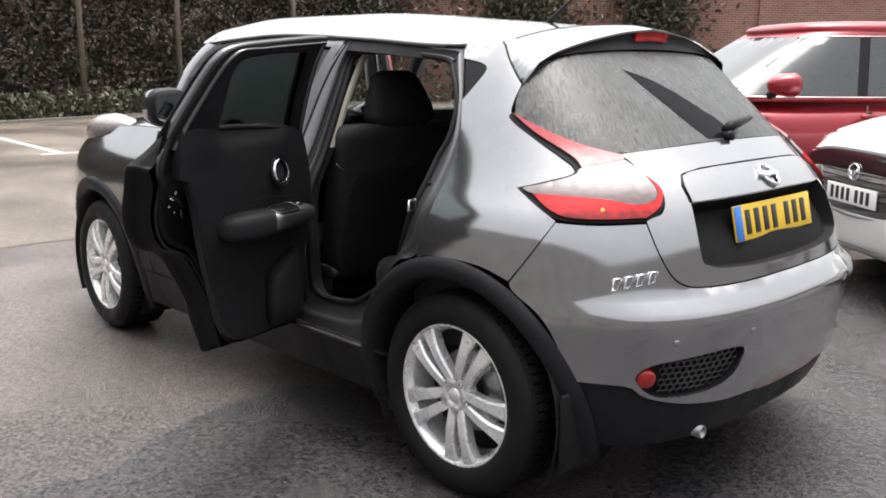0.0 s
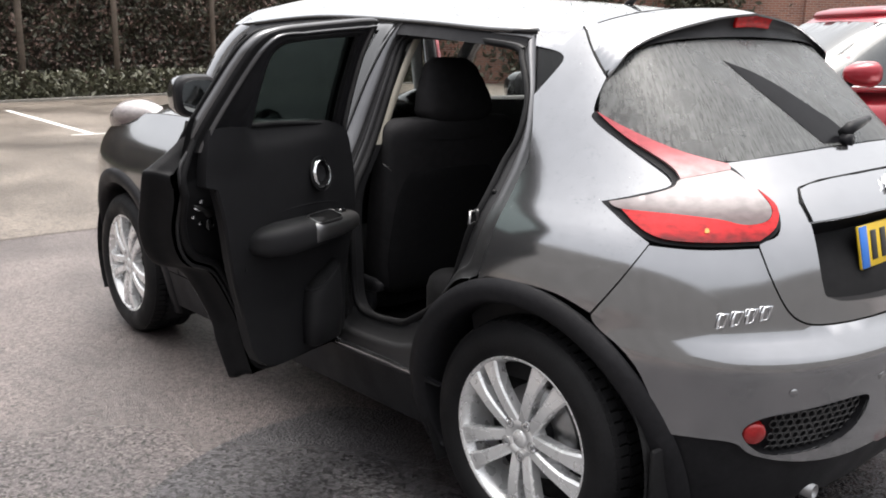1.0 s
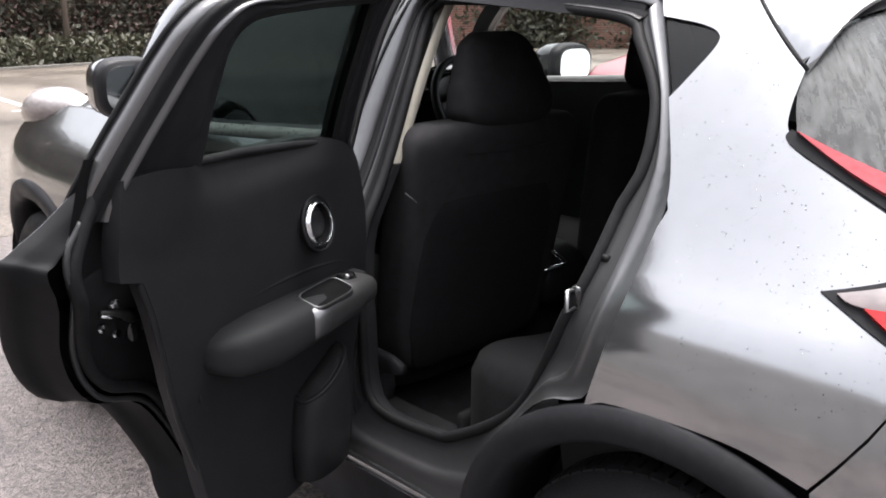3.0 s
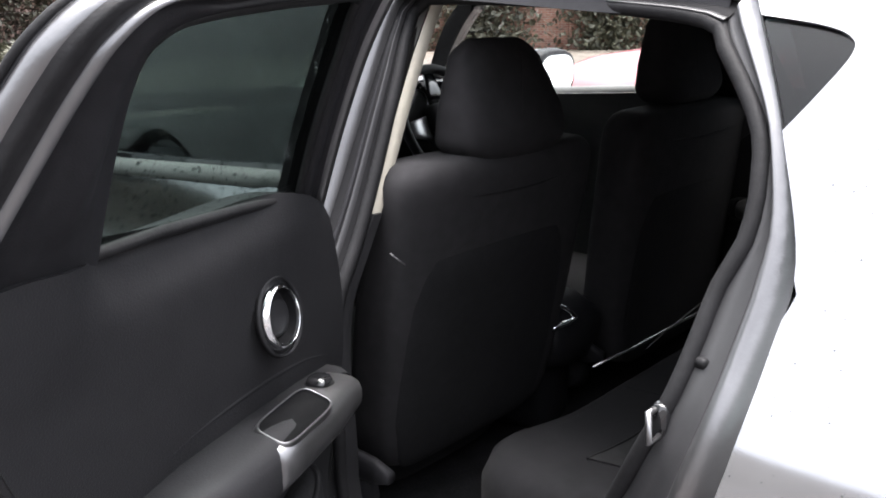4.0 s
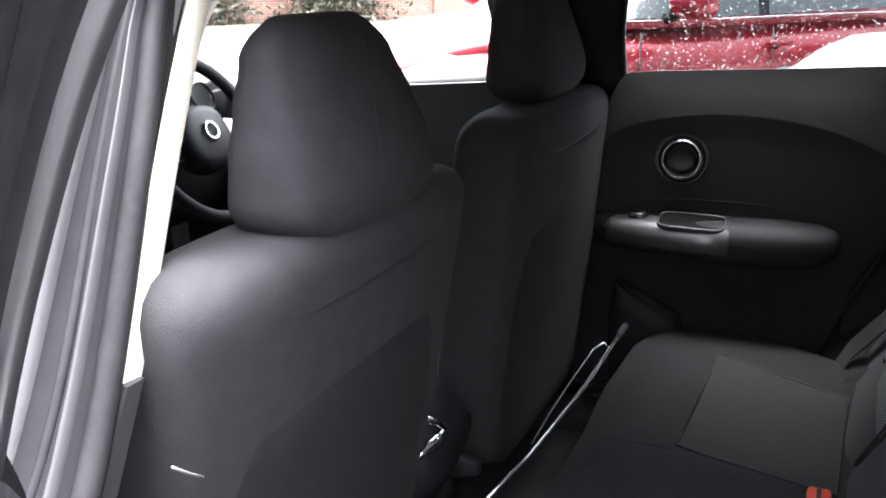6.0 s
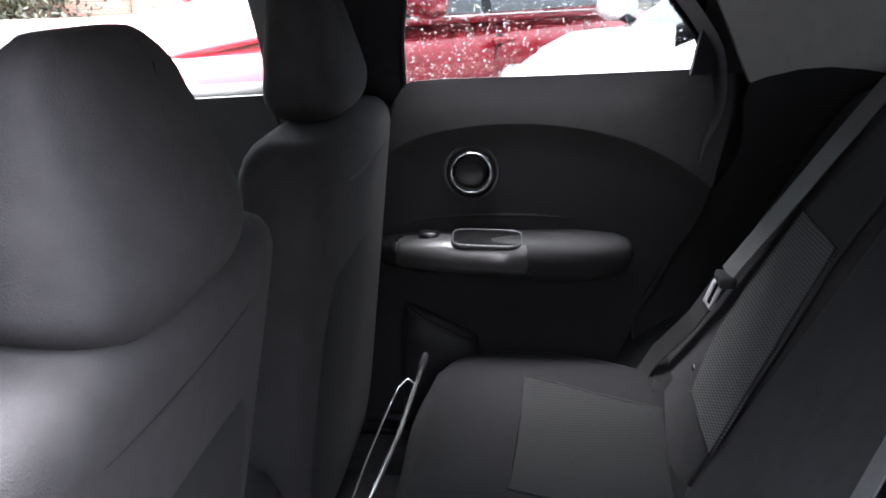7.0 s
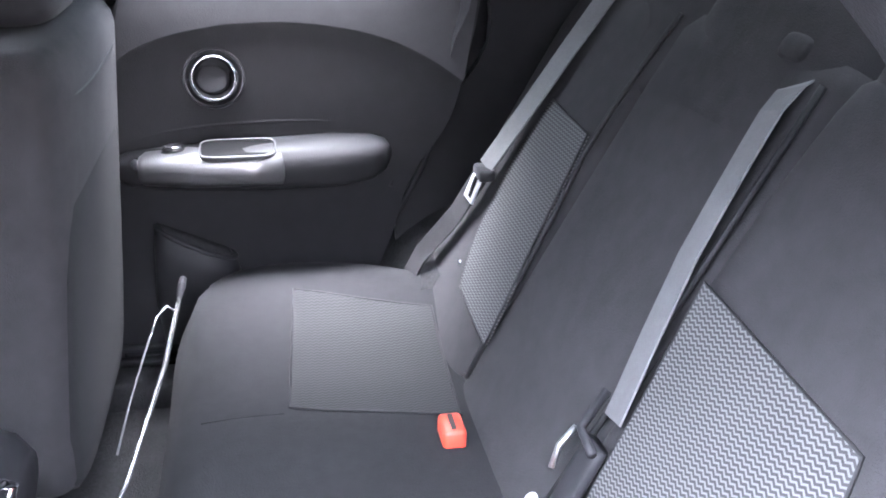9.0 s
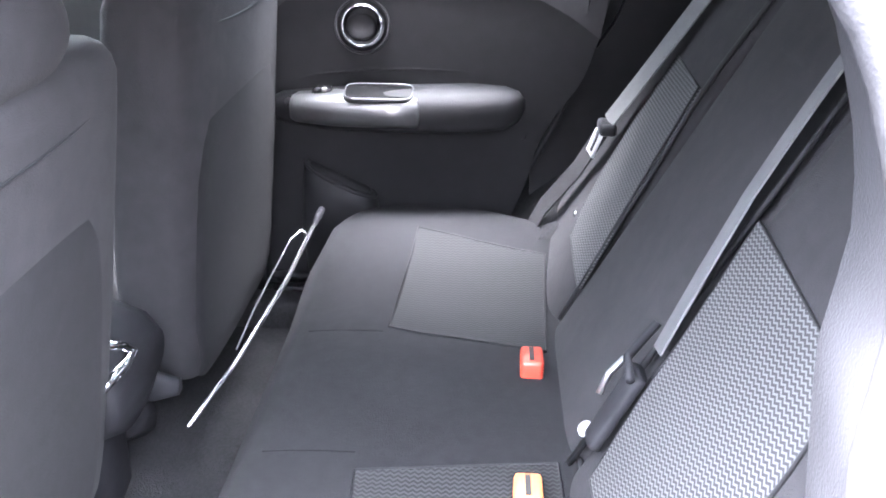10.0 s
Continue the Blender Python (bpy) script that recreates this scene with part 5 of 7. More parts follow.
    ring = part("release_ring", lathe_mesh([(.0362, -.001), (.0364, .0030), (.0368, .0036), (.0374, .0035), (.0400, .0012), (.0426, -.0030), (.0438, -.0070), (.0440, -.009), (.040, -.011), (.0365, -.008)], 48, closed=True), CHROME, d, "chrome ring round the door release")
    tilt = Euler((0, radians(-28 * -sgn), math.pi if sgn < 0 else 0)).to_matrix().to_4x4()
    ring.matrix_basis = Matrix.Translation(ring_c) @ Euler((0, radians(-sgn * 10), 0)).to_matrix().to_4x4() @ Matrix.Diagonal((sgn, 1, 1, 1))
    part("ring_bowl", lathe_mesh([(0, -.02), (.03, -.014), (.037, .0)], 32), SHADE_CUP, ring)
    part("outer_ring", lathe_mesh([(.048, -.006), (.051, .0), (.054, -.008)], 40, closed=True), TRIM, ring)
    part("release_lever", loft_mesh([((x, .004, -.002), (0, r, 0), (0, 0, r * .86), 2.2) for x, r in ((-.018, .031), (-.012, .030), (-.009, .024), (-.010, .012))], 24), TRIM, ring, "black release paddle")
    # bottle pocket low down at the front
    px = at(.70, .684, .135).x
    part("door_pocket", loft_mesh([((px, .665, z), (hx, 0, 0), (0, hy, hy * k), 2.6) for z, hx, hy, k in ((.46, .012, .05, 0), (.475, .036, .08, 0), (.56, .041, .086, .15), (.64, .041, .080, .35), (.676, .037, .074, .5), (.684, .030, .064, .5))], 32), TRIM, d, "black bottle pocket")
    part("pocket_rim", tube_mesh([(px + .038 * math.cos(w), .665 + .072 * math.sin(w), .680 + .036 * math.sin(w)) for w in [2 * math.pi * i / 28 for i in range(28)]], .005, 8, closed=True), TRIM, d, "rolled rim of the pocket")
    # Black disc on the closed pocket stands for its shaded hollow.
    part("pocket_mouth", loft_mesh([((px, .665, z), (.029, 0, 0), (0, .062, .031), 2.6) for z in (.683, .686)], 24), CARPET, d)
    # latch with three bolts on the door's rear edge
    lat = part("latch", tube_mesh([back(.118, .978, -.097), back(.15, .968, -.098), back(.178, .955, -.098), back(.205, .942, -.096)], [.004, .0065, .009, .011], 10), INK, d, "black door latch slot")
    part("latch_lip", tube_mesh([back(.120, .972, -.100), back(.15, .960, -.102), back(.172, .950, -.102)], .0028, 6), CHROME, d)
    part("latch_cover", loft_mesh([(back(.225, .912, -.092), (0, .018, 0), (0, 0, .022), 2.4), (back(.225, .912, -.102), (0, .015, 0), (0, 0, .018), 2.4)], 18), GLOSS_BLACK, d)
    for yy, zz in ((.134, .989), (.137, .946), (.178, .922)):
        b = part("latch_bolt", lathe_mesh([(0, .005), (.006, .0045), (.0078, .001), (.0078, -.004)], 8), CHROME, d, "bright latch bolt", smooth=False)
        b.matrix_basis = Matrix.Translation(back(yy, zz, -.100)) @ Matrix.Diagonal((sgn, 1, 1, 1))
    part("door_handle", loft_mesh([(fn(y, z, .015), (.012, 0, 0), (0, 0, .02), 3) for y, z in ((.24, 1.26), (.20, 1.28), (.17, 1.30))], 14), BLACK_PLASTIC, d, "black hidden door handle")
    return d


HINGE = Vector((-.82, .91, 0))
open_door = rear_door(1)
open_door.matrix_basis = Matrix.Translation(HINGE) @ Euler((0, 0, radians(-68))).to_matrix().to_4x4() @ Matrix.Translation(-HINGE)
rear_door(-1)

# ---- door opening: painted jamb, rubber seal, dark inner flange ----
CUT = crom([(.25, 1.418, 1), (.192, 1.316), (.155, 1.24), (.102, 1.11), (.103, 1.02), (.113, .894), (.14, .775), (.235, .735), (.345, .60), (.375, .50), (.40, .41, 1), (.55, .39), (.93, .385, 1), (.935, .60), (.935, 1.0), (.925, 1.25), (.905, 1.452, 1), (.55, 1.432)], n=5)
SEAL = crom([(.318, 1.374), (.265, 1.335), (.195, 1.251), (.175, 1.19), (.170, 1.15), (.172, 1.115), (.182, 1.085), (.189, 1.06), (.195, 1.0), (.204, .94), (.226, .88), (.285, .75), (.35, .655), (.42, .595), (.50, .545), (.57, .515), (.75, .505), (.80, .56), (.803, .73), (.845, 1.03), (.87, 1.25), (.895, 1.38), (.86, 1.402), (.58, 1.396)], n=5)


def resample(loop, n, centre):
    """n points of a closed outline, at even angles round a centre."""
    out = []
    for k in range(n):
        w = 2 * math.pi * k / n
        d = Vector((math.cos(w), math.sin(w)))
        best = None
        for p, q in zip(loop, loop[1:] + loop[:1]):
            a, e = Vector(p) - Vector(centre), Vector(q) - Vector(p)
            den = d.x * e.y - d.y * e.x
            if abs(den) < 1e-9:
                continue
            r = (a.x * e.y - a.y * e.x) / den
            t = (a.x * d.y - a.y * d.x) / den
            if r > 0 and -1e-6 <= t <= 1 + 1e-6 and (best is None or r > best):
                best = r
        out.append((centre[0] + d.x * best, centre[1] + d.y * best))
    return out


def flush(y, z):
    """How much further out the seal sits along the upper rear edge."""
    u = max(0, min(1, (z - .66) / .36))
    v = max(0, min(1, (.62 - y) / .22))
    return .058 * u * u * (3 - 2 * u) * v * v * (3 - 2 * v)


for fn, sgn in ((side, 1), (side_right, -1)):
    a = resample(CUT, 120, (.55, .95))
    b = resample(SEAL, 120, (.55, .95))
    def on_pillar(p):
        return p[0] > .84 or (p[1] > 1.3 and p[0] > .262)

    def on_sill(p):
        return p[1] < .56 and .38 < p[0] <= .84

    def rear_jamb(p):
        return not on_pillar(p) and not on_sill(p)

    def pillar_foot(p):
        return on_pillar(p) and p[1] < .66

    def pillar_top(p):
        return on_pillar(p) and p[1] >= .66

    def jamb_band(name, tint, steps, keep, label=""):
        bm = bmesh.new()
        rings = [[bm.verts.new(fn(p[0] + (q[0] - p[0]) * t, p[1] + (q[1] - p[1]) * t, off + flush(*q) * t)) for p, q in zip(a, b)] for t, off in steps]
        for r, q in zip(rings, rings[1:]):
            for j in range(120):
                if keep(a[j]):
                    bm.faces.new((r[j], r[(j + 1) % 120], q[(j + 1) % 120], q[j]))
        bmesh.ops.delete(bm, geom=[v for v in bm.verts if not v.link_faces], context="VERTS")
        bmesh.ops.recalc_face_normals(bm, faces=bm.faces)
        part(name, bm, tint, car, label)

    jamb_band("door_jamb", PAINT_IN, ((0.0, -.001), (.03, -.012), (.33, -.0205), (.40, -.023), (.47, -.028), (.50, -.037)), rear_jamb, "grey painted door jamb")
    # Inner half darkened, its turned-away shade put into the paint.
    jamb_band("inner_jamb", HALF_SHADED_PAINT, ((.50, -.037), (.54, -.045), (.74, -.0565), (.90, -.066), (1.0, -.088)), rear_jamb)
    jamb_band("sill_jamb", HALF_SHADED_PAINT, ((0.0, -.001), (.03, -.012), (.33, -.0205), (.40, -.023), (.47, -.028), (.50, -.037), (.54, -.045), (.74, -.0565), (.90, -.066), (1.0, -.088)), on_sill, "dark painted step of the sill")
    # Brighter paint on the foot stands in for its highlight.
    jamb_band("pillar_foot", PAINT, ((.42, -.042), (.50, -.045), (.66, -.052), (.82, -.062), (1.0, -.088)), pillar_foot, "grey painted foot of the door pillar")
    # pillar and roof rail: painted step, then band, bead, flange darkened for shade
    jamb_band("pillar_step", PAINT_IN, ((0.0, -.001), (.03, -.010), (.16, -.014), (.30, -.022), (.38, -.030), (.42, -.042)), on_pillar, "grey painted step of the door pillar")
    jamb_band("pillar_shade_band", SHADED_PAINT, ((.42, -.042), (.46, -.047), (.66, -.050), (.75, -.054)), pillar_top, "door pillar band, shade put into its paint")
    jamb_band("pillar_bead", HALF_SHADED_PAINT, ((.75, -.054), (.76, -.049), (.79, -.047), (.82, -.049), (.835, -.058)), pillar_top, "dark grey painted bead of the door pillar")
    jamb_band("pillar_flange", SHADED_PAINT, ((.835, -.058), (.92, -.070), (1.0, -.088)), pillar_top)
    part("body_seal", tube_mesh([fn(y, z, -.074 + flush(y, z)) for y, z in b], .0115, 10, closed=True), RUBBER, car, "black rubber seal round the door opening")
    bm = bmesh.new()
    rings = []
    for gap, off in ((0, -.084), (.004, -.094), (-.03, -.122)):
        cy, cz = .52, .95
        rings.append([bm.verts.new(fn(y + (cy - y) * gap, z + (cz - z) * gap, off + (flush(y, z) if off > -.1 else 0))) for y, z in b])
    for r, q in zip(rings, rings[1:]):
        for j in range(120):
            bm.faces.new((r[j], r[(j + 1) % 120], q[(j + 1) % 120], q[j]))
    bmesh.ops.recalc_face_normals(bm, faces=bm.faces)
    part("opening_trim", bm, TRIM, car, "black trim round the door opening")
    bm = bmesh.new()
    rows = []
    for i in range(9):
        z = 1.04 + .36 * i / 8
        y = .842 + .022 * i / 8
        rows.append([bm.verts.new(p) for p in (fn(y + .004, z, -.082), fn(y, z, -.09), fn(y - .002, z, -.108), fn(y + .004, z, -.114), fn(y + .03, z, -.112))])
    for a_, b_ in zip(rows, rows[1:]):
        for j in range(4):
            bm.faces.new((a_[j], a_[j + 1], b_[j + 1], b_[j]))
    bmesh.ops.recalc_face_normals(bm, faces=bm.faces)
    part("pillar_lining", bm, CREAM, car, "narrow cream upper pillar lining")
    panel("pillar_lining_lower", crom([(.815, .45, 1), (.96, .45, 1), (.96, 1.05, 1), (.835, 1.045, 1)], n=3), fn, TRIM, car, off=-.085, thick=.02)
    panel("pillar_lining_upper", crom([(.86, 1.045, 1), (.97, 1.05, 1), (.98, 1.42, 1), (.895, 1.41, 1)], n=3), fn, TRIM_GREY, car, off=-.085, thick=.018)
    part("pillar_seal", tube_mesh([fn(y, z, -.052) for y, z in crom([(.835, .62), (.868, .85), (.876, 1.03), (.893, 1.25), (.905, 1.37)], closed=False)], .005, 8), BLACK_PLASTIC, car, "black outer seal on the door pillar")
    panel("pillar_cover", crom([(.915, .40, 1), (.955, .40, 1), (.955, 1.12, 1), (.94, 1.447, 1), (.905, 1.45, 1), (.928, 1.1)], n=3), fn, GLOSS_BLACK, car, "gloss black door pillar", off=-.004, thick=.04)
# striker loop and stop on the painted jamb
part("striker", tube_mesh([side(.205, .90, -.022), side(.205, .90, .003), side(.215, .93, .003), side(.215, .93, -.022)], .0045, 8), PULL, car, "bright door striker")
part("striker_plate", loft_mesh([(side(.21, .915, -.027), (0, .013, 0), (0, 0, .024), 3), (side(.21, .915, -.019), (0, .011, 0), (0, 0, .021), 3)], 20), GLOSS_BLACK, car)
part("door_stop", loft_mesh([(side(.180, .985, -.017), (0, .009, 0), (0, 0, .008), 3), (side(.180, .985, -.010), (0, .006, 0), (0, 0, .005), 3)], 16), RUBBER, car, "small rubber door stop")

# ---- cabin ----
def cabin_panel(name, outline, fmap, material, label="", **kw):
    return panel(name, crom(outline, n=3), fmap, material, car, label, **kw)


cabin_panel("cabin_floor", [(-.72, .30, 1), (.72, .30, 1), (.72, 2.2, 1), (-.72, 2.2, 1)], lambda x, y, o=0.0: Vector((x, y, .37 + o)), CARPET, "black carpet floor", thick=.02, grid=.2)
cabin_panel("boot_floor", [(-.60, -.45, 1), (.60, -.45, 1), (.60, .32, 1), (-.60, .32, 1)], lambda x, y, o=0.0: Vector((x, y, .55 + o)), CARPET, thick=.02, grid=.2)
cabin_panel("headlining", [(-.93, .02, 1), (.93, .02, 1), (.93, 1.95, 1), (-.93, 1.95, 1)], lambda u, y, o=0.0: roof(u, y, -.03 + o) + Vector((0, 0, 0)), TRIM_GREY, "pale grey roof lining", thick=.01, grid=.15)
for sgn in (1, -1):
    def inner(y, z, o=0.0, sgn=sgn):
        return Vector((-sgn * (half_width(z) - .10 + o), y, z))
    cabin_panel("quarter_lining", [(.24, .45, 1), (.27, .73), (.17, .93), (.115, 1.06), (.125, 1.19), (.0, 1.22), (-.16, 1.20, 1), (-.30, 1.0), (-.32, .5, 1)], inner, TRIM, "black lining behind the rear door", thick=.02, grid=.06)
    cabin_panel("upper_quarter_lining", [(.125, 1.19, 1), (.0, 1.22), (-.16, 1.20, 1), (-.08, 1.33), (0, 1.40, 1), (.25, 1.40, 1), (.21, 1.34)], inner, TRIM_GREY, "pale grey upper lining", thick=.02, grid=.06)
# dashboard
part("dashboard", loft_mesh([((x, 1.92, .93), (0, .20, 0), (0, 0, .17), 2.6) for x in (-.70, -.68, -.3, 0, .3, .68, .70)], 32), TRIM, car, "black dashboard")
part("bulkhead", box_mesh(-.72, 2.0, .35, .72, 2.1, 1.0, .01), CARPET, car)
binn = part("instrument_binnacle", loft_mesh([((.37, y, z), (.19, 0, 0), (0, 0, h), 2.6) for y, z, h in ((1.66, 1.09, .07), (1.72, 1.10, .075), (1.84, 1.09, .05))], 28), GLOSS_BLACK, car, "instrument binnacle")
for x in (.30, .45):
    g = part("dial", lathe_mesh([(.042, -.004), (.052, .0), (.054, .006)], 32), CHROME, binn, "round dial")
    g.matrix_basis = Matrix.Translation((x, 1.655, 1.09)) @ Euler((0, 0, -math.pi / 2)).to_matrix().to_4x4()
    part("dial_face", lathe_mesh([(0, .0), (.05, 0)], 24), SATIN, g)
part("air_vent", lathe_mesh([(.03, -.01), (.045, .0), (.05, .01)], 28), SATIN, car, "round air vent").matrix_basis = Matrix.Translation((-.58, 1.71, 1.0)) @ Euler((0, 0, -math.pi / 2)).to_matrix().to_4x4()
wheel_m = Matrix.Translation((.36, 1.575, 1.037)) @ Euler((radians(-26), 0, 0)).to_matrix().to_4x4()
sw = part("steering_wheel", tube_mesh([(.183 * math.cos(2 * math.pi * i / 48), 0, .183 * math.sin(2 * math.pi * i / 48)) for i in range(48)], .015, 10, closed=True), BLACK_PLASTIC, car, "black three-spoke steering wheel with silver inserts")
sw.matrix_basis = wheel_m
part("airbag_cover", loft_mesh([((0, y, 0), (hx, 0, 0), (0, 0, hz), 2.6) for y, hx, hz in ((-.025, .055, .05), (-.015, .075, .068), (.02, .085, .078), (.05, .06, .06))], 28), TRIM, sw)
for ang in (0, 180, 270):
    sp = part("wheel_spoke", loft_mesh([((r, .01, 0), (0, .008, 0), (0, 0, hz), 3) for r, hz in ((.07, .04), (.12, .03), (.172, .022))], 14), SATIN if ang != 270 else GLOSS_BLACK, sw, "silver spoke insert")
    sp.matrix_basis = Euler((0, radians(ang), 0)).to_matrix().to_4x4()
part("wheel_badge", lathe_mesh([(.013, .0), (.019, .004), (.024, .0)], 24, closed=True), CHROME, sw, "chrome badge").matrix_basis = Matrix.Translation((0, -.03, .005)) @ Euler((0, 0, -math.pi / 2)).to_matrix().to_4x4()
part("rear_view_mirror", loft_mesh([((x, 2.0, 1.41), (0, .02, 0), (0, 0, .035), 3) for x in (-.12, -.11, 0, .11, .12)], 16), BLACK_PLASTIC, car)


# ---- seats ----
def front_seat(cx, dy, dz, back_dy, lean, label):
    seat = part("front_seat", loft_mesh(pillow(.42, .64, .27, .26, cx, 1.18 + dy, n=4, round_=.06)), CLOTH_B, car, label)
    by = .935 + dy + back_dy
    top = 1.128 + dz * .5
    part("backrest", loft_mesh(pillow(.50, top, .292, .075, cx + .016, by, lean=lean, n=5.0, round_=.05, steps=24, widths=(.86, .94, .98, 1.0, 1.0, 1.0, .985)), 72), CLOTH, seat, "charcoal cloth backrest")
    shell = loft_mesh(pillow(.50, .98, .245, .03, cx, by - .05, lean=lean, n=4, round_=.05, steps=12, widths=(.9, 1, 1, .9)), 40)
    part("back_pocket", shell, CLOTH_B, seat, "black seat-back pocket")
    pad = loft_mesh(pillow(1.108 + dz, 1.332 + dz, .160, .064, cx + .030, .820 + dy, lean=-.05, n=3.6, round_=.04, steps=26, widths=(.88, 1.0, .98, .88, .76, .62)), 56)
    for v in pad.verts:
        up = max(0, v.co.z - 1.165 - dz)
        v.co.x -= .10 * max(0, v.co.z - 1.19 - dz)
        v.co.y += .33 * up * max(0, min(1, (.85 + dy - v.co.y) / .09))
    hr = part("headrest", pad, CLOTH, seat, "charcoal cloth headrest")
    seam = [(cx + .05 * t, .820 + dy - .0635 - .01 * t + .33 * max(0, .165 * t - .025), 1.14 + dz + .165 * t) for t in [i / 8 for i in range(9)]]
    part("headrest_seam", tube_mesh(seam, .0018, 5), RUBBER, hr)
    for x in (-.06, .06):
        part("headrest_post", tube_mesh([(cx + .02 + x, .835 + dy, 1.05 + dz), (cx + .02 + x, .828 + dy, 1.14 + dz)], .007, 8), CHROME, hr)
    part("backrest_seam", tube_mesh([(cx + .016 + x, by + lean * (top - .075 - .5) - .0752 + .035 * (abs(x) / .29) ** 6, top - .075 + .02 * (abs(x) / .29) ** 2) for x in [-.28 + .56 * i / 14 for i in range(15)]], .0016, 5), RUBBER, seat)
    # recline lever and side cover at the foot of the backrest
    part("side_cover", loft_mesh([((cx - .29, 1.05 + dy, .50), (0, .20, 0), (0, 0, .07), 3), ((cx - .315, 1.05 + dy, .50), (0, .18, 0), (0, 0, .055), 3)], 20), BLACK_PLASTIC, seat)
    part("recline_lever", loft_mesh([((cx - .31, y, .56), (.012, 0, 0), (0, 0, hz), 3) for y, hz in ((.80 + dy, .012), (.84 + dy, .026), (.90 + dy, .028), (.96 + dy, .018))], 16), BLACK_PLASTIC, seat, "black recline lever")
    return seat


near_seat = front_seat(-.375, 0.0, 0.0, 0.0, -.17, "black cloth front passenger seat with a headrest")
front_seat(.385, .02, .045, -.075, -.09, "black cloth driver's seat with a headrest")
part("label_tag", tube_mesh([(-.690, .786, .988), (-.674, .782, .974), (-.660, .781, .963)], .0015, 6), BELT, near_seat, "thin pale tag")
part("stud", lathe_mesh([(0, .003), (.005, .002), (.006, 0)], 10), INK, near_seat).matrix_basis = Matrix.Translation((-.573, .776, 1.103)) @ Euler((0, 0, math.pi / 2)).to_matrix().to_4x4()

# centre console with a chrome-edged hand brake
cons = part("centre_console", loft_mesh(pillow(.37, .66, .10, .30, 0.0, 1.20, n=4, round_=.05)), BLACK_PLASTIC, car, "black centre console")
part("console_end", loft_mesh([((-.01, y, .640), (.095, 0, 0), (0, 0, h), 2.4) for y, h in ((.838, .04), (.85, .075), (.895, .098), (.955, .10))], 24), BLACK_PLASTIC, cons, "rounded console end")
part("chrome_edge", tube_mesh([(-.104, .834, .736), (-.066, .834, .714), (-.038, .833, .690), (-.070, .834, .684), (-.128, .842, .680)], [.005, .007, .0075, .008, .006], 8), CHROME, cons, "chrome edge of the cup holder")

# rear bench
BACK = Matrix.Translation((0, .25, .61)) @ Matrix(((1, 0, 0, 0), (0, .88, -.476, 0), (0, .476, .88, 0), (0, 0, 0, 1)))
CUSHION = crom([(0, .70), (.30, .70), (.46, .697), (.565, .675), (.638, .62), (.668, .53), (.664, .42), (.635, .32), (.59, .235, 1), (.30, .225), (0, .225), (-.30, .225), (-.59, .235, 1), (-.635, .32), (-.664, .42), (-.668, .53), (-.638, .62), (-.565, .675), (-.46, .697), (-.30, .70)], n=5)


def cushion_z(x, y):
    """The cushion's top: higher towards the doors, falling a little at the front."""
    u = max(0, min(1, (abs(x) - .26) / .36))
    return .606 + .045 * u * u * (3 - 2 * u) - .016 * max(0, (y - .56) / .14) ** 2 - .006 * max(0, 1 - ((y - .40) / .13) ** 2) * (1 if .16 < abs(x) < .5 else 0) * min(1, (abs(x) - .16) / .04, (.5 - abs(x)) / .04)


def cushion(x, y, o=0.0):
    if o < -.1:
        return Vector((x, y, .38))
    d = min((Vector((x, y)) - Vector(p)).length for p in CUSHION)
    fall = .055 * (1 - math.sqrt(max(0, 1 - (1 - min(1, d / .055)) ** 2))) if y > .25 else 0
    return Vector((x, y, cushion_z(x, y) - fall + o))


def cushion_top(x, y, o=0.0):
    return Vector((x, y, cushion_z(x, y) + o))


def on_back(x, v, o=0.0):
    return BACK @ Vector((x, o, v))


# Cushion darker than its backrests: the weaker light there put into the cloth.
bench = part("rear_bench", panel_mesh(CUSHION, cushion, thick=.2, grid=.022), CLOTH_B, car, "charcoal cloth rear bench seat with woven panels")
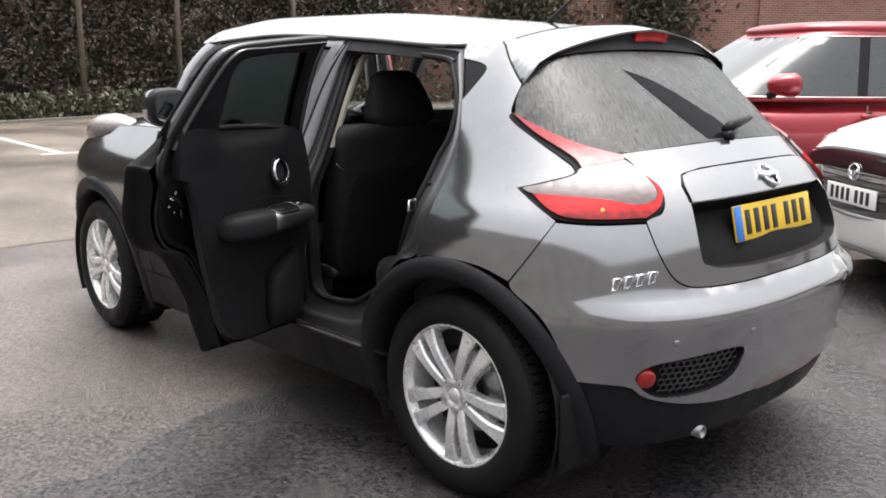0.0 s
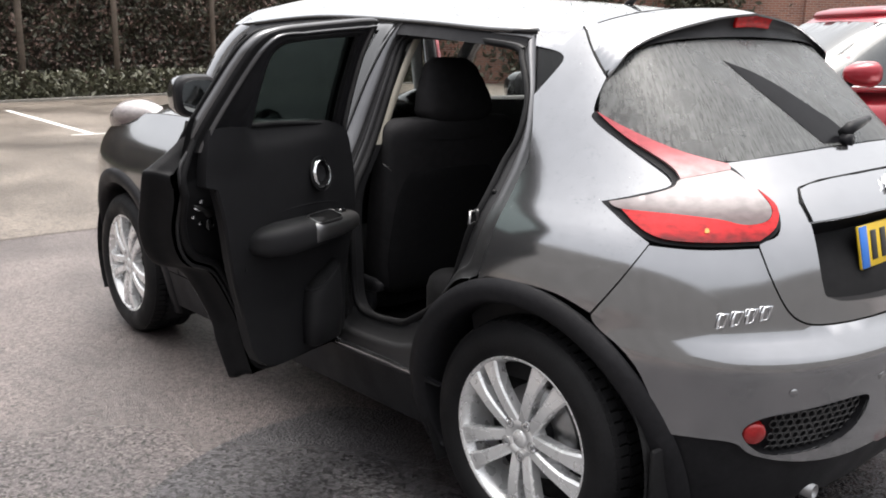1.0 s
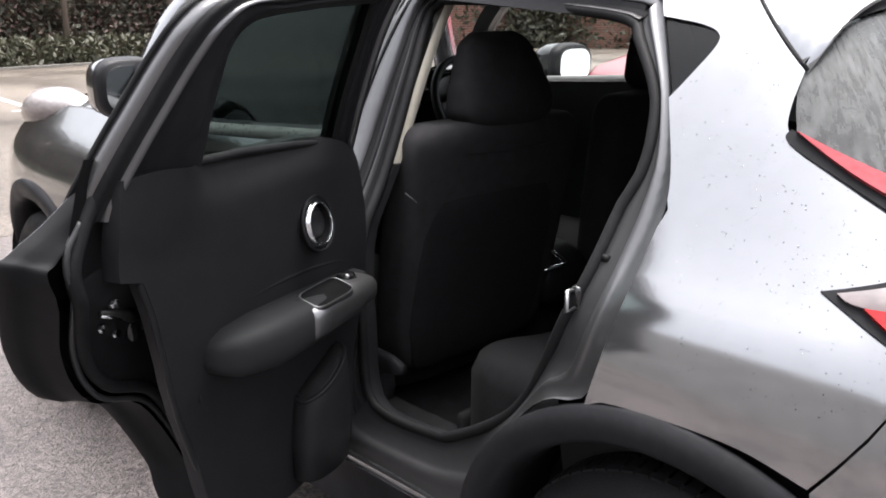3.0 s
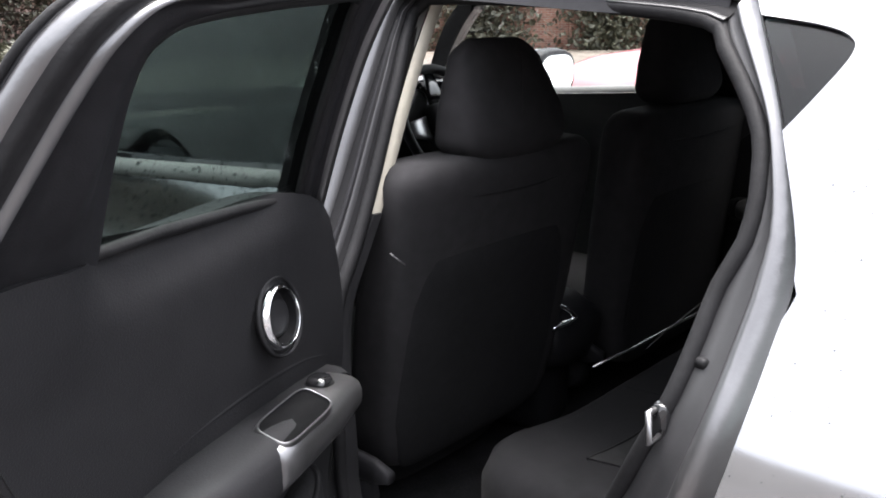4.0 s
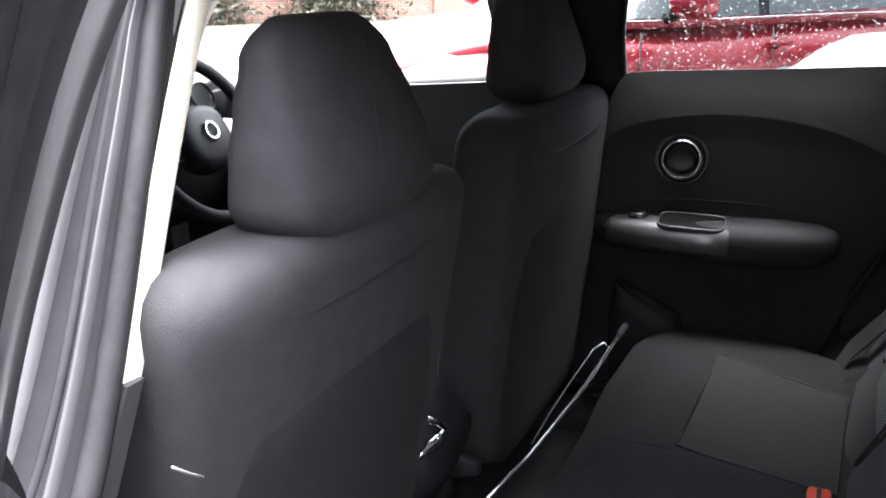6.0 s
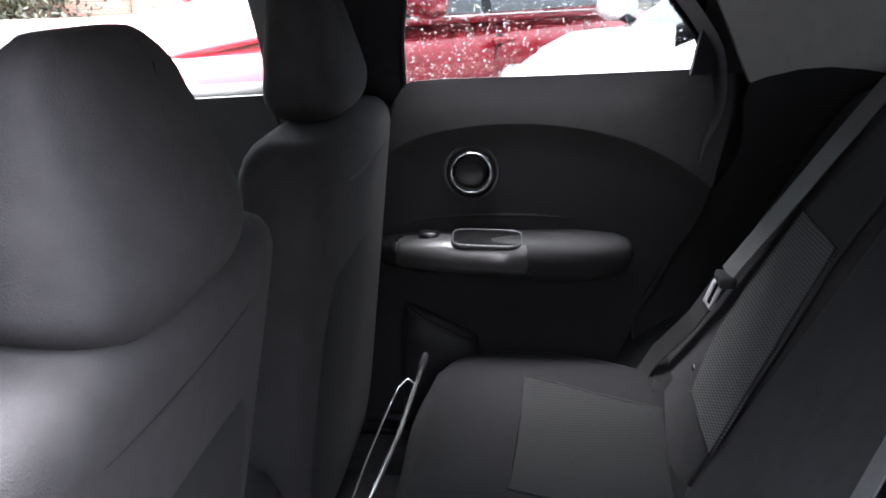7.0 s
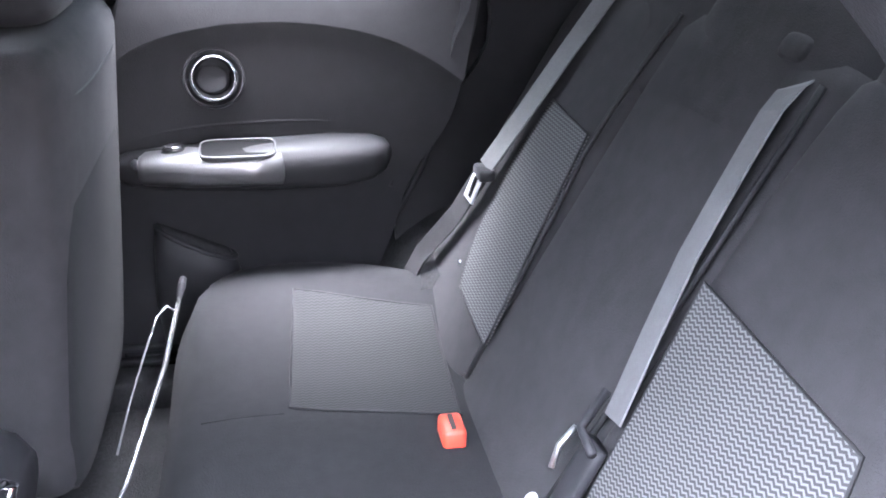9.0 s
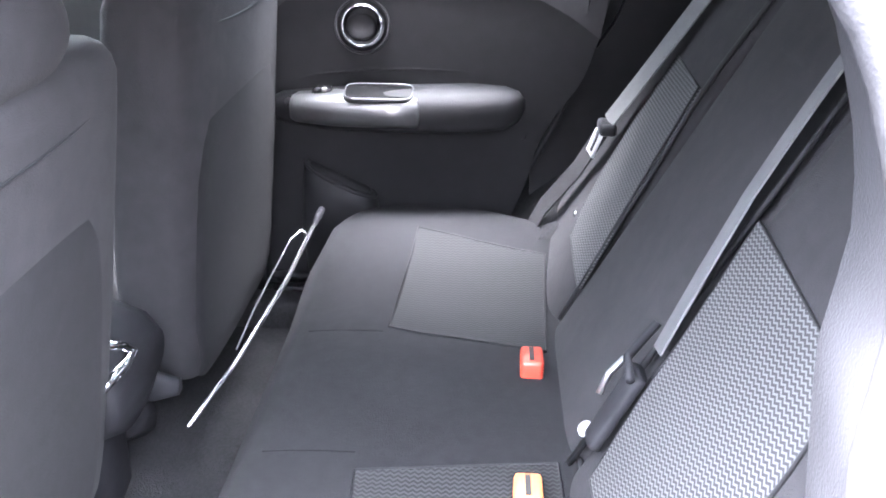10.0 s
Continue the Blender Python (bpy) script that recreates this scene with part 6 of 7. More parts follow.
for sgn in (-1, 1):
    pts = [(.20, .512, 1), (.525, .490, 1), (.445, .250, 1), (.135, .262, 1)] if sgn > 0 else [(-.168, .515, 1), (-.52, .490, 1), (-.445, .250, 1), (-.14, .262, 1)]
    panel("seat_panel", crom(pts, n=4), cushion_top, WEAVE_H_DIMMED, bench, "woven panel with fine pale waves", off=.002, thick=.004)
    part("panel_seam", tube_mesh([cushion_top(x, y, .002) for x, y in crom(pts, n=4)], .002, 5, closed=True), RUBBER, bench)
    sec = loft_mesh(pillow(-.06, .665, .21 if sgn > 0 else .258, .065, .442 if sgn > 0 else -.395, -.062, n=5.0, round_=.045, steps=16, widths=(1, 1, 1, .99, .93)), 56)
    bmesh.ops.transform(sec, matrix=BACK, verts=sec.verts)
    bk = part("backrest", sec, CLOTH, bench, "charcoal cloth backrest")
    if sgn > 0:
        pts = [(.200, .084, 1), (.30, .086), (.395, .092, 1), (.445, .17), (.470, .282), (.466, .37), (.457, .437, 1), (.272, .429, 1), (.243, .28)]
    else:
        pts = [(-.225, .045, 1), (-.47, .05, 1), (-.485, .18), (-.478, .29), (-.455, .371, 1), (-.165, .387, 1), (-.190, .24), (-.205, .13)]
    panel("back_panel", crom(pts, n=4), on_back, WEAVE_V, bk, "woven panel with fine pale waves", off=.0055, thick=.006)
    part("panel_seam", tube_mesh([on_back(x, v, .004) for x, v in crom(pts, n=4)], .0022, 5, closed=True), RUBBER, bk)
    hd = loft_mesh(pillow(.50, .785, .20, .060, .375 if sgn > 0 else -.37, -.060, n=4.0, round_=.055, steps=18, widths=(.80, .92, 1.0, 1.02, .98, .80)), 52)
    bmesh.ops.transform(hd, matrix=BACK, verts=hd.verts)
    part("headrest", hd, CLOTH, bench, "low charcoal cloth headrest")
part("seat_release", tube_mesh([on_back(.63, .64, -.05), on_back(.635, .69, -.05), on_back(.62, .735, -.05)], [.014, .018, .010], 10), BLACK_PLASTIC, bench, "black seat release knob")
mid = loft_mesh(pillow(-.06, .66, .192, .062, .048, -.066, n=6, round_=.035, steps=14), 44)
bmesh.ops.transform(mid, matrix=BACK, verts=mid.verts)
part("middle_backrest", mid, CLOTH, bench, "charcoal cloth middle backrest")
mh = loft_mesh(pillow(.50, .748, .160, .058, .035, -.061, n=4.5, round_=.045, steps=16, widths=(.9, 1, 1.03, 1.02, .92)), 48)
bmesh.ops.transform(mh, matrix=BACK, verts=mh.verts)
part("headrest", mh, CLOTH, bench, "low charcoal cloth headrest")
for run in ([(.205, .02), (.222, .15), (.236, .28), (.258, .40), (.256, .47), (.243, .56), (.225, .64)], [(-.142, .0), (-.142, .2), (-.14, .4), (-.138, .62)]):
    part("backrest_groove", tube_mesh([on_back(x, v, -.001) for x, v in run], .0042, 6), RUBBER, bench, "dark groove between the backrests")
part("cushion_seam", tube_mesh([cushion_top(x, .232, .002) for x in (-.58, -.3, 0, .3, .58)], .0045, 6), RUBBER, bench)
for x in (-.15, .165):
    part("cushion_seam", tube_mesh([cushion_top(x + .02 * (y > .5), y, .0) for y in (.52, .56, .60, .64)], .0016, 5), CLOTH_B, bench)


def strap(name, path, width, material, parent, label="", across=None):
    """A flat webbing strap along a path; across gives the way of its width."""
    bm = bmesh.new()
    pts = [Vector(p) for p in path]
    rows = []
    for i, p in enumerate(pts):
        t = (pts[min(i + 1, len(pts) - 1)] - pts[max(i - 1, 0)]).normalized()
        a = Vector(across)
        a = (a - t * a.dot(t)).normalized()
        n = t.cross(a) * .0012
        a = a * width / 2
        rows.append([bm.verts.new(q) for q in (p - a - n, p + a - n, p + a + n, p - a + n)])
    for r, q in zip(rows, rows[1:]):
        for j in range(4):
            bm.faces.new((r[j], r[(j + 1) % 4], q[(j + 1) % 4], q[j]))
    bm.faces.new(rows[0])
    bm.faces.new(rows[-1])
    bmesh.ops.recalc_face_normals(bm, faces=bm.faces)
    return part(name, bm, material, parent, label, smooth=False)


mb = strap("middle_belt", [on_back(x, v, o) for x, v, o in ((-.176, .205, .012), (-.166, .245, .013), (-.150, .305, .014), (-.126, .398, .014), (-.115, .472, .013), (-.106, .529, .011), (-.098, .575, .008), (-.092, .605, -.001), (-.083, .622, -.016))], .050, BELT, bench, "grey middle seat belt", across=(1, -.1, -.22))
part("belt_guide", loft_mesh([(on_back(-.052, .648, o), (rx, 0, 0), (0, -rz * .476, rz * .88), 3.2) for o, rx, rz in ((-.02, .026, .017), (-.001, .025, .016), (.002, .021, .012), (.003, .010, .005))], 22), CLOTH, bench, "dark belt guide on the backrest")
part("belt_buckle", loft_mesh([(on_back(-.185 - .10 * (.18 - v), v, .018), (.020, 0, 0), (0, .008, .003), 3.5) for v in (.075, .08, .12, .165, .175)], 18), BLACK_PLASTIC, mb, "black belt fitting")
part("belt_fitting_clip", tube_mesh([on_back(-.148, .225, .02), on_back(-.160, .175, .03), on_back(-.205, .170, .03)], .006, 6), BLACK_PLASTIC, mb)
part("fitting_edge", tube_mesh([on_back(-.140, .165, .022), on_back(-.138, .135, .026), on_back(-.15, .11, .026)], .004, 6), SATIN, mb)
part("anchor_bolt", lathe_mesh([(0, .006), (.008, .006), (.011, .002), (.012, -.004)], 18), WHITE_METAL, bench, "bright anchor bolt").matrix_basis = Matrix.Translation((-.108, .226, .640)) @ Euler((0, radians(-60), radians(90))).to_matrix().to_4x4()
sbelt = strap("side_belt", [(.42, -.105, 1.285), (.44, -.05, 1.20), (.463, .025, 1.075), (.482, .09, .965), (.493, .148, .872)], .046, BELT, car, "grey rear seat belt hanging by the backrest", across=(.85, .25, 0))
part("belt_lower", strap("belt_loop", [(.497, .152, .862), (.525, .195, .77), (.565, .25, .68), (.58, .28, .61)], .046, CLOTH_B, sbelt, across=(.85, .25, 0)).data and box_mesh(.466, .135, .850, .521, .165, .872, .006), BLACK_PLASTIC, sbelt, "black belt stop")
part("belt_tongue", tube_mesh([(.481, .158, .858), (.504, .165, .854), (.510, .178, .814), (.487, .173, .808)], .0042, 6, closed=True), WHITE_METAL, sbelt, "bright metal belt tongue")
part("trim_screw", lathe_mesh([(0, .004), (.006, .003), (.007, 0)], 10), CHROME, bench).matrix_basis = Matrix.Translation((.444, .20, .713)) @ Euler((0, 0, math.pi / 2)).to_matrix().to_4x4()


def buckle(x, y, z, material, label):
    b = part("buckle", box_mesh(x - .026, y - .017, z - .02, x + .026, y + .017, z + .016, .006), BLACK_PLASTIC if material is None else material, bench, label)
    part("buckle_slot", box_mesh(x - .018, y - .003, z + .0155, x + .018, y + .004, z + .0175, .0), INK, b)
    part("buckle_body", box_mesh(x - .024, y - .015, z - .05, x + .024, y + .015, z - .019, .004), BLACK_PLASTIC, b)
    return b


buckle(.085, .287, .616, ORANGE, "red seat belt buckle")
buckle(-.215, .302, .616, ORANGE_B, "orange seat belt buckle")

# thin rod lying against the front edge of the bench
rod = part("metal_rod", tube_mesh([(-.085, .752, .602), (.045, .724, .618), (.29, .696, .640), (.47, .688, .654), (.51, .686, .657)], [.003, .0038, .0042, .004, .0035], 8), ROD_METAL, None)
tagged(rod, "thin bright metal rod leaning on the bench front", "rod")
part("rod_cap", tube_mesh([(.50, .6865, .656), (.535, .685, .659), (.565, .684, .661)], [.005, .0075, .0065], 10), BLACK_PLASTIC, rod, "grey end cap")
part("rod_hook", tube_mesh([(.455, .690, .652), (.465, .705, .658), (.44, .720, .650), (.40, .728, .636)], .0022, 6), ROD_METAL, rod, "thin wire hook")
part("rod_cord", tube_mesh([(.40, .728, .636), (.34, .738, .618), (.26, .750, .594), (.18, .760, .566)], .0018, 6), BELT, rod, "thin grey cord")
part("seat_base_cover", box_mesh(-.62, .66, .37, .62, .69, .47, .012), CARPET, bench)


# ---- the car park ----
def sheet(name, pts, z, material, label, category="", kind="structure", thick=0.0):
    bm = bmesh.new()
    vs = [bm.verts.new((x, y, z)) for x, y in pts]
    f = bm.faces.new(vs)
    if f.normal.z < 0:
        f.normal_flip()
    if thick:
        r = bmesh.ops.extrude_face_region(bm, geom=[f])
        bmesh.ops.translate(bm, verts=[v for v in r["geom"] if isinstance(v, bmesh.types.BMVert)], vec=(0, 0, -thick))
        bmesh.ops.recalc_face_normals(bm, faces=bm.faces)
    return tagged(part(name, bm, material, None, smooth=False), label, category, kind=kind)


sheet("ground", [(-900, -900), (900, -900), (900, 900), (-900, 900)], 0.0, ASPHALT, "wet dark asphalt of a car park", "ground")
sheet("pavement", [(-60, 4.93), (60, 4.93), (60, 60), (-60, 60)], 0.004, CONCRETE, "paler wet concrete part of the car park", "pavement")

edge = crom([(-2.2, .78), (-1.82, .95), (-1.6, .90), (-1.33, 1.05), (-1.06, 1.14), (-.85, 1.15), (-.64, 1.13), (-.5, .96), (-.2, .62), (2, .4), (6, -1), (6, -8), (-3, -8), (-3.2, -3), (-2.8, -.3)], n=8)
sheet("road", edge, .003, ASPHALT_DARK, "darker wet asphalt patch with coarse grain", "ground")


def stripe(a, b, width, z=0.008):
    a, b = Vector((*a, 0)), Vector((*b, 0))
    d = (b - a).normalized()
    n = Vector((-d.y, d.x, 0)) * width / 2
    return sheet("bay_line", [(a + n)[:2], (b + n)[:2], (b - n)[:2], (a - n)[:2]], z, LINE_WHITE, "worn white parking bay line", "line")


for k in range(7):
    x = -12.6 + k * 2.5
    stripe((x + 2.5, 11.3), (x + 2.8, 16.0), .10)
stripe((2.1, 11.25), (2.75, 11.25), .09)
for k in range(3):
    stripe((4.5 + k * 2.6, 9.0 + k), (7.5 + k * 2.6, 6.6 + k), .10)


def hedge_line(x):
    return 20.3 + .22 * (x - 5)


def leaf_mass(name, place, size, count, material, label, category, seed, leaf=.11, parent=None):
    """Foliage as many small bent leaves scattered in clumps; place(rng) gives a spot."""
    rng = random.Random(seed)
    verts, faces = [], []
    for _ in range(count):
        c = place(rng)
        a = Vector((rng.gauss(0, 1), rng.gauss(0, 1), rng.gauss(0, 1))).normalized()
        b = a.orthogonal().normalized()
        b = (b * math.cos(1) + a.cross(b) * math.sin(rng.random() * 6)).normalized()
        s = leaf * rng.uniform(.6, 1.5)
        i = len(verts)
        verts += [c - a * s, c + b * s * .45, c + a * s, c - b * s * .45 + a.cross(b) * s * .25]
        faces += [(i, i + 1, i + 2), (i, i + 2, i + 3)]
    me = bpy.data.meshes.new(name)
    me.from_pydata(verts, [], faces)
    me.materials.append(material)
    ob = new(name, me)
    if parent is not None:
        ob.parent = parent
    return tagged(ob, label, category, kind="stuff")


def hedge_spot(x0, x1, h):
    def spot(rng):
        x = rng.uniform(x0, x1)
        z = rng.random() ** .8 * h
        deep = .9 + .5 * noise.noise((x * .5, z * .6, 3.1)) + .3 * noise.noise((x * 1.9, z * 2.1, 7.7))
        return Vector((x, hedge_line(x) - deep * rng.random() ** .35 * (1 - .2 * z / h), z + .25 * noise.noise((x * .8, 1, 1))))
    return spot


leaf_mass("hedge", hedge_spot(-16, 17, 5.2), .1, 70000, LEAF, "tall dark evergreen hedge behind a wire fence", "hedge", 3, leaf=.07)
leaf_mass("undergrowth", hedge_spot(-16, 17, 4.6), .1, 52000, LEAF_B, "brown twiggy undergrowth in the hedge", "bush", 4, leaf=.055)
bm = bmesh.new()
for i in range(34):
    x = -16 + i
    box_mesh(x, hedge_line(x) + .05, 0, x + 1.02, hedge_line(x) + .5, 5.4, 0, bm=bm)
tagged(part("hedge_core", bm, TWIG, None, smooth=False), "dense dark twigs within the hedge", "hedge", kind="structure")


def grass_spot(rng):
    x = rng.uniform(-16, 17)
    return Vector((x, hedge_line(x) - 1.1 - rng.random() * .7, rng.random() ** 1.5 * .6))


leaf_mass("verge", grass_spot, .1, 16000, LEAF_LOW, "low ivy and grass along the foot of the hedge", "grass", 9, leaf=.07)
bm = bmesh.new()
for i in range(33):
    x = -16 + i
    a, b = hedge_line(x) - 1.95, hedge_line(x + 1) - 1.95
    vs = [bm.verts.new(v) for v in ((x, a, 0), (x + .99, b, 0), (x + .99, b, .05), (x, a, .05), (x, a + .14, .05), (x + .99, b + .14, .05))]
    bm.faces.new((vs[0], vs[1], vs[2], vs[3]))
    bm.faces.new((vs[3], vs[2], vs[5], vs[4]))
tagged(part("kerb", bm, STONE, None, smooth=False), "grey kerb stones below the hedge", "kerb", kind="structure")


# fence: posts and wires
fence = tagged(empty("wire_fence"), "wire mesh fence on weathered posts before the hedge", "fence")
for x in (-9.4, -5.0, -.6, 3.9, 6.15, 8.95, 13.2):
    yy = hedge_line(x) - 1.35
    p = part("post", tube_mesh([(x, yy, 0), (x, yy, 2.6), (x + .02, yy, 4.2)], [.075, .07, .06], 8), POST, fence)
bm = bmesh.new()
for k in range(3):
    z = .5 + k * .75
    tube_mesh([(x, hedge_line(x) - 1.36, z) for x in (-10, -5, 0, 5, 10, 14)], .003, 5, bm=bm)
tagged(part("mesh_wire", bm, WIRE, fence), kind="stuff")

# brick boundary wall with piers, beyond the parked cars
wall_m = Matrix.Translation((16.0, 22.7, 0)) @ Euler((0, 0, radians(-42))).to_matrix().to_4x4()
bw = part("wall_east", box_mesh(0, 0, 0, 44, .35, 3.6, 0), BRICK, None, smooth=False)
bw.matrix_basis = wall_m
tagged(bw, "red brick boundary wall with piers", "wall", kind="structure")
pier = part("pier", box_mesh(-.25, -.12, 0, .25, .0, 3.75, .01), BRICK, bw, smooth=False)
for k in range(1, 9):
    q = new("pier", pier.data)
    q.parent = bw
    q.matrix_basis = Matrix.Translation((4.9 * k, 0, 0))
part("coping", box_mesh(-.05, -.06, 3.6, 44.05, .41, 3.68, .01), STONE, bw, smooth=False)


def ivy_spot(u0, u1, h):
    def spot(rng):
        u = rng.gauss((u0 + u1) / 2, (u1 - u0) / 3.2)
        z = rng.random() * h
        return wall_m @ Vector((u, -.1 - rng.random() * .6 * (1.2 - z / h), z))
    return spot


for k, (u0, u1, h) in enumerate(((-1, 3.5, 4.6), (5.0, 8.0, 3.6), (9.5, 12.2, 3.9), (21, 24, 3.6))):
    leaf_mass("ivy_bush", ivy_spot(u0, u1, h), .1, 3200, LEAF, "dark ivy climbing the brick wall", "bush", 20 + k)

# plain unseen buildings behind the camera, added to close the yard and shape light
for k, (x0, y0, x1, y1, h) in enumerate(((-22, -24, -10.5, 9, 5.8), (-26, -34, 34, -24, 8.0), (36, -30, 46, -4, 5.0))):
    w = part(("unseen_wall_west", "unseen_wall_south", "unseen_wall_far")[k], box_mesh(x0, y0, 0, x1, y1, h, 0), RENDER_WALL, None, smooth=False)
    tagged(w, "plain unseen building added to shape light and reflections", "wall", kind="structure")


# ---- the cars parked alongside ----
DARK_GLASS = mat("dark_car_glass", (0.03, 0.035, 0.037), 0.06, coat=0.6, spec=0.7, var=(0.3, 0.2))


def parked_car(name, label, paint, place, length, width, height, belt, bonnet, nose, tall, mouth=(.44, .13)):
    """A whole car: body, bonnet, cabin with pillars, windows, mirrors, wheels; +y is ahead."""
    root = empty(name, None, place)
    tagged(root, label, "car")
    hw, hl = width / 2, length / 2
    ys = [-hl, -hl + .05, -hl + .25, -1.35, -.5, .3, .9, 1.25, hl - .45, hl - .2, hl - .06, hl]
    tops = [belt - .18, belt - .06, belt, belt + .02, belt, belt - .02, belt - .03, bonnet + .01, bonnet - .02, nose, nose - .1, nose - .2]
    wid = [hw * .80, hw * .9, hw * .97, hw, hw, hw, hw, hw, hw * .96, hw * .88, hw * .78, hw * .66]
    low = [.36, .30, .24, .2, .2, .2, .2, .2, .2, .22, .26, .34]
    part("body", loft_mesh([((0, y, (t + b) / 2), (w, 0, 0), (0, 0, (t - b) / 2), 5.0) for y, t, w, b in zip(ys, tops, wid, low)], 48), paint, root, "wet painted body")
    part("bonnet", loft_mesh([((0, y, z), (w, 0, 0), (0, 0, h), 3.0) for y, z, w, h in ((.85, belt - .02, hw * .8, .03), (1.0, belt - .01, hw * .86, .05), (1.4, bonnet, hw * .86, .05), (hl - .5, bonnet - .05, hw * .82, .05), (hl - .22, nose - .02, hw * .7, .05), (hl - .12, nose - .06, hw * .5, .02))], 36), paint, root)
    # cabin: glass body, painted roof, pillars
    y0, y1 = (-hl + .22, 1.12) if tall else (-hl + .55, 1.15)
    r0, r1 = (-hl + .55, .22) if tall else (-hl + 1.15, .15)
    lv = []
    for t in [q / 10 for q in range(11)]:
        z = belt - .03 + (height - .07 - belt + .03) * t
        a, b = y0 + (r0 - y0) * t ** 1.15, y1 + (r1 - y1) * t ** .95
        lv.append(((0, (a + b) / 2, z), (hw * (.93 - .20 * t), 0, 0), (0, (b - a) / 2, 0), 5.0))
    part("cabin_shell", loft_mesh(lv, 72), paint, root, "painted pillars and window frames")

    def level(z):
        t = max(0.0, min(1.0, (z - belt + .03) / (height - .07 - belt + .03)))
        a, b = y0 + (r0 - y0) * t ** 1.15, y1 + (r1 - y1) * t ** .95
        return t, (a + b) / 2, (b - a) / 2, hw * (.93 - .20 * t)

    def flank(sx):
        def at_side(y, z, off=0.0):
            t, yc, b, a = level(z)
            return Vector((sx * (a * max(.05, 1 - min(1, abs((y - yc) / b)) ** 5) ** .2 + off), y, z))
        return at_side

    def front_pane(x, z, off=0.0):
        t, yc, b, a = level(z)
        return Vector((x, yc + b * max(.05, 1 - min(1, abs(x / a)) ** 5) ** .2 + off, z))

    def back_pane(x, z, off=0.0):
        t, yc, b, a = level(z)
        return Vector((x, yc - b * max(.05, 1 - min(1, abs(x / a)) ** 5) ** .2 - off, z))

    zl, zh = belt + .02, height - .135
    al, ah = level(zl)[3] * .86, level(zh)[3] * .84
    panel("windscreen", crom([(-al, zl, 1), (0, zl - .01), (al, zl, 1), (ah, zh, 1), (0, zh + .012), (-ah, zh, 1)], n=6), front_pane, DARK_GLASS, root, "wet windscreen reflecting the sky", off=.010, thick=.012, grid=.08)
    panel("rear_window", crom([(-al, zl + .06, 1), (al, zl + .06, 1), (ah, zh, 1), (-ah, zh, 1)], n=4), back_pane, DARK_GLASS, root, off=.010, thick=.012, grid=.1)
    for sx in (-1, 1):
        fl, fh = level(zl), level(zh)
        f0, f1 = fl[1] + fl[2] - .20, fh[1] + fh[2] - .10
        b0, b1 = fl[1] - fl[2] + .42, fh[1] - fh[2] + .34
        panel("front_side_window", crom([(f0, zl, 1), ((f0 + f1) / 2 + .02, (zl + zh) / 2 + .01), (f1, zh, 1), (-.155, zh, 1), (-.085, zl, 1)], n=4), flank(sx), DARK_GLASS, root, off=.010, thick=.012, grid=.08)
        panel("rear_side_window", crom([(-.165, zl, 1), (-.235, zh, 1), (b1, zh, 1), (b0, zl + .02, 1)], n=4), flank(sx), DARK_GLASS, root, off=.010, thick=.012, grid=.08)
        panel("door_pillar", crom([(-.09, zl, 1), (-.16, zh, 1), (-.23, zh, 1), (-.16, zl, 1)], n=3), flank(sx), BLACK_PLASTIC, root, off=.008, thick=.012, grid=.08)
    part("roof", loft_mesh([((0, (r0 + r1) / 2, height - .10 + h), (hw * .735 * f, 0, 0), (0, (r1 - r0) / 2 * f + .03, 0), 4.5) for h, f in ((0, 1.0), (.03, 1.015), (.06, .99), (.085, .9), (.10, .6))], 56), paint, root)
    for sx in (-1, 1):
        run = [(b0 + .1 + (f0 - .02 - b0 - .1) * i / 12, zl - .012) for i in range(13)] + [(f0 + .012 + (f1 - f0) * i / 8 + .02 * math.sin(math.pi * i / 8), zl + (zh - zl) * i / 8) for i in range(1, 9)] + [(f1 + (b1 - f1) * i / 12, zh + .01) for i in range(1, 13)]
        part("window_trim", tube_mesh([flank(sx)(y, z, .008) for y, z in run], .0045, 6), CHROME, root, "thin chrome window trim")
        mir = part("door_mirror", loft_mesh([((sx * (hw + .11), y, belt + .10), (a, 0, 0), (0, 0, b), 2.8) for y, a, b in ((.50, .10, .065), (.53, .125, .085), (.60, .12, .08), (.68, .07, .05), (.71, .02, .02))], 24), paint, root, "painted door mirror")
        part("mirror_foot", tube_mesh([(sx * (hw - .04), .62, belt + .02), (sx * (hw + .04), .6, belt + .05)], .03, 8), BLACK_PLASTIC, root)
        for y in (.02, -1.0):
            part("door_handle", loft_mesh([((sx * (hw + .012), y - .28 + d, belt - .13), (.016, 0, 0), (0, 0, h), 3) for d, h in ((0, .008), (.02, .018), (.16, .018), (.18, .008))], 14), paint, root)
            part("handle_bowl", loft_mesh([((sx * (hw - .006), y - .22 + d, belt - .13), (.008, 0, 0), (0, 0, h), 2.2) for d, h in ((0, .01), (.04, .04), (.08, .01))], 14), BLACK_PLASTIC, root)
        for y in (.80, -.14, -1.0):
            part("door_gap", tube_mesh([(sx * (hw + .001), y - .04, .32), (sx * (hw + .0015), y, .6), (sx * (hw * .985), y, belt - .05)], .005, 5), INK, root)
        part("sill_cladding", box_mesh(sx * (hw - .06), -1.2, .2, sx * (hw + .012), 1.15, .34, .02), BLACK_PLASTIC, root)
        part("headlamp", loft_mesh([((sx * x, y, z), (.10, 0, 0), (0, 0, h), 2.6) for x, y, z, h in ((hw * .62, hl - .13, nose - .13, .02), (hw * .74, hl - .20, nose - .10, .06), (hw * .84, hl - .34, nose - .07, .055), (hw * .88, hl - .48, nose - .05, .02))], 20), HEADLAMP, root, "clear headlamp")
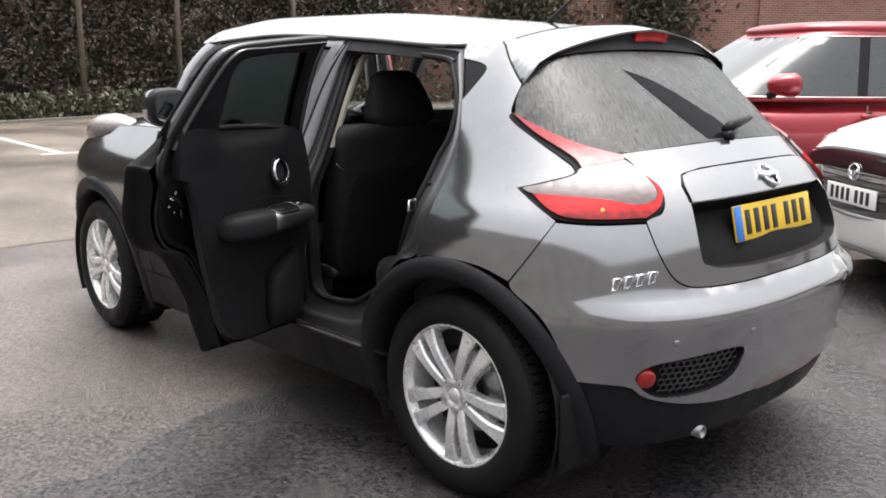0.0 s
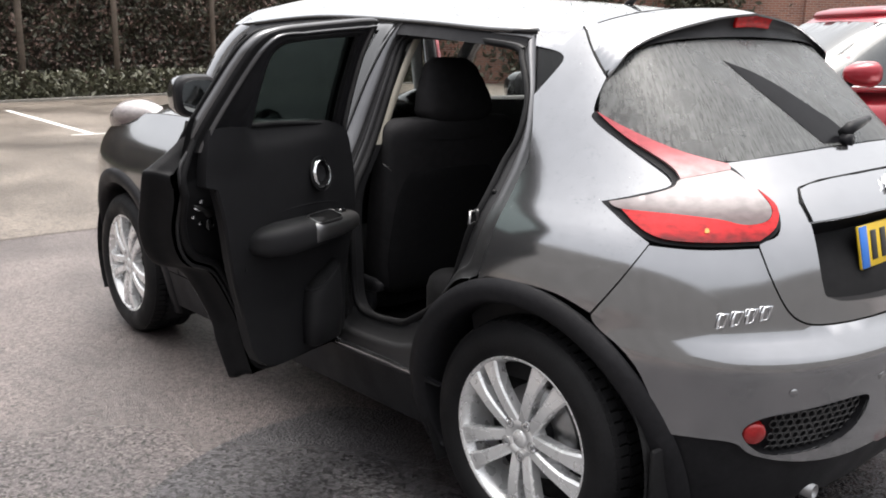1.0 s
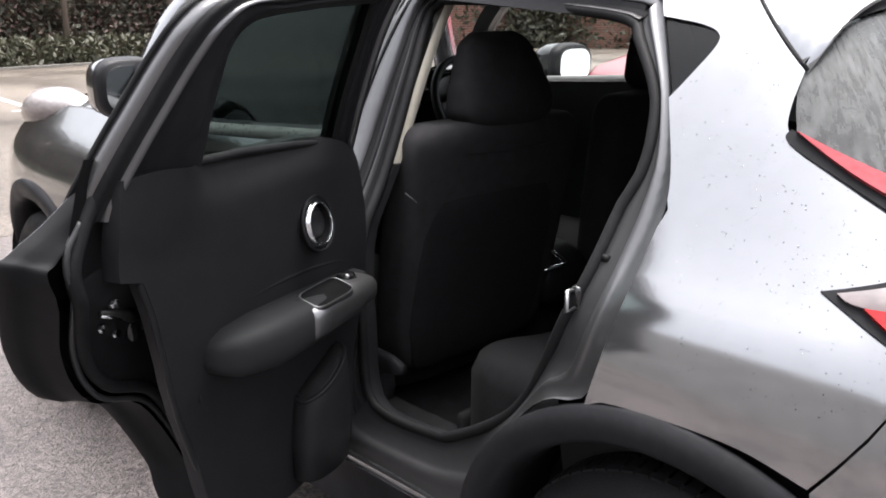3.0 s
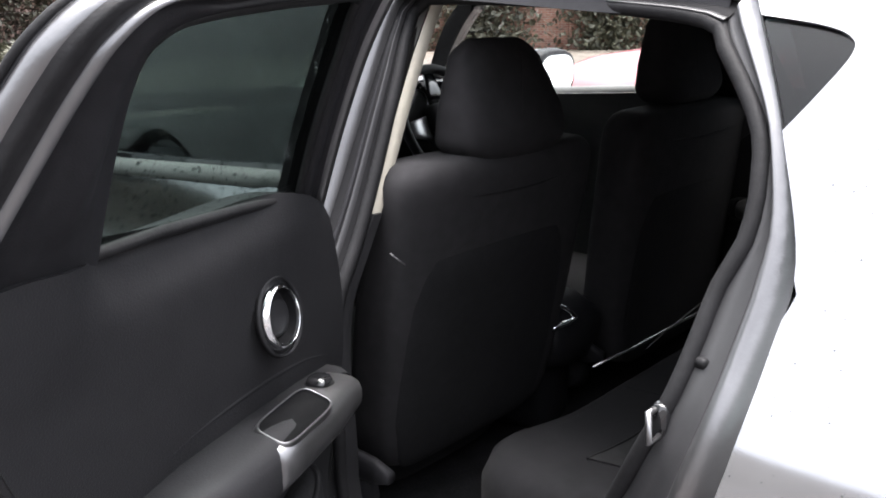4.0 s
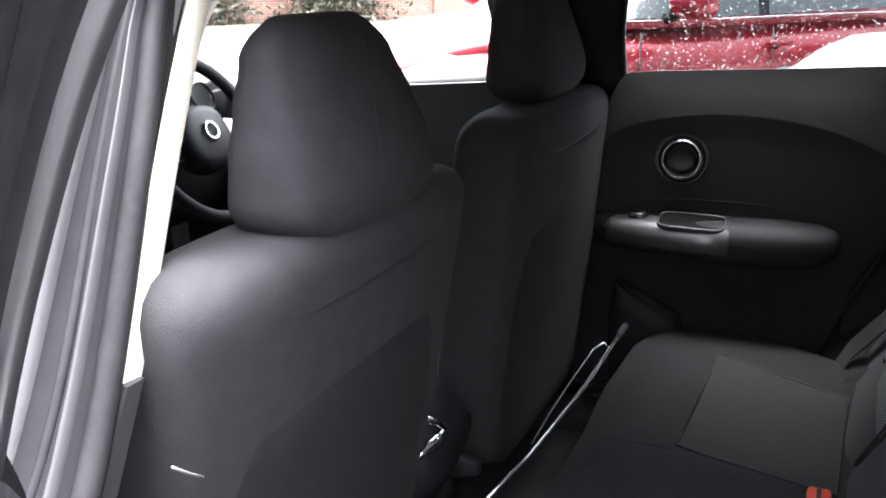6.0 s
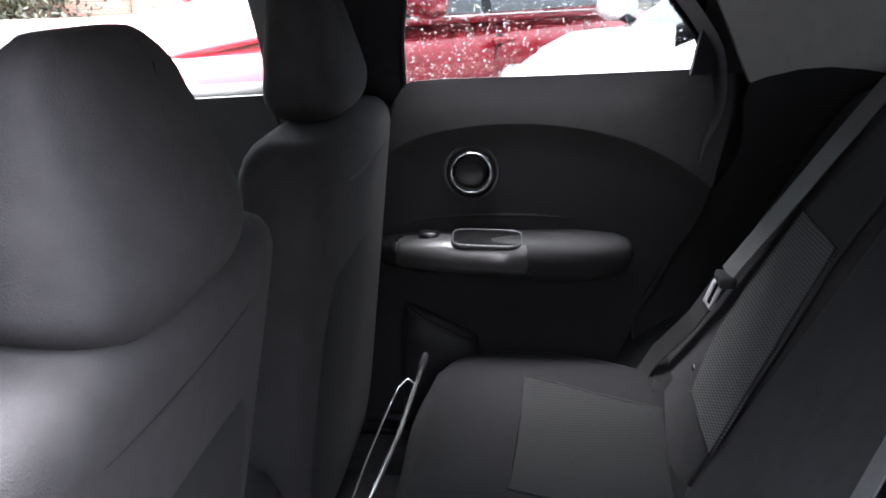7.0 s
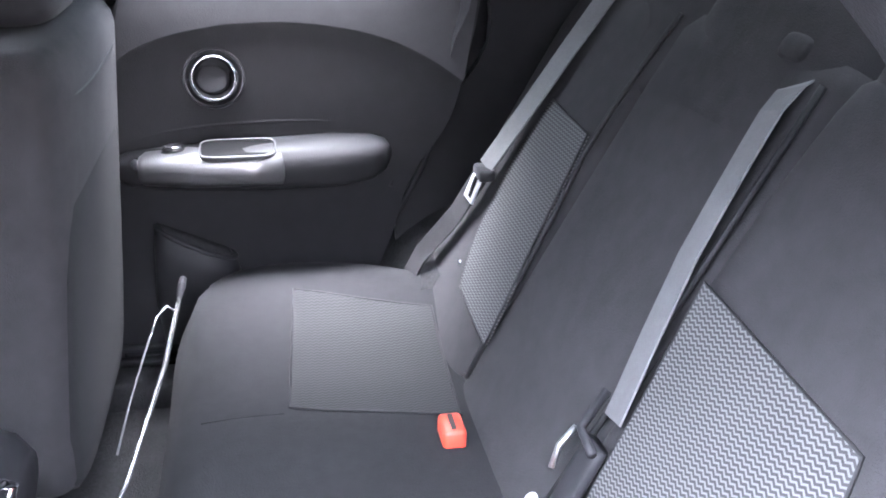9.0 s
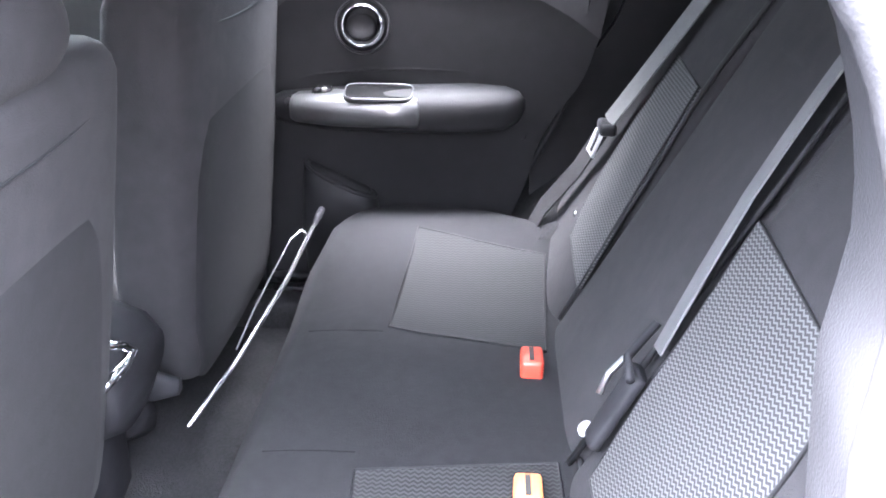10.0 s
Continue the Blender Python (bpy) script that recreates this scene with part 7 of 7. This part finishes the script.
        for y in (-length * .30, length * .305):
            w = part("wheel", lathe_mesh([(0, .05), (.16, .03), (.20, .0), (.205, .02)], 32), ALLOY, root, "silver alloy wheel")
            part("tyre", lathe_mesh([(.205, 0), (.25, -.012), (.31, -.004), (.335, .03), (.335, .2), (.22, .22)], 48), TYRE, w)
            w.matrix_basis = Matrix.Translation((sx * (hw + .012), y, .335)) @ Euler((0, 0, math.pi if sx > 0 else 0)).to_matrix().to_4x4()
            part("wheel_arch", tube_mesh([(sx * (hw - .005), y + .37 * math.cos(radians(q)), .335 + .37 * math.sin(radians(q))) for q in range(-15, 200, 12)], .025, 8), BLACK_PLASTIC, root)
    # nose: grille, badge, plate, lower intake
    grille = part("grille", loft_mesh([((0, hl - .05 + d, nose - .27), (hw * mouth[0] * f, 0, 0), (0, 0, mouth[1] * f), 3.2) for d, f in ((0, 1), (.045, .98), (.05, .9))], 36), GLOSS_BLACK, root, "black grille")
    for k in range(5):
        part("grille_bar", tube_mesh([(-hw * .40, hl + .0, nose - .35 + k * .035), (0, hl + .008, nose - .355 + k * .035), (hw * .40, hl + .0, nose - .35 + k * .035)], .004, 5), BLACK_PLASTIC, grille)
    bdg = part("badge", lathe_mesh([(.048, -.004), (.056, .004), (.064, -.004)], 32, closed=True), CHROME, root, "round chrome badge")
    bdg.matrix_basis = Matrix.Translation((0, hl + .012, nose - .205)) @ Euler((0, 0, math.pi / 2)).to_matrix().to_4x4() @ Matrix.Diagonal((1, 1, .85, 1))
    part("badge_wing", tube_mesh([(0, -.045, .018), (0.004, -.015, -.016), (.004, 0, -.02), (.004, .015, -.016), (0, .045, .018)], .006, 6), CHROME, bdg)
    pl = part("number_plate", box_mesh(-.26, hl + .008, nose - .40, .26, hl + .018, nose - .29, .003), PLATE_W, root, "white front number plate")
    for k in range(7):
        x = .20 - k * .058 - (.03 if k > 3 else 0)
        part("plate_bar", box_mesh(x - .016, hl + .017, nose - .383, x + .016, hl + .0205, nose - .307, .001), INK, pl)
    part("lower_intake", loft_mesh([((0, hl - .10 + d, .36), (hw * .62 * f, 0, 0), (0, 0, .07 * f), 3.2) for d, f in ((0, 1), (.06, .98), (.07, .9))], 30), BLACK_PLASTIC, root)
    part("bumper_trim", tube_mesh([(-hw * .60, hl - .10, nose - .44), (-hw * .3, hl - .01, nose - .46), (0, hl + .01, nose - .465), (hw * .3, hl - .01, nose - .46), (hw * .60, hl - .10, nose - .44)], .008, 6), SATIN, root)
    return root


def at_place(x, y, heading):
    return Matrix.Translation((x, y, 0)) @ Euler((0, 0, radians(heading))).to_matrix().to_4x4()


parked_car("red_car", "deep red estate car parked beside the white car", RED_PAINT, at_place(4.63, 1.51, 52.3), 4.55, 1.84, 1.70, 1.12, 1.07, .95, True)
parked_car("white_car", "white hatchback with a black grille beside the red car", WHITE_PAINT, at_place(4.42, -1.125, 52.3), 4.3, 1.78, 1.55, 1.06, 1.04, .95, False, (.70, .20))


# ---- rain drops ----
def drops(name, spot, count, size, seed, parent, label, water=WATER):
    """Small domes of water sitting on a surface; spot(rng) gives a place and the way out of the surface."""
    rng = random.Random(seed)
    verts, faces = [], []
    for _ in range(count):
        got = spot(rng)
        if got is None:
            continue
        p, n = got
        r = size * rng.choice((.5, .6, .7, .8, 1.0, 1.3))
        a = n.orthogonal().normalized()
        b = n.cross(a)
        i = len(verts)
        for q in range(6):
            w = q * math.pi / 3
            verts.append(p + (a * math.cos(w) + b * math.sin(w)) * r)
        for q in range(6):
            w = q * math.pi / 3
            verts.append(p + (a * math.cos(w) + b * math.sin(w)) * r * .6 + n * r * .4)
        for q in range(6):
            k = (q + 1) % 6
            faces.append((i + q, i + k, i + 6 + k, i + 6 + q))
        faces.append(tuple(i + 6 + q for q in range(6)))
    me = bpy.data.meshes.new(name)
    me.from_pydata(verts, [], faces)
    me.materials.append(water)
    for f in me.polygons:
        f.use_smooth = True
    ob = new(name, me)
    ob.parent = parent
    return tagged(ob, label, kind="stuff")


def pane_spot(outline, sgn, off):
    us, vs = [p[0] for p in outline], [p[1] for p in outline]

    def spot(rng):
        y, z = rng.uniform(min(us), max(us)), rng.uniform(min(vs), max(vs))
        if not inside((y, z), outline):
            return None
        e = .004
        s = half_width(z + e) - half_width(z - e)
        n = Vector((-sgn, 0, -s / (2 * e) * 1.0)).normalized()
        return Vector((-sgn * (half_width(z) + off), y, z)), Vector((-sgn * 1.0, 0, -s / (2 * e))).normalized()
    return spot


def skin_spot(s0, s1, z0, z1, outline, gap):
    def spot(rng):
        s, z = rng.uniform(s0, s1), rng.uniform(z0, z1)
        if not inside((s, z), outline) or inside((s, z), gap):
            return None
        p = skin(s, z, .0)
        return p, (skin(s, z, .01) - p).normalized()
    return spot


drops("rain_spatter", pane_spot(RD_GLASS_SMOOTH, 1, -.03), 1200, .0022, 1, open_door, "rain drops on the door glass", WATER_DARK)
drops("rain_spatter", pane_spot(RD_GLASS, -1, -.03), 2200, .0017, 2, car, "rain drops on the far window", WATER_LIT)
drops("rain_spatter", skin_spot(-.15, .4, .85, 1.42, QUARTER, QWIN), 1100, .0011, 3, car, "rain drops on the wing")
drops("rain_spatter", lambda rng: (lambda u, y: (roof(u, y, .0), Vector((u * .3, 0, 1)).normalized()))(rng.uniform(-.98, .5), rng.uniform(-.05, 1.6)), 2600, .0024, 4, car, "rain drops on the roof")


# ---- no piece lies deeper than thing, part, sub-part ----
def depth(ob):
    return 0 if ob.parent is None else 1 + depth(ob.parent)


for ob in [o for o in scene.objects if depth(o) > 2]:
    above = ob.parent
    ob.matrix_basis = above.matrix_basis @ ob.matrix_basis
    ob.parent = above.parent
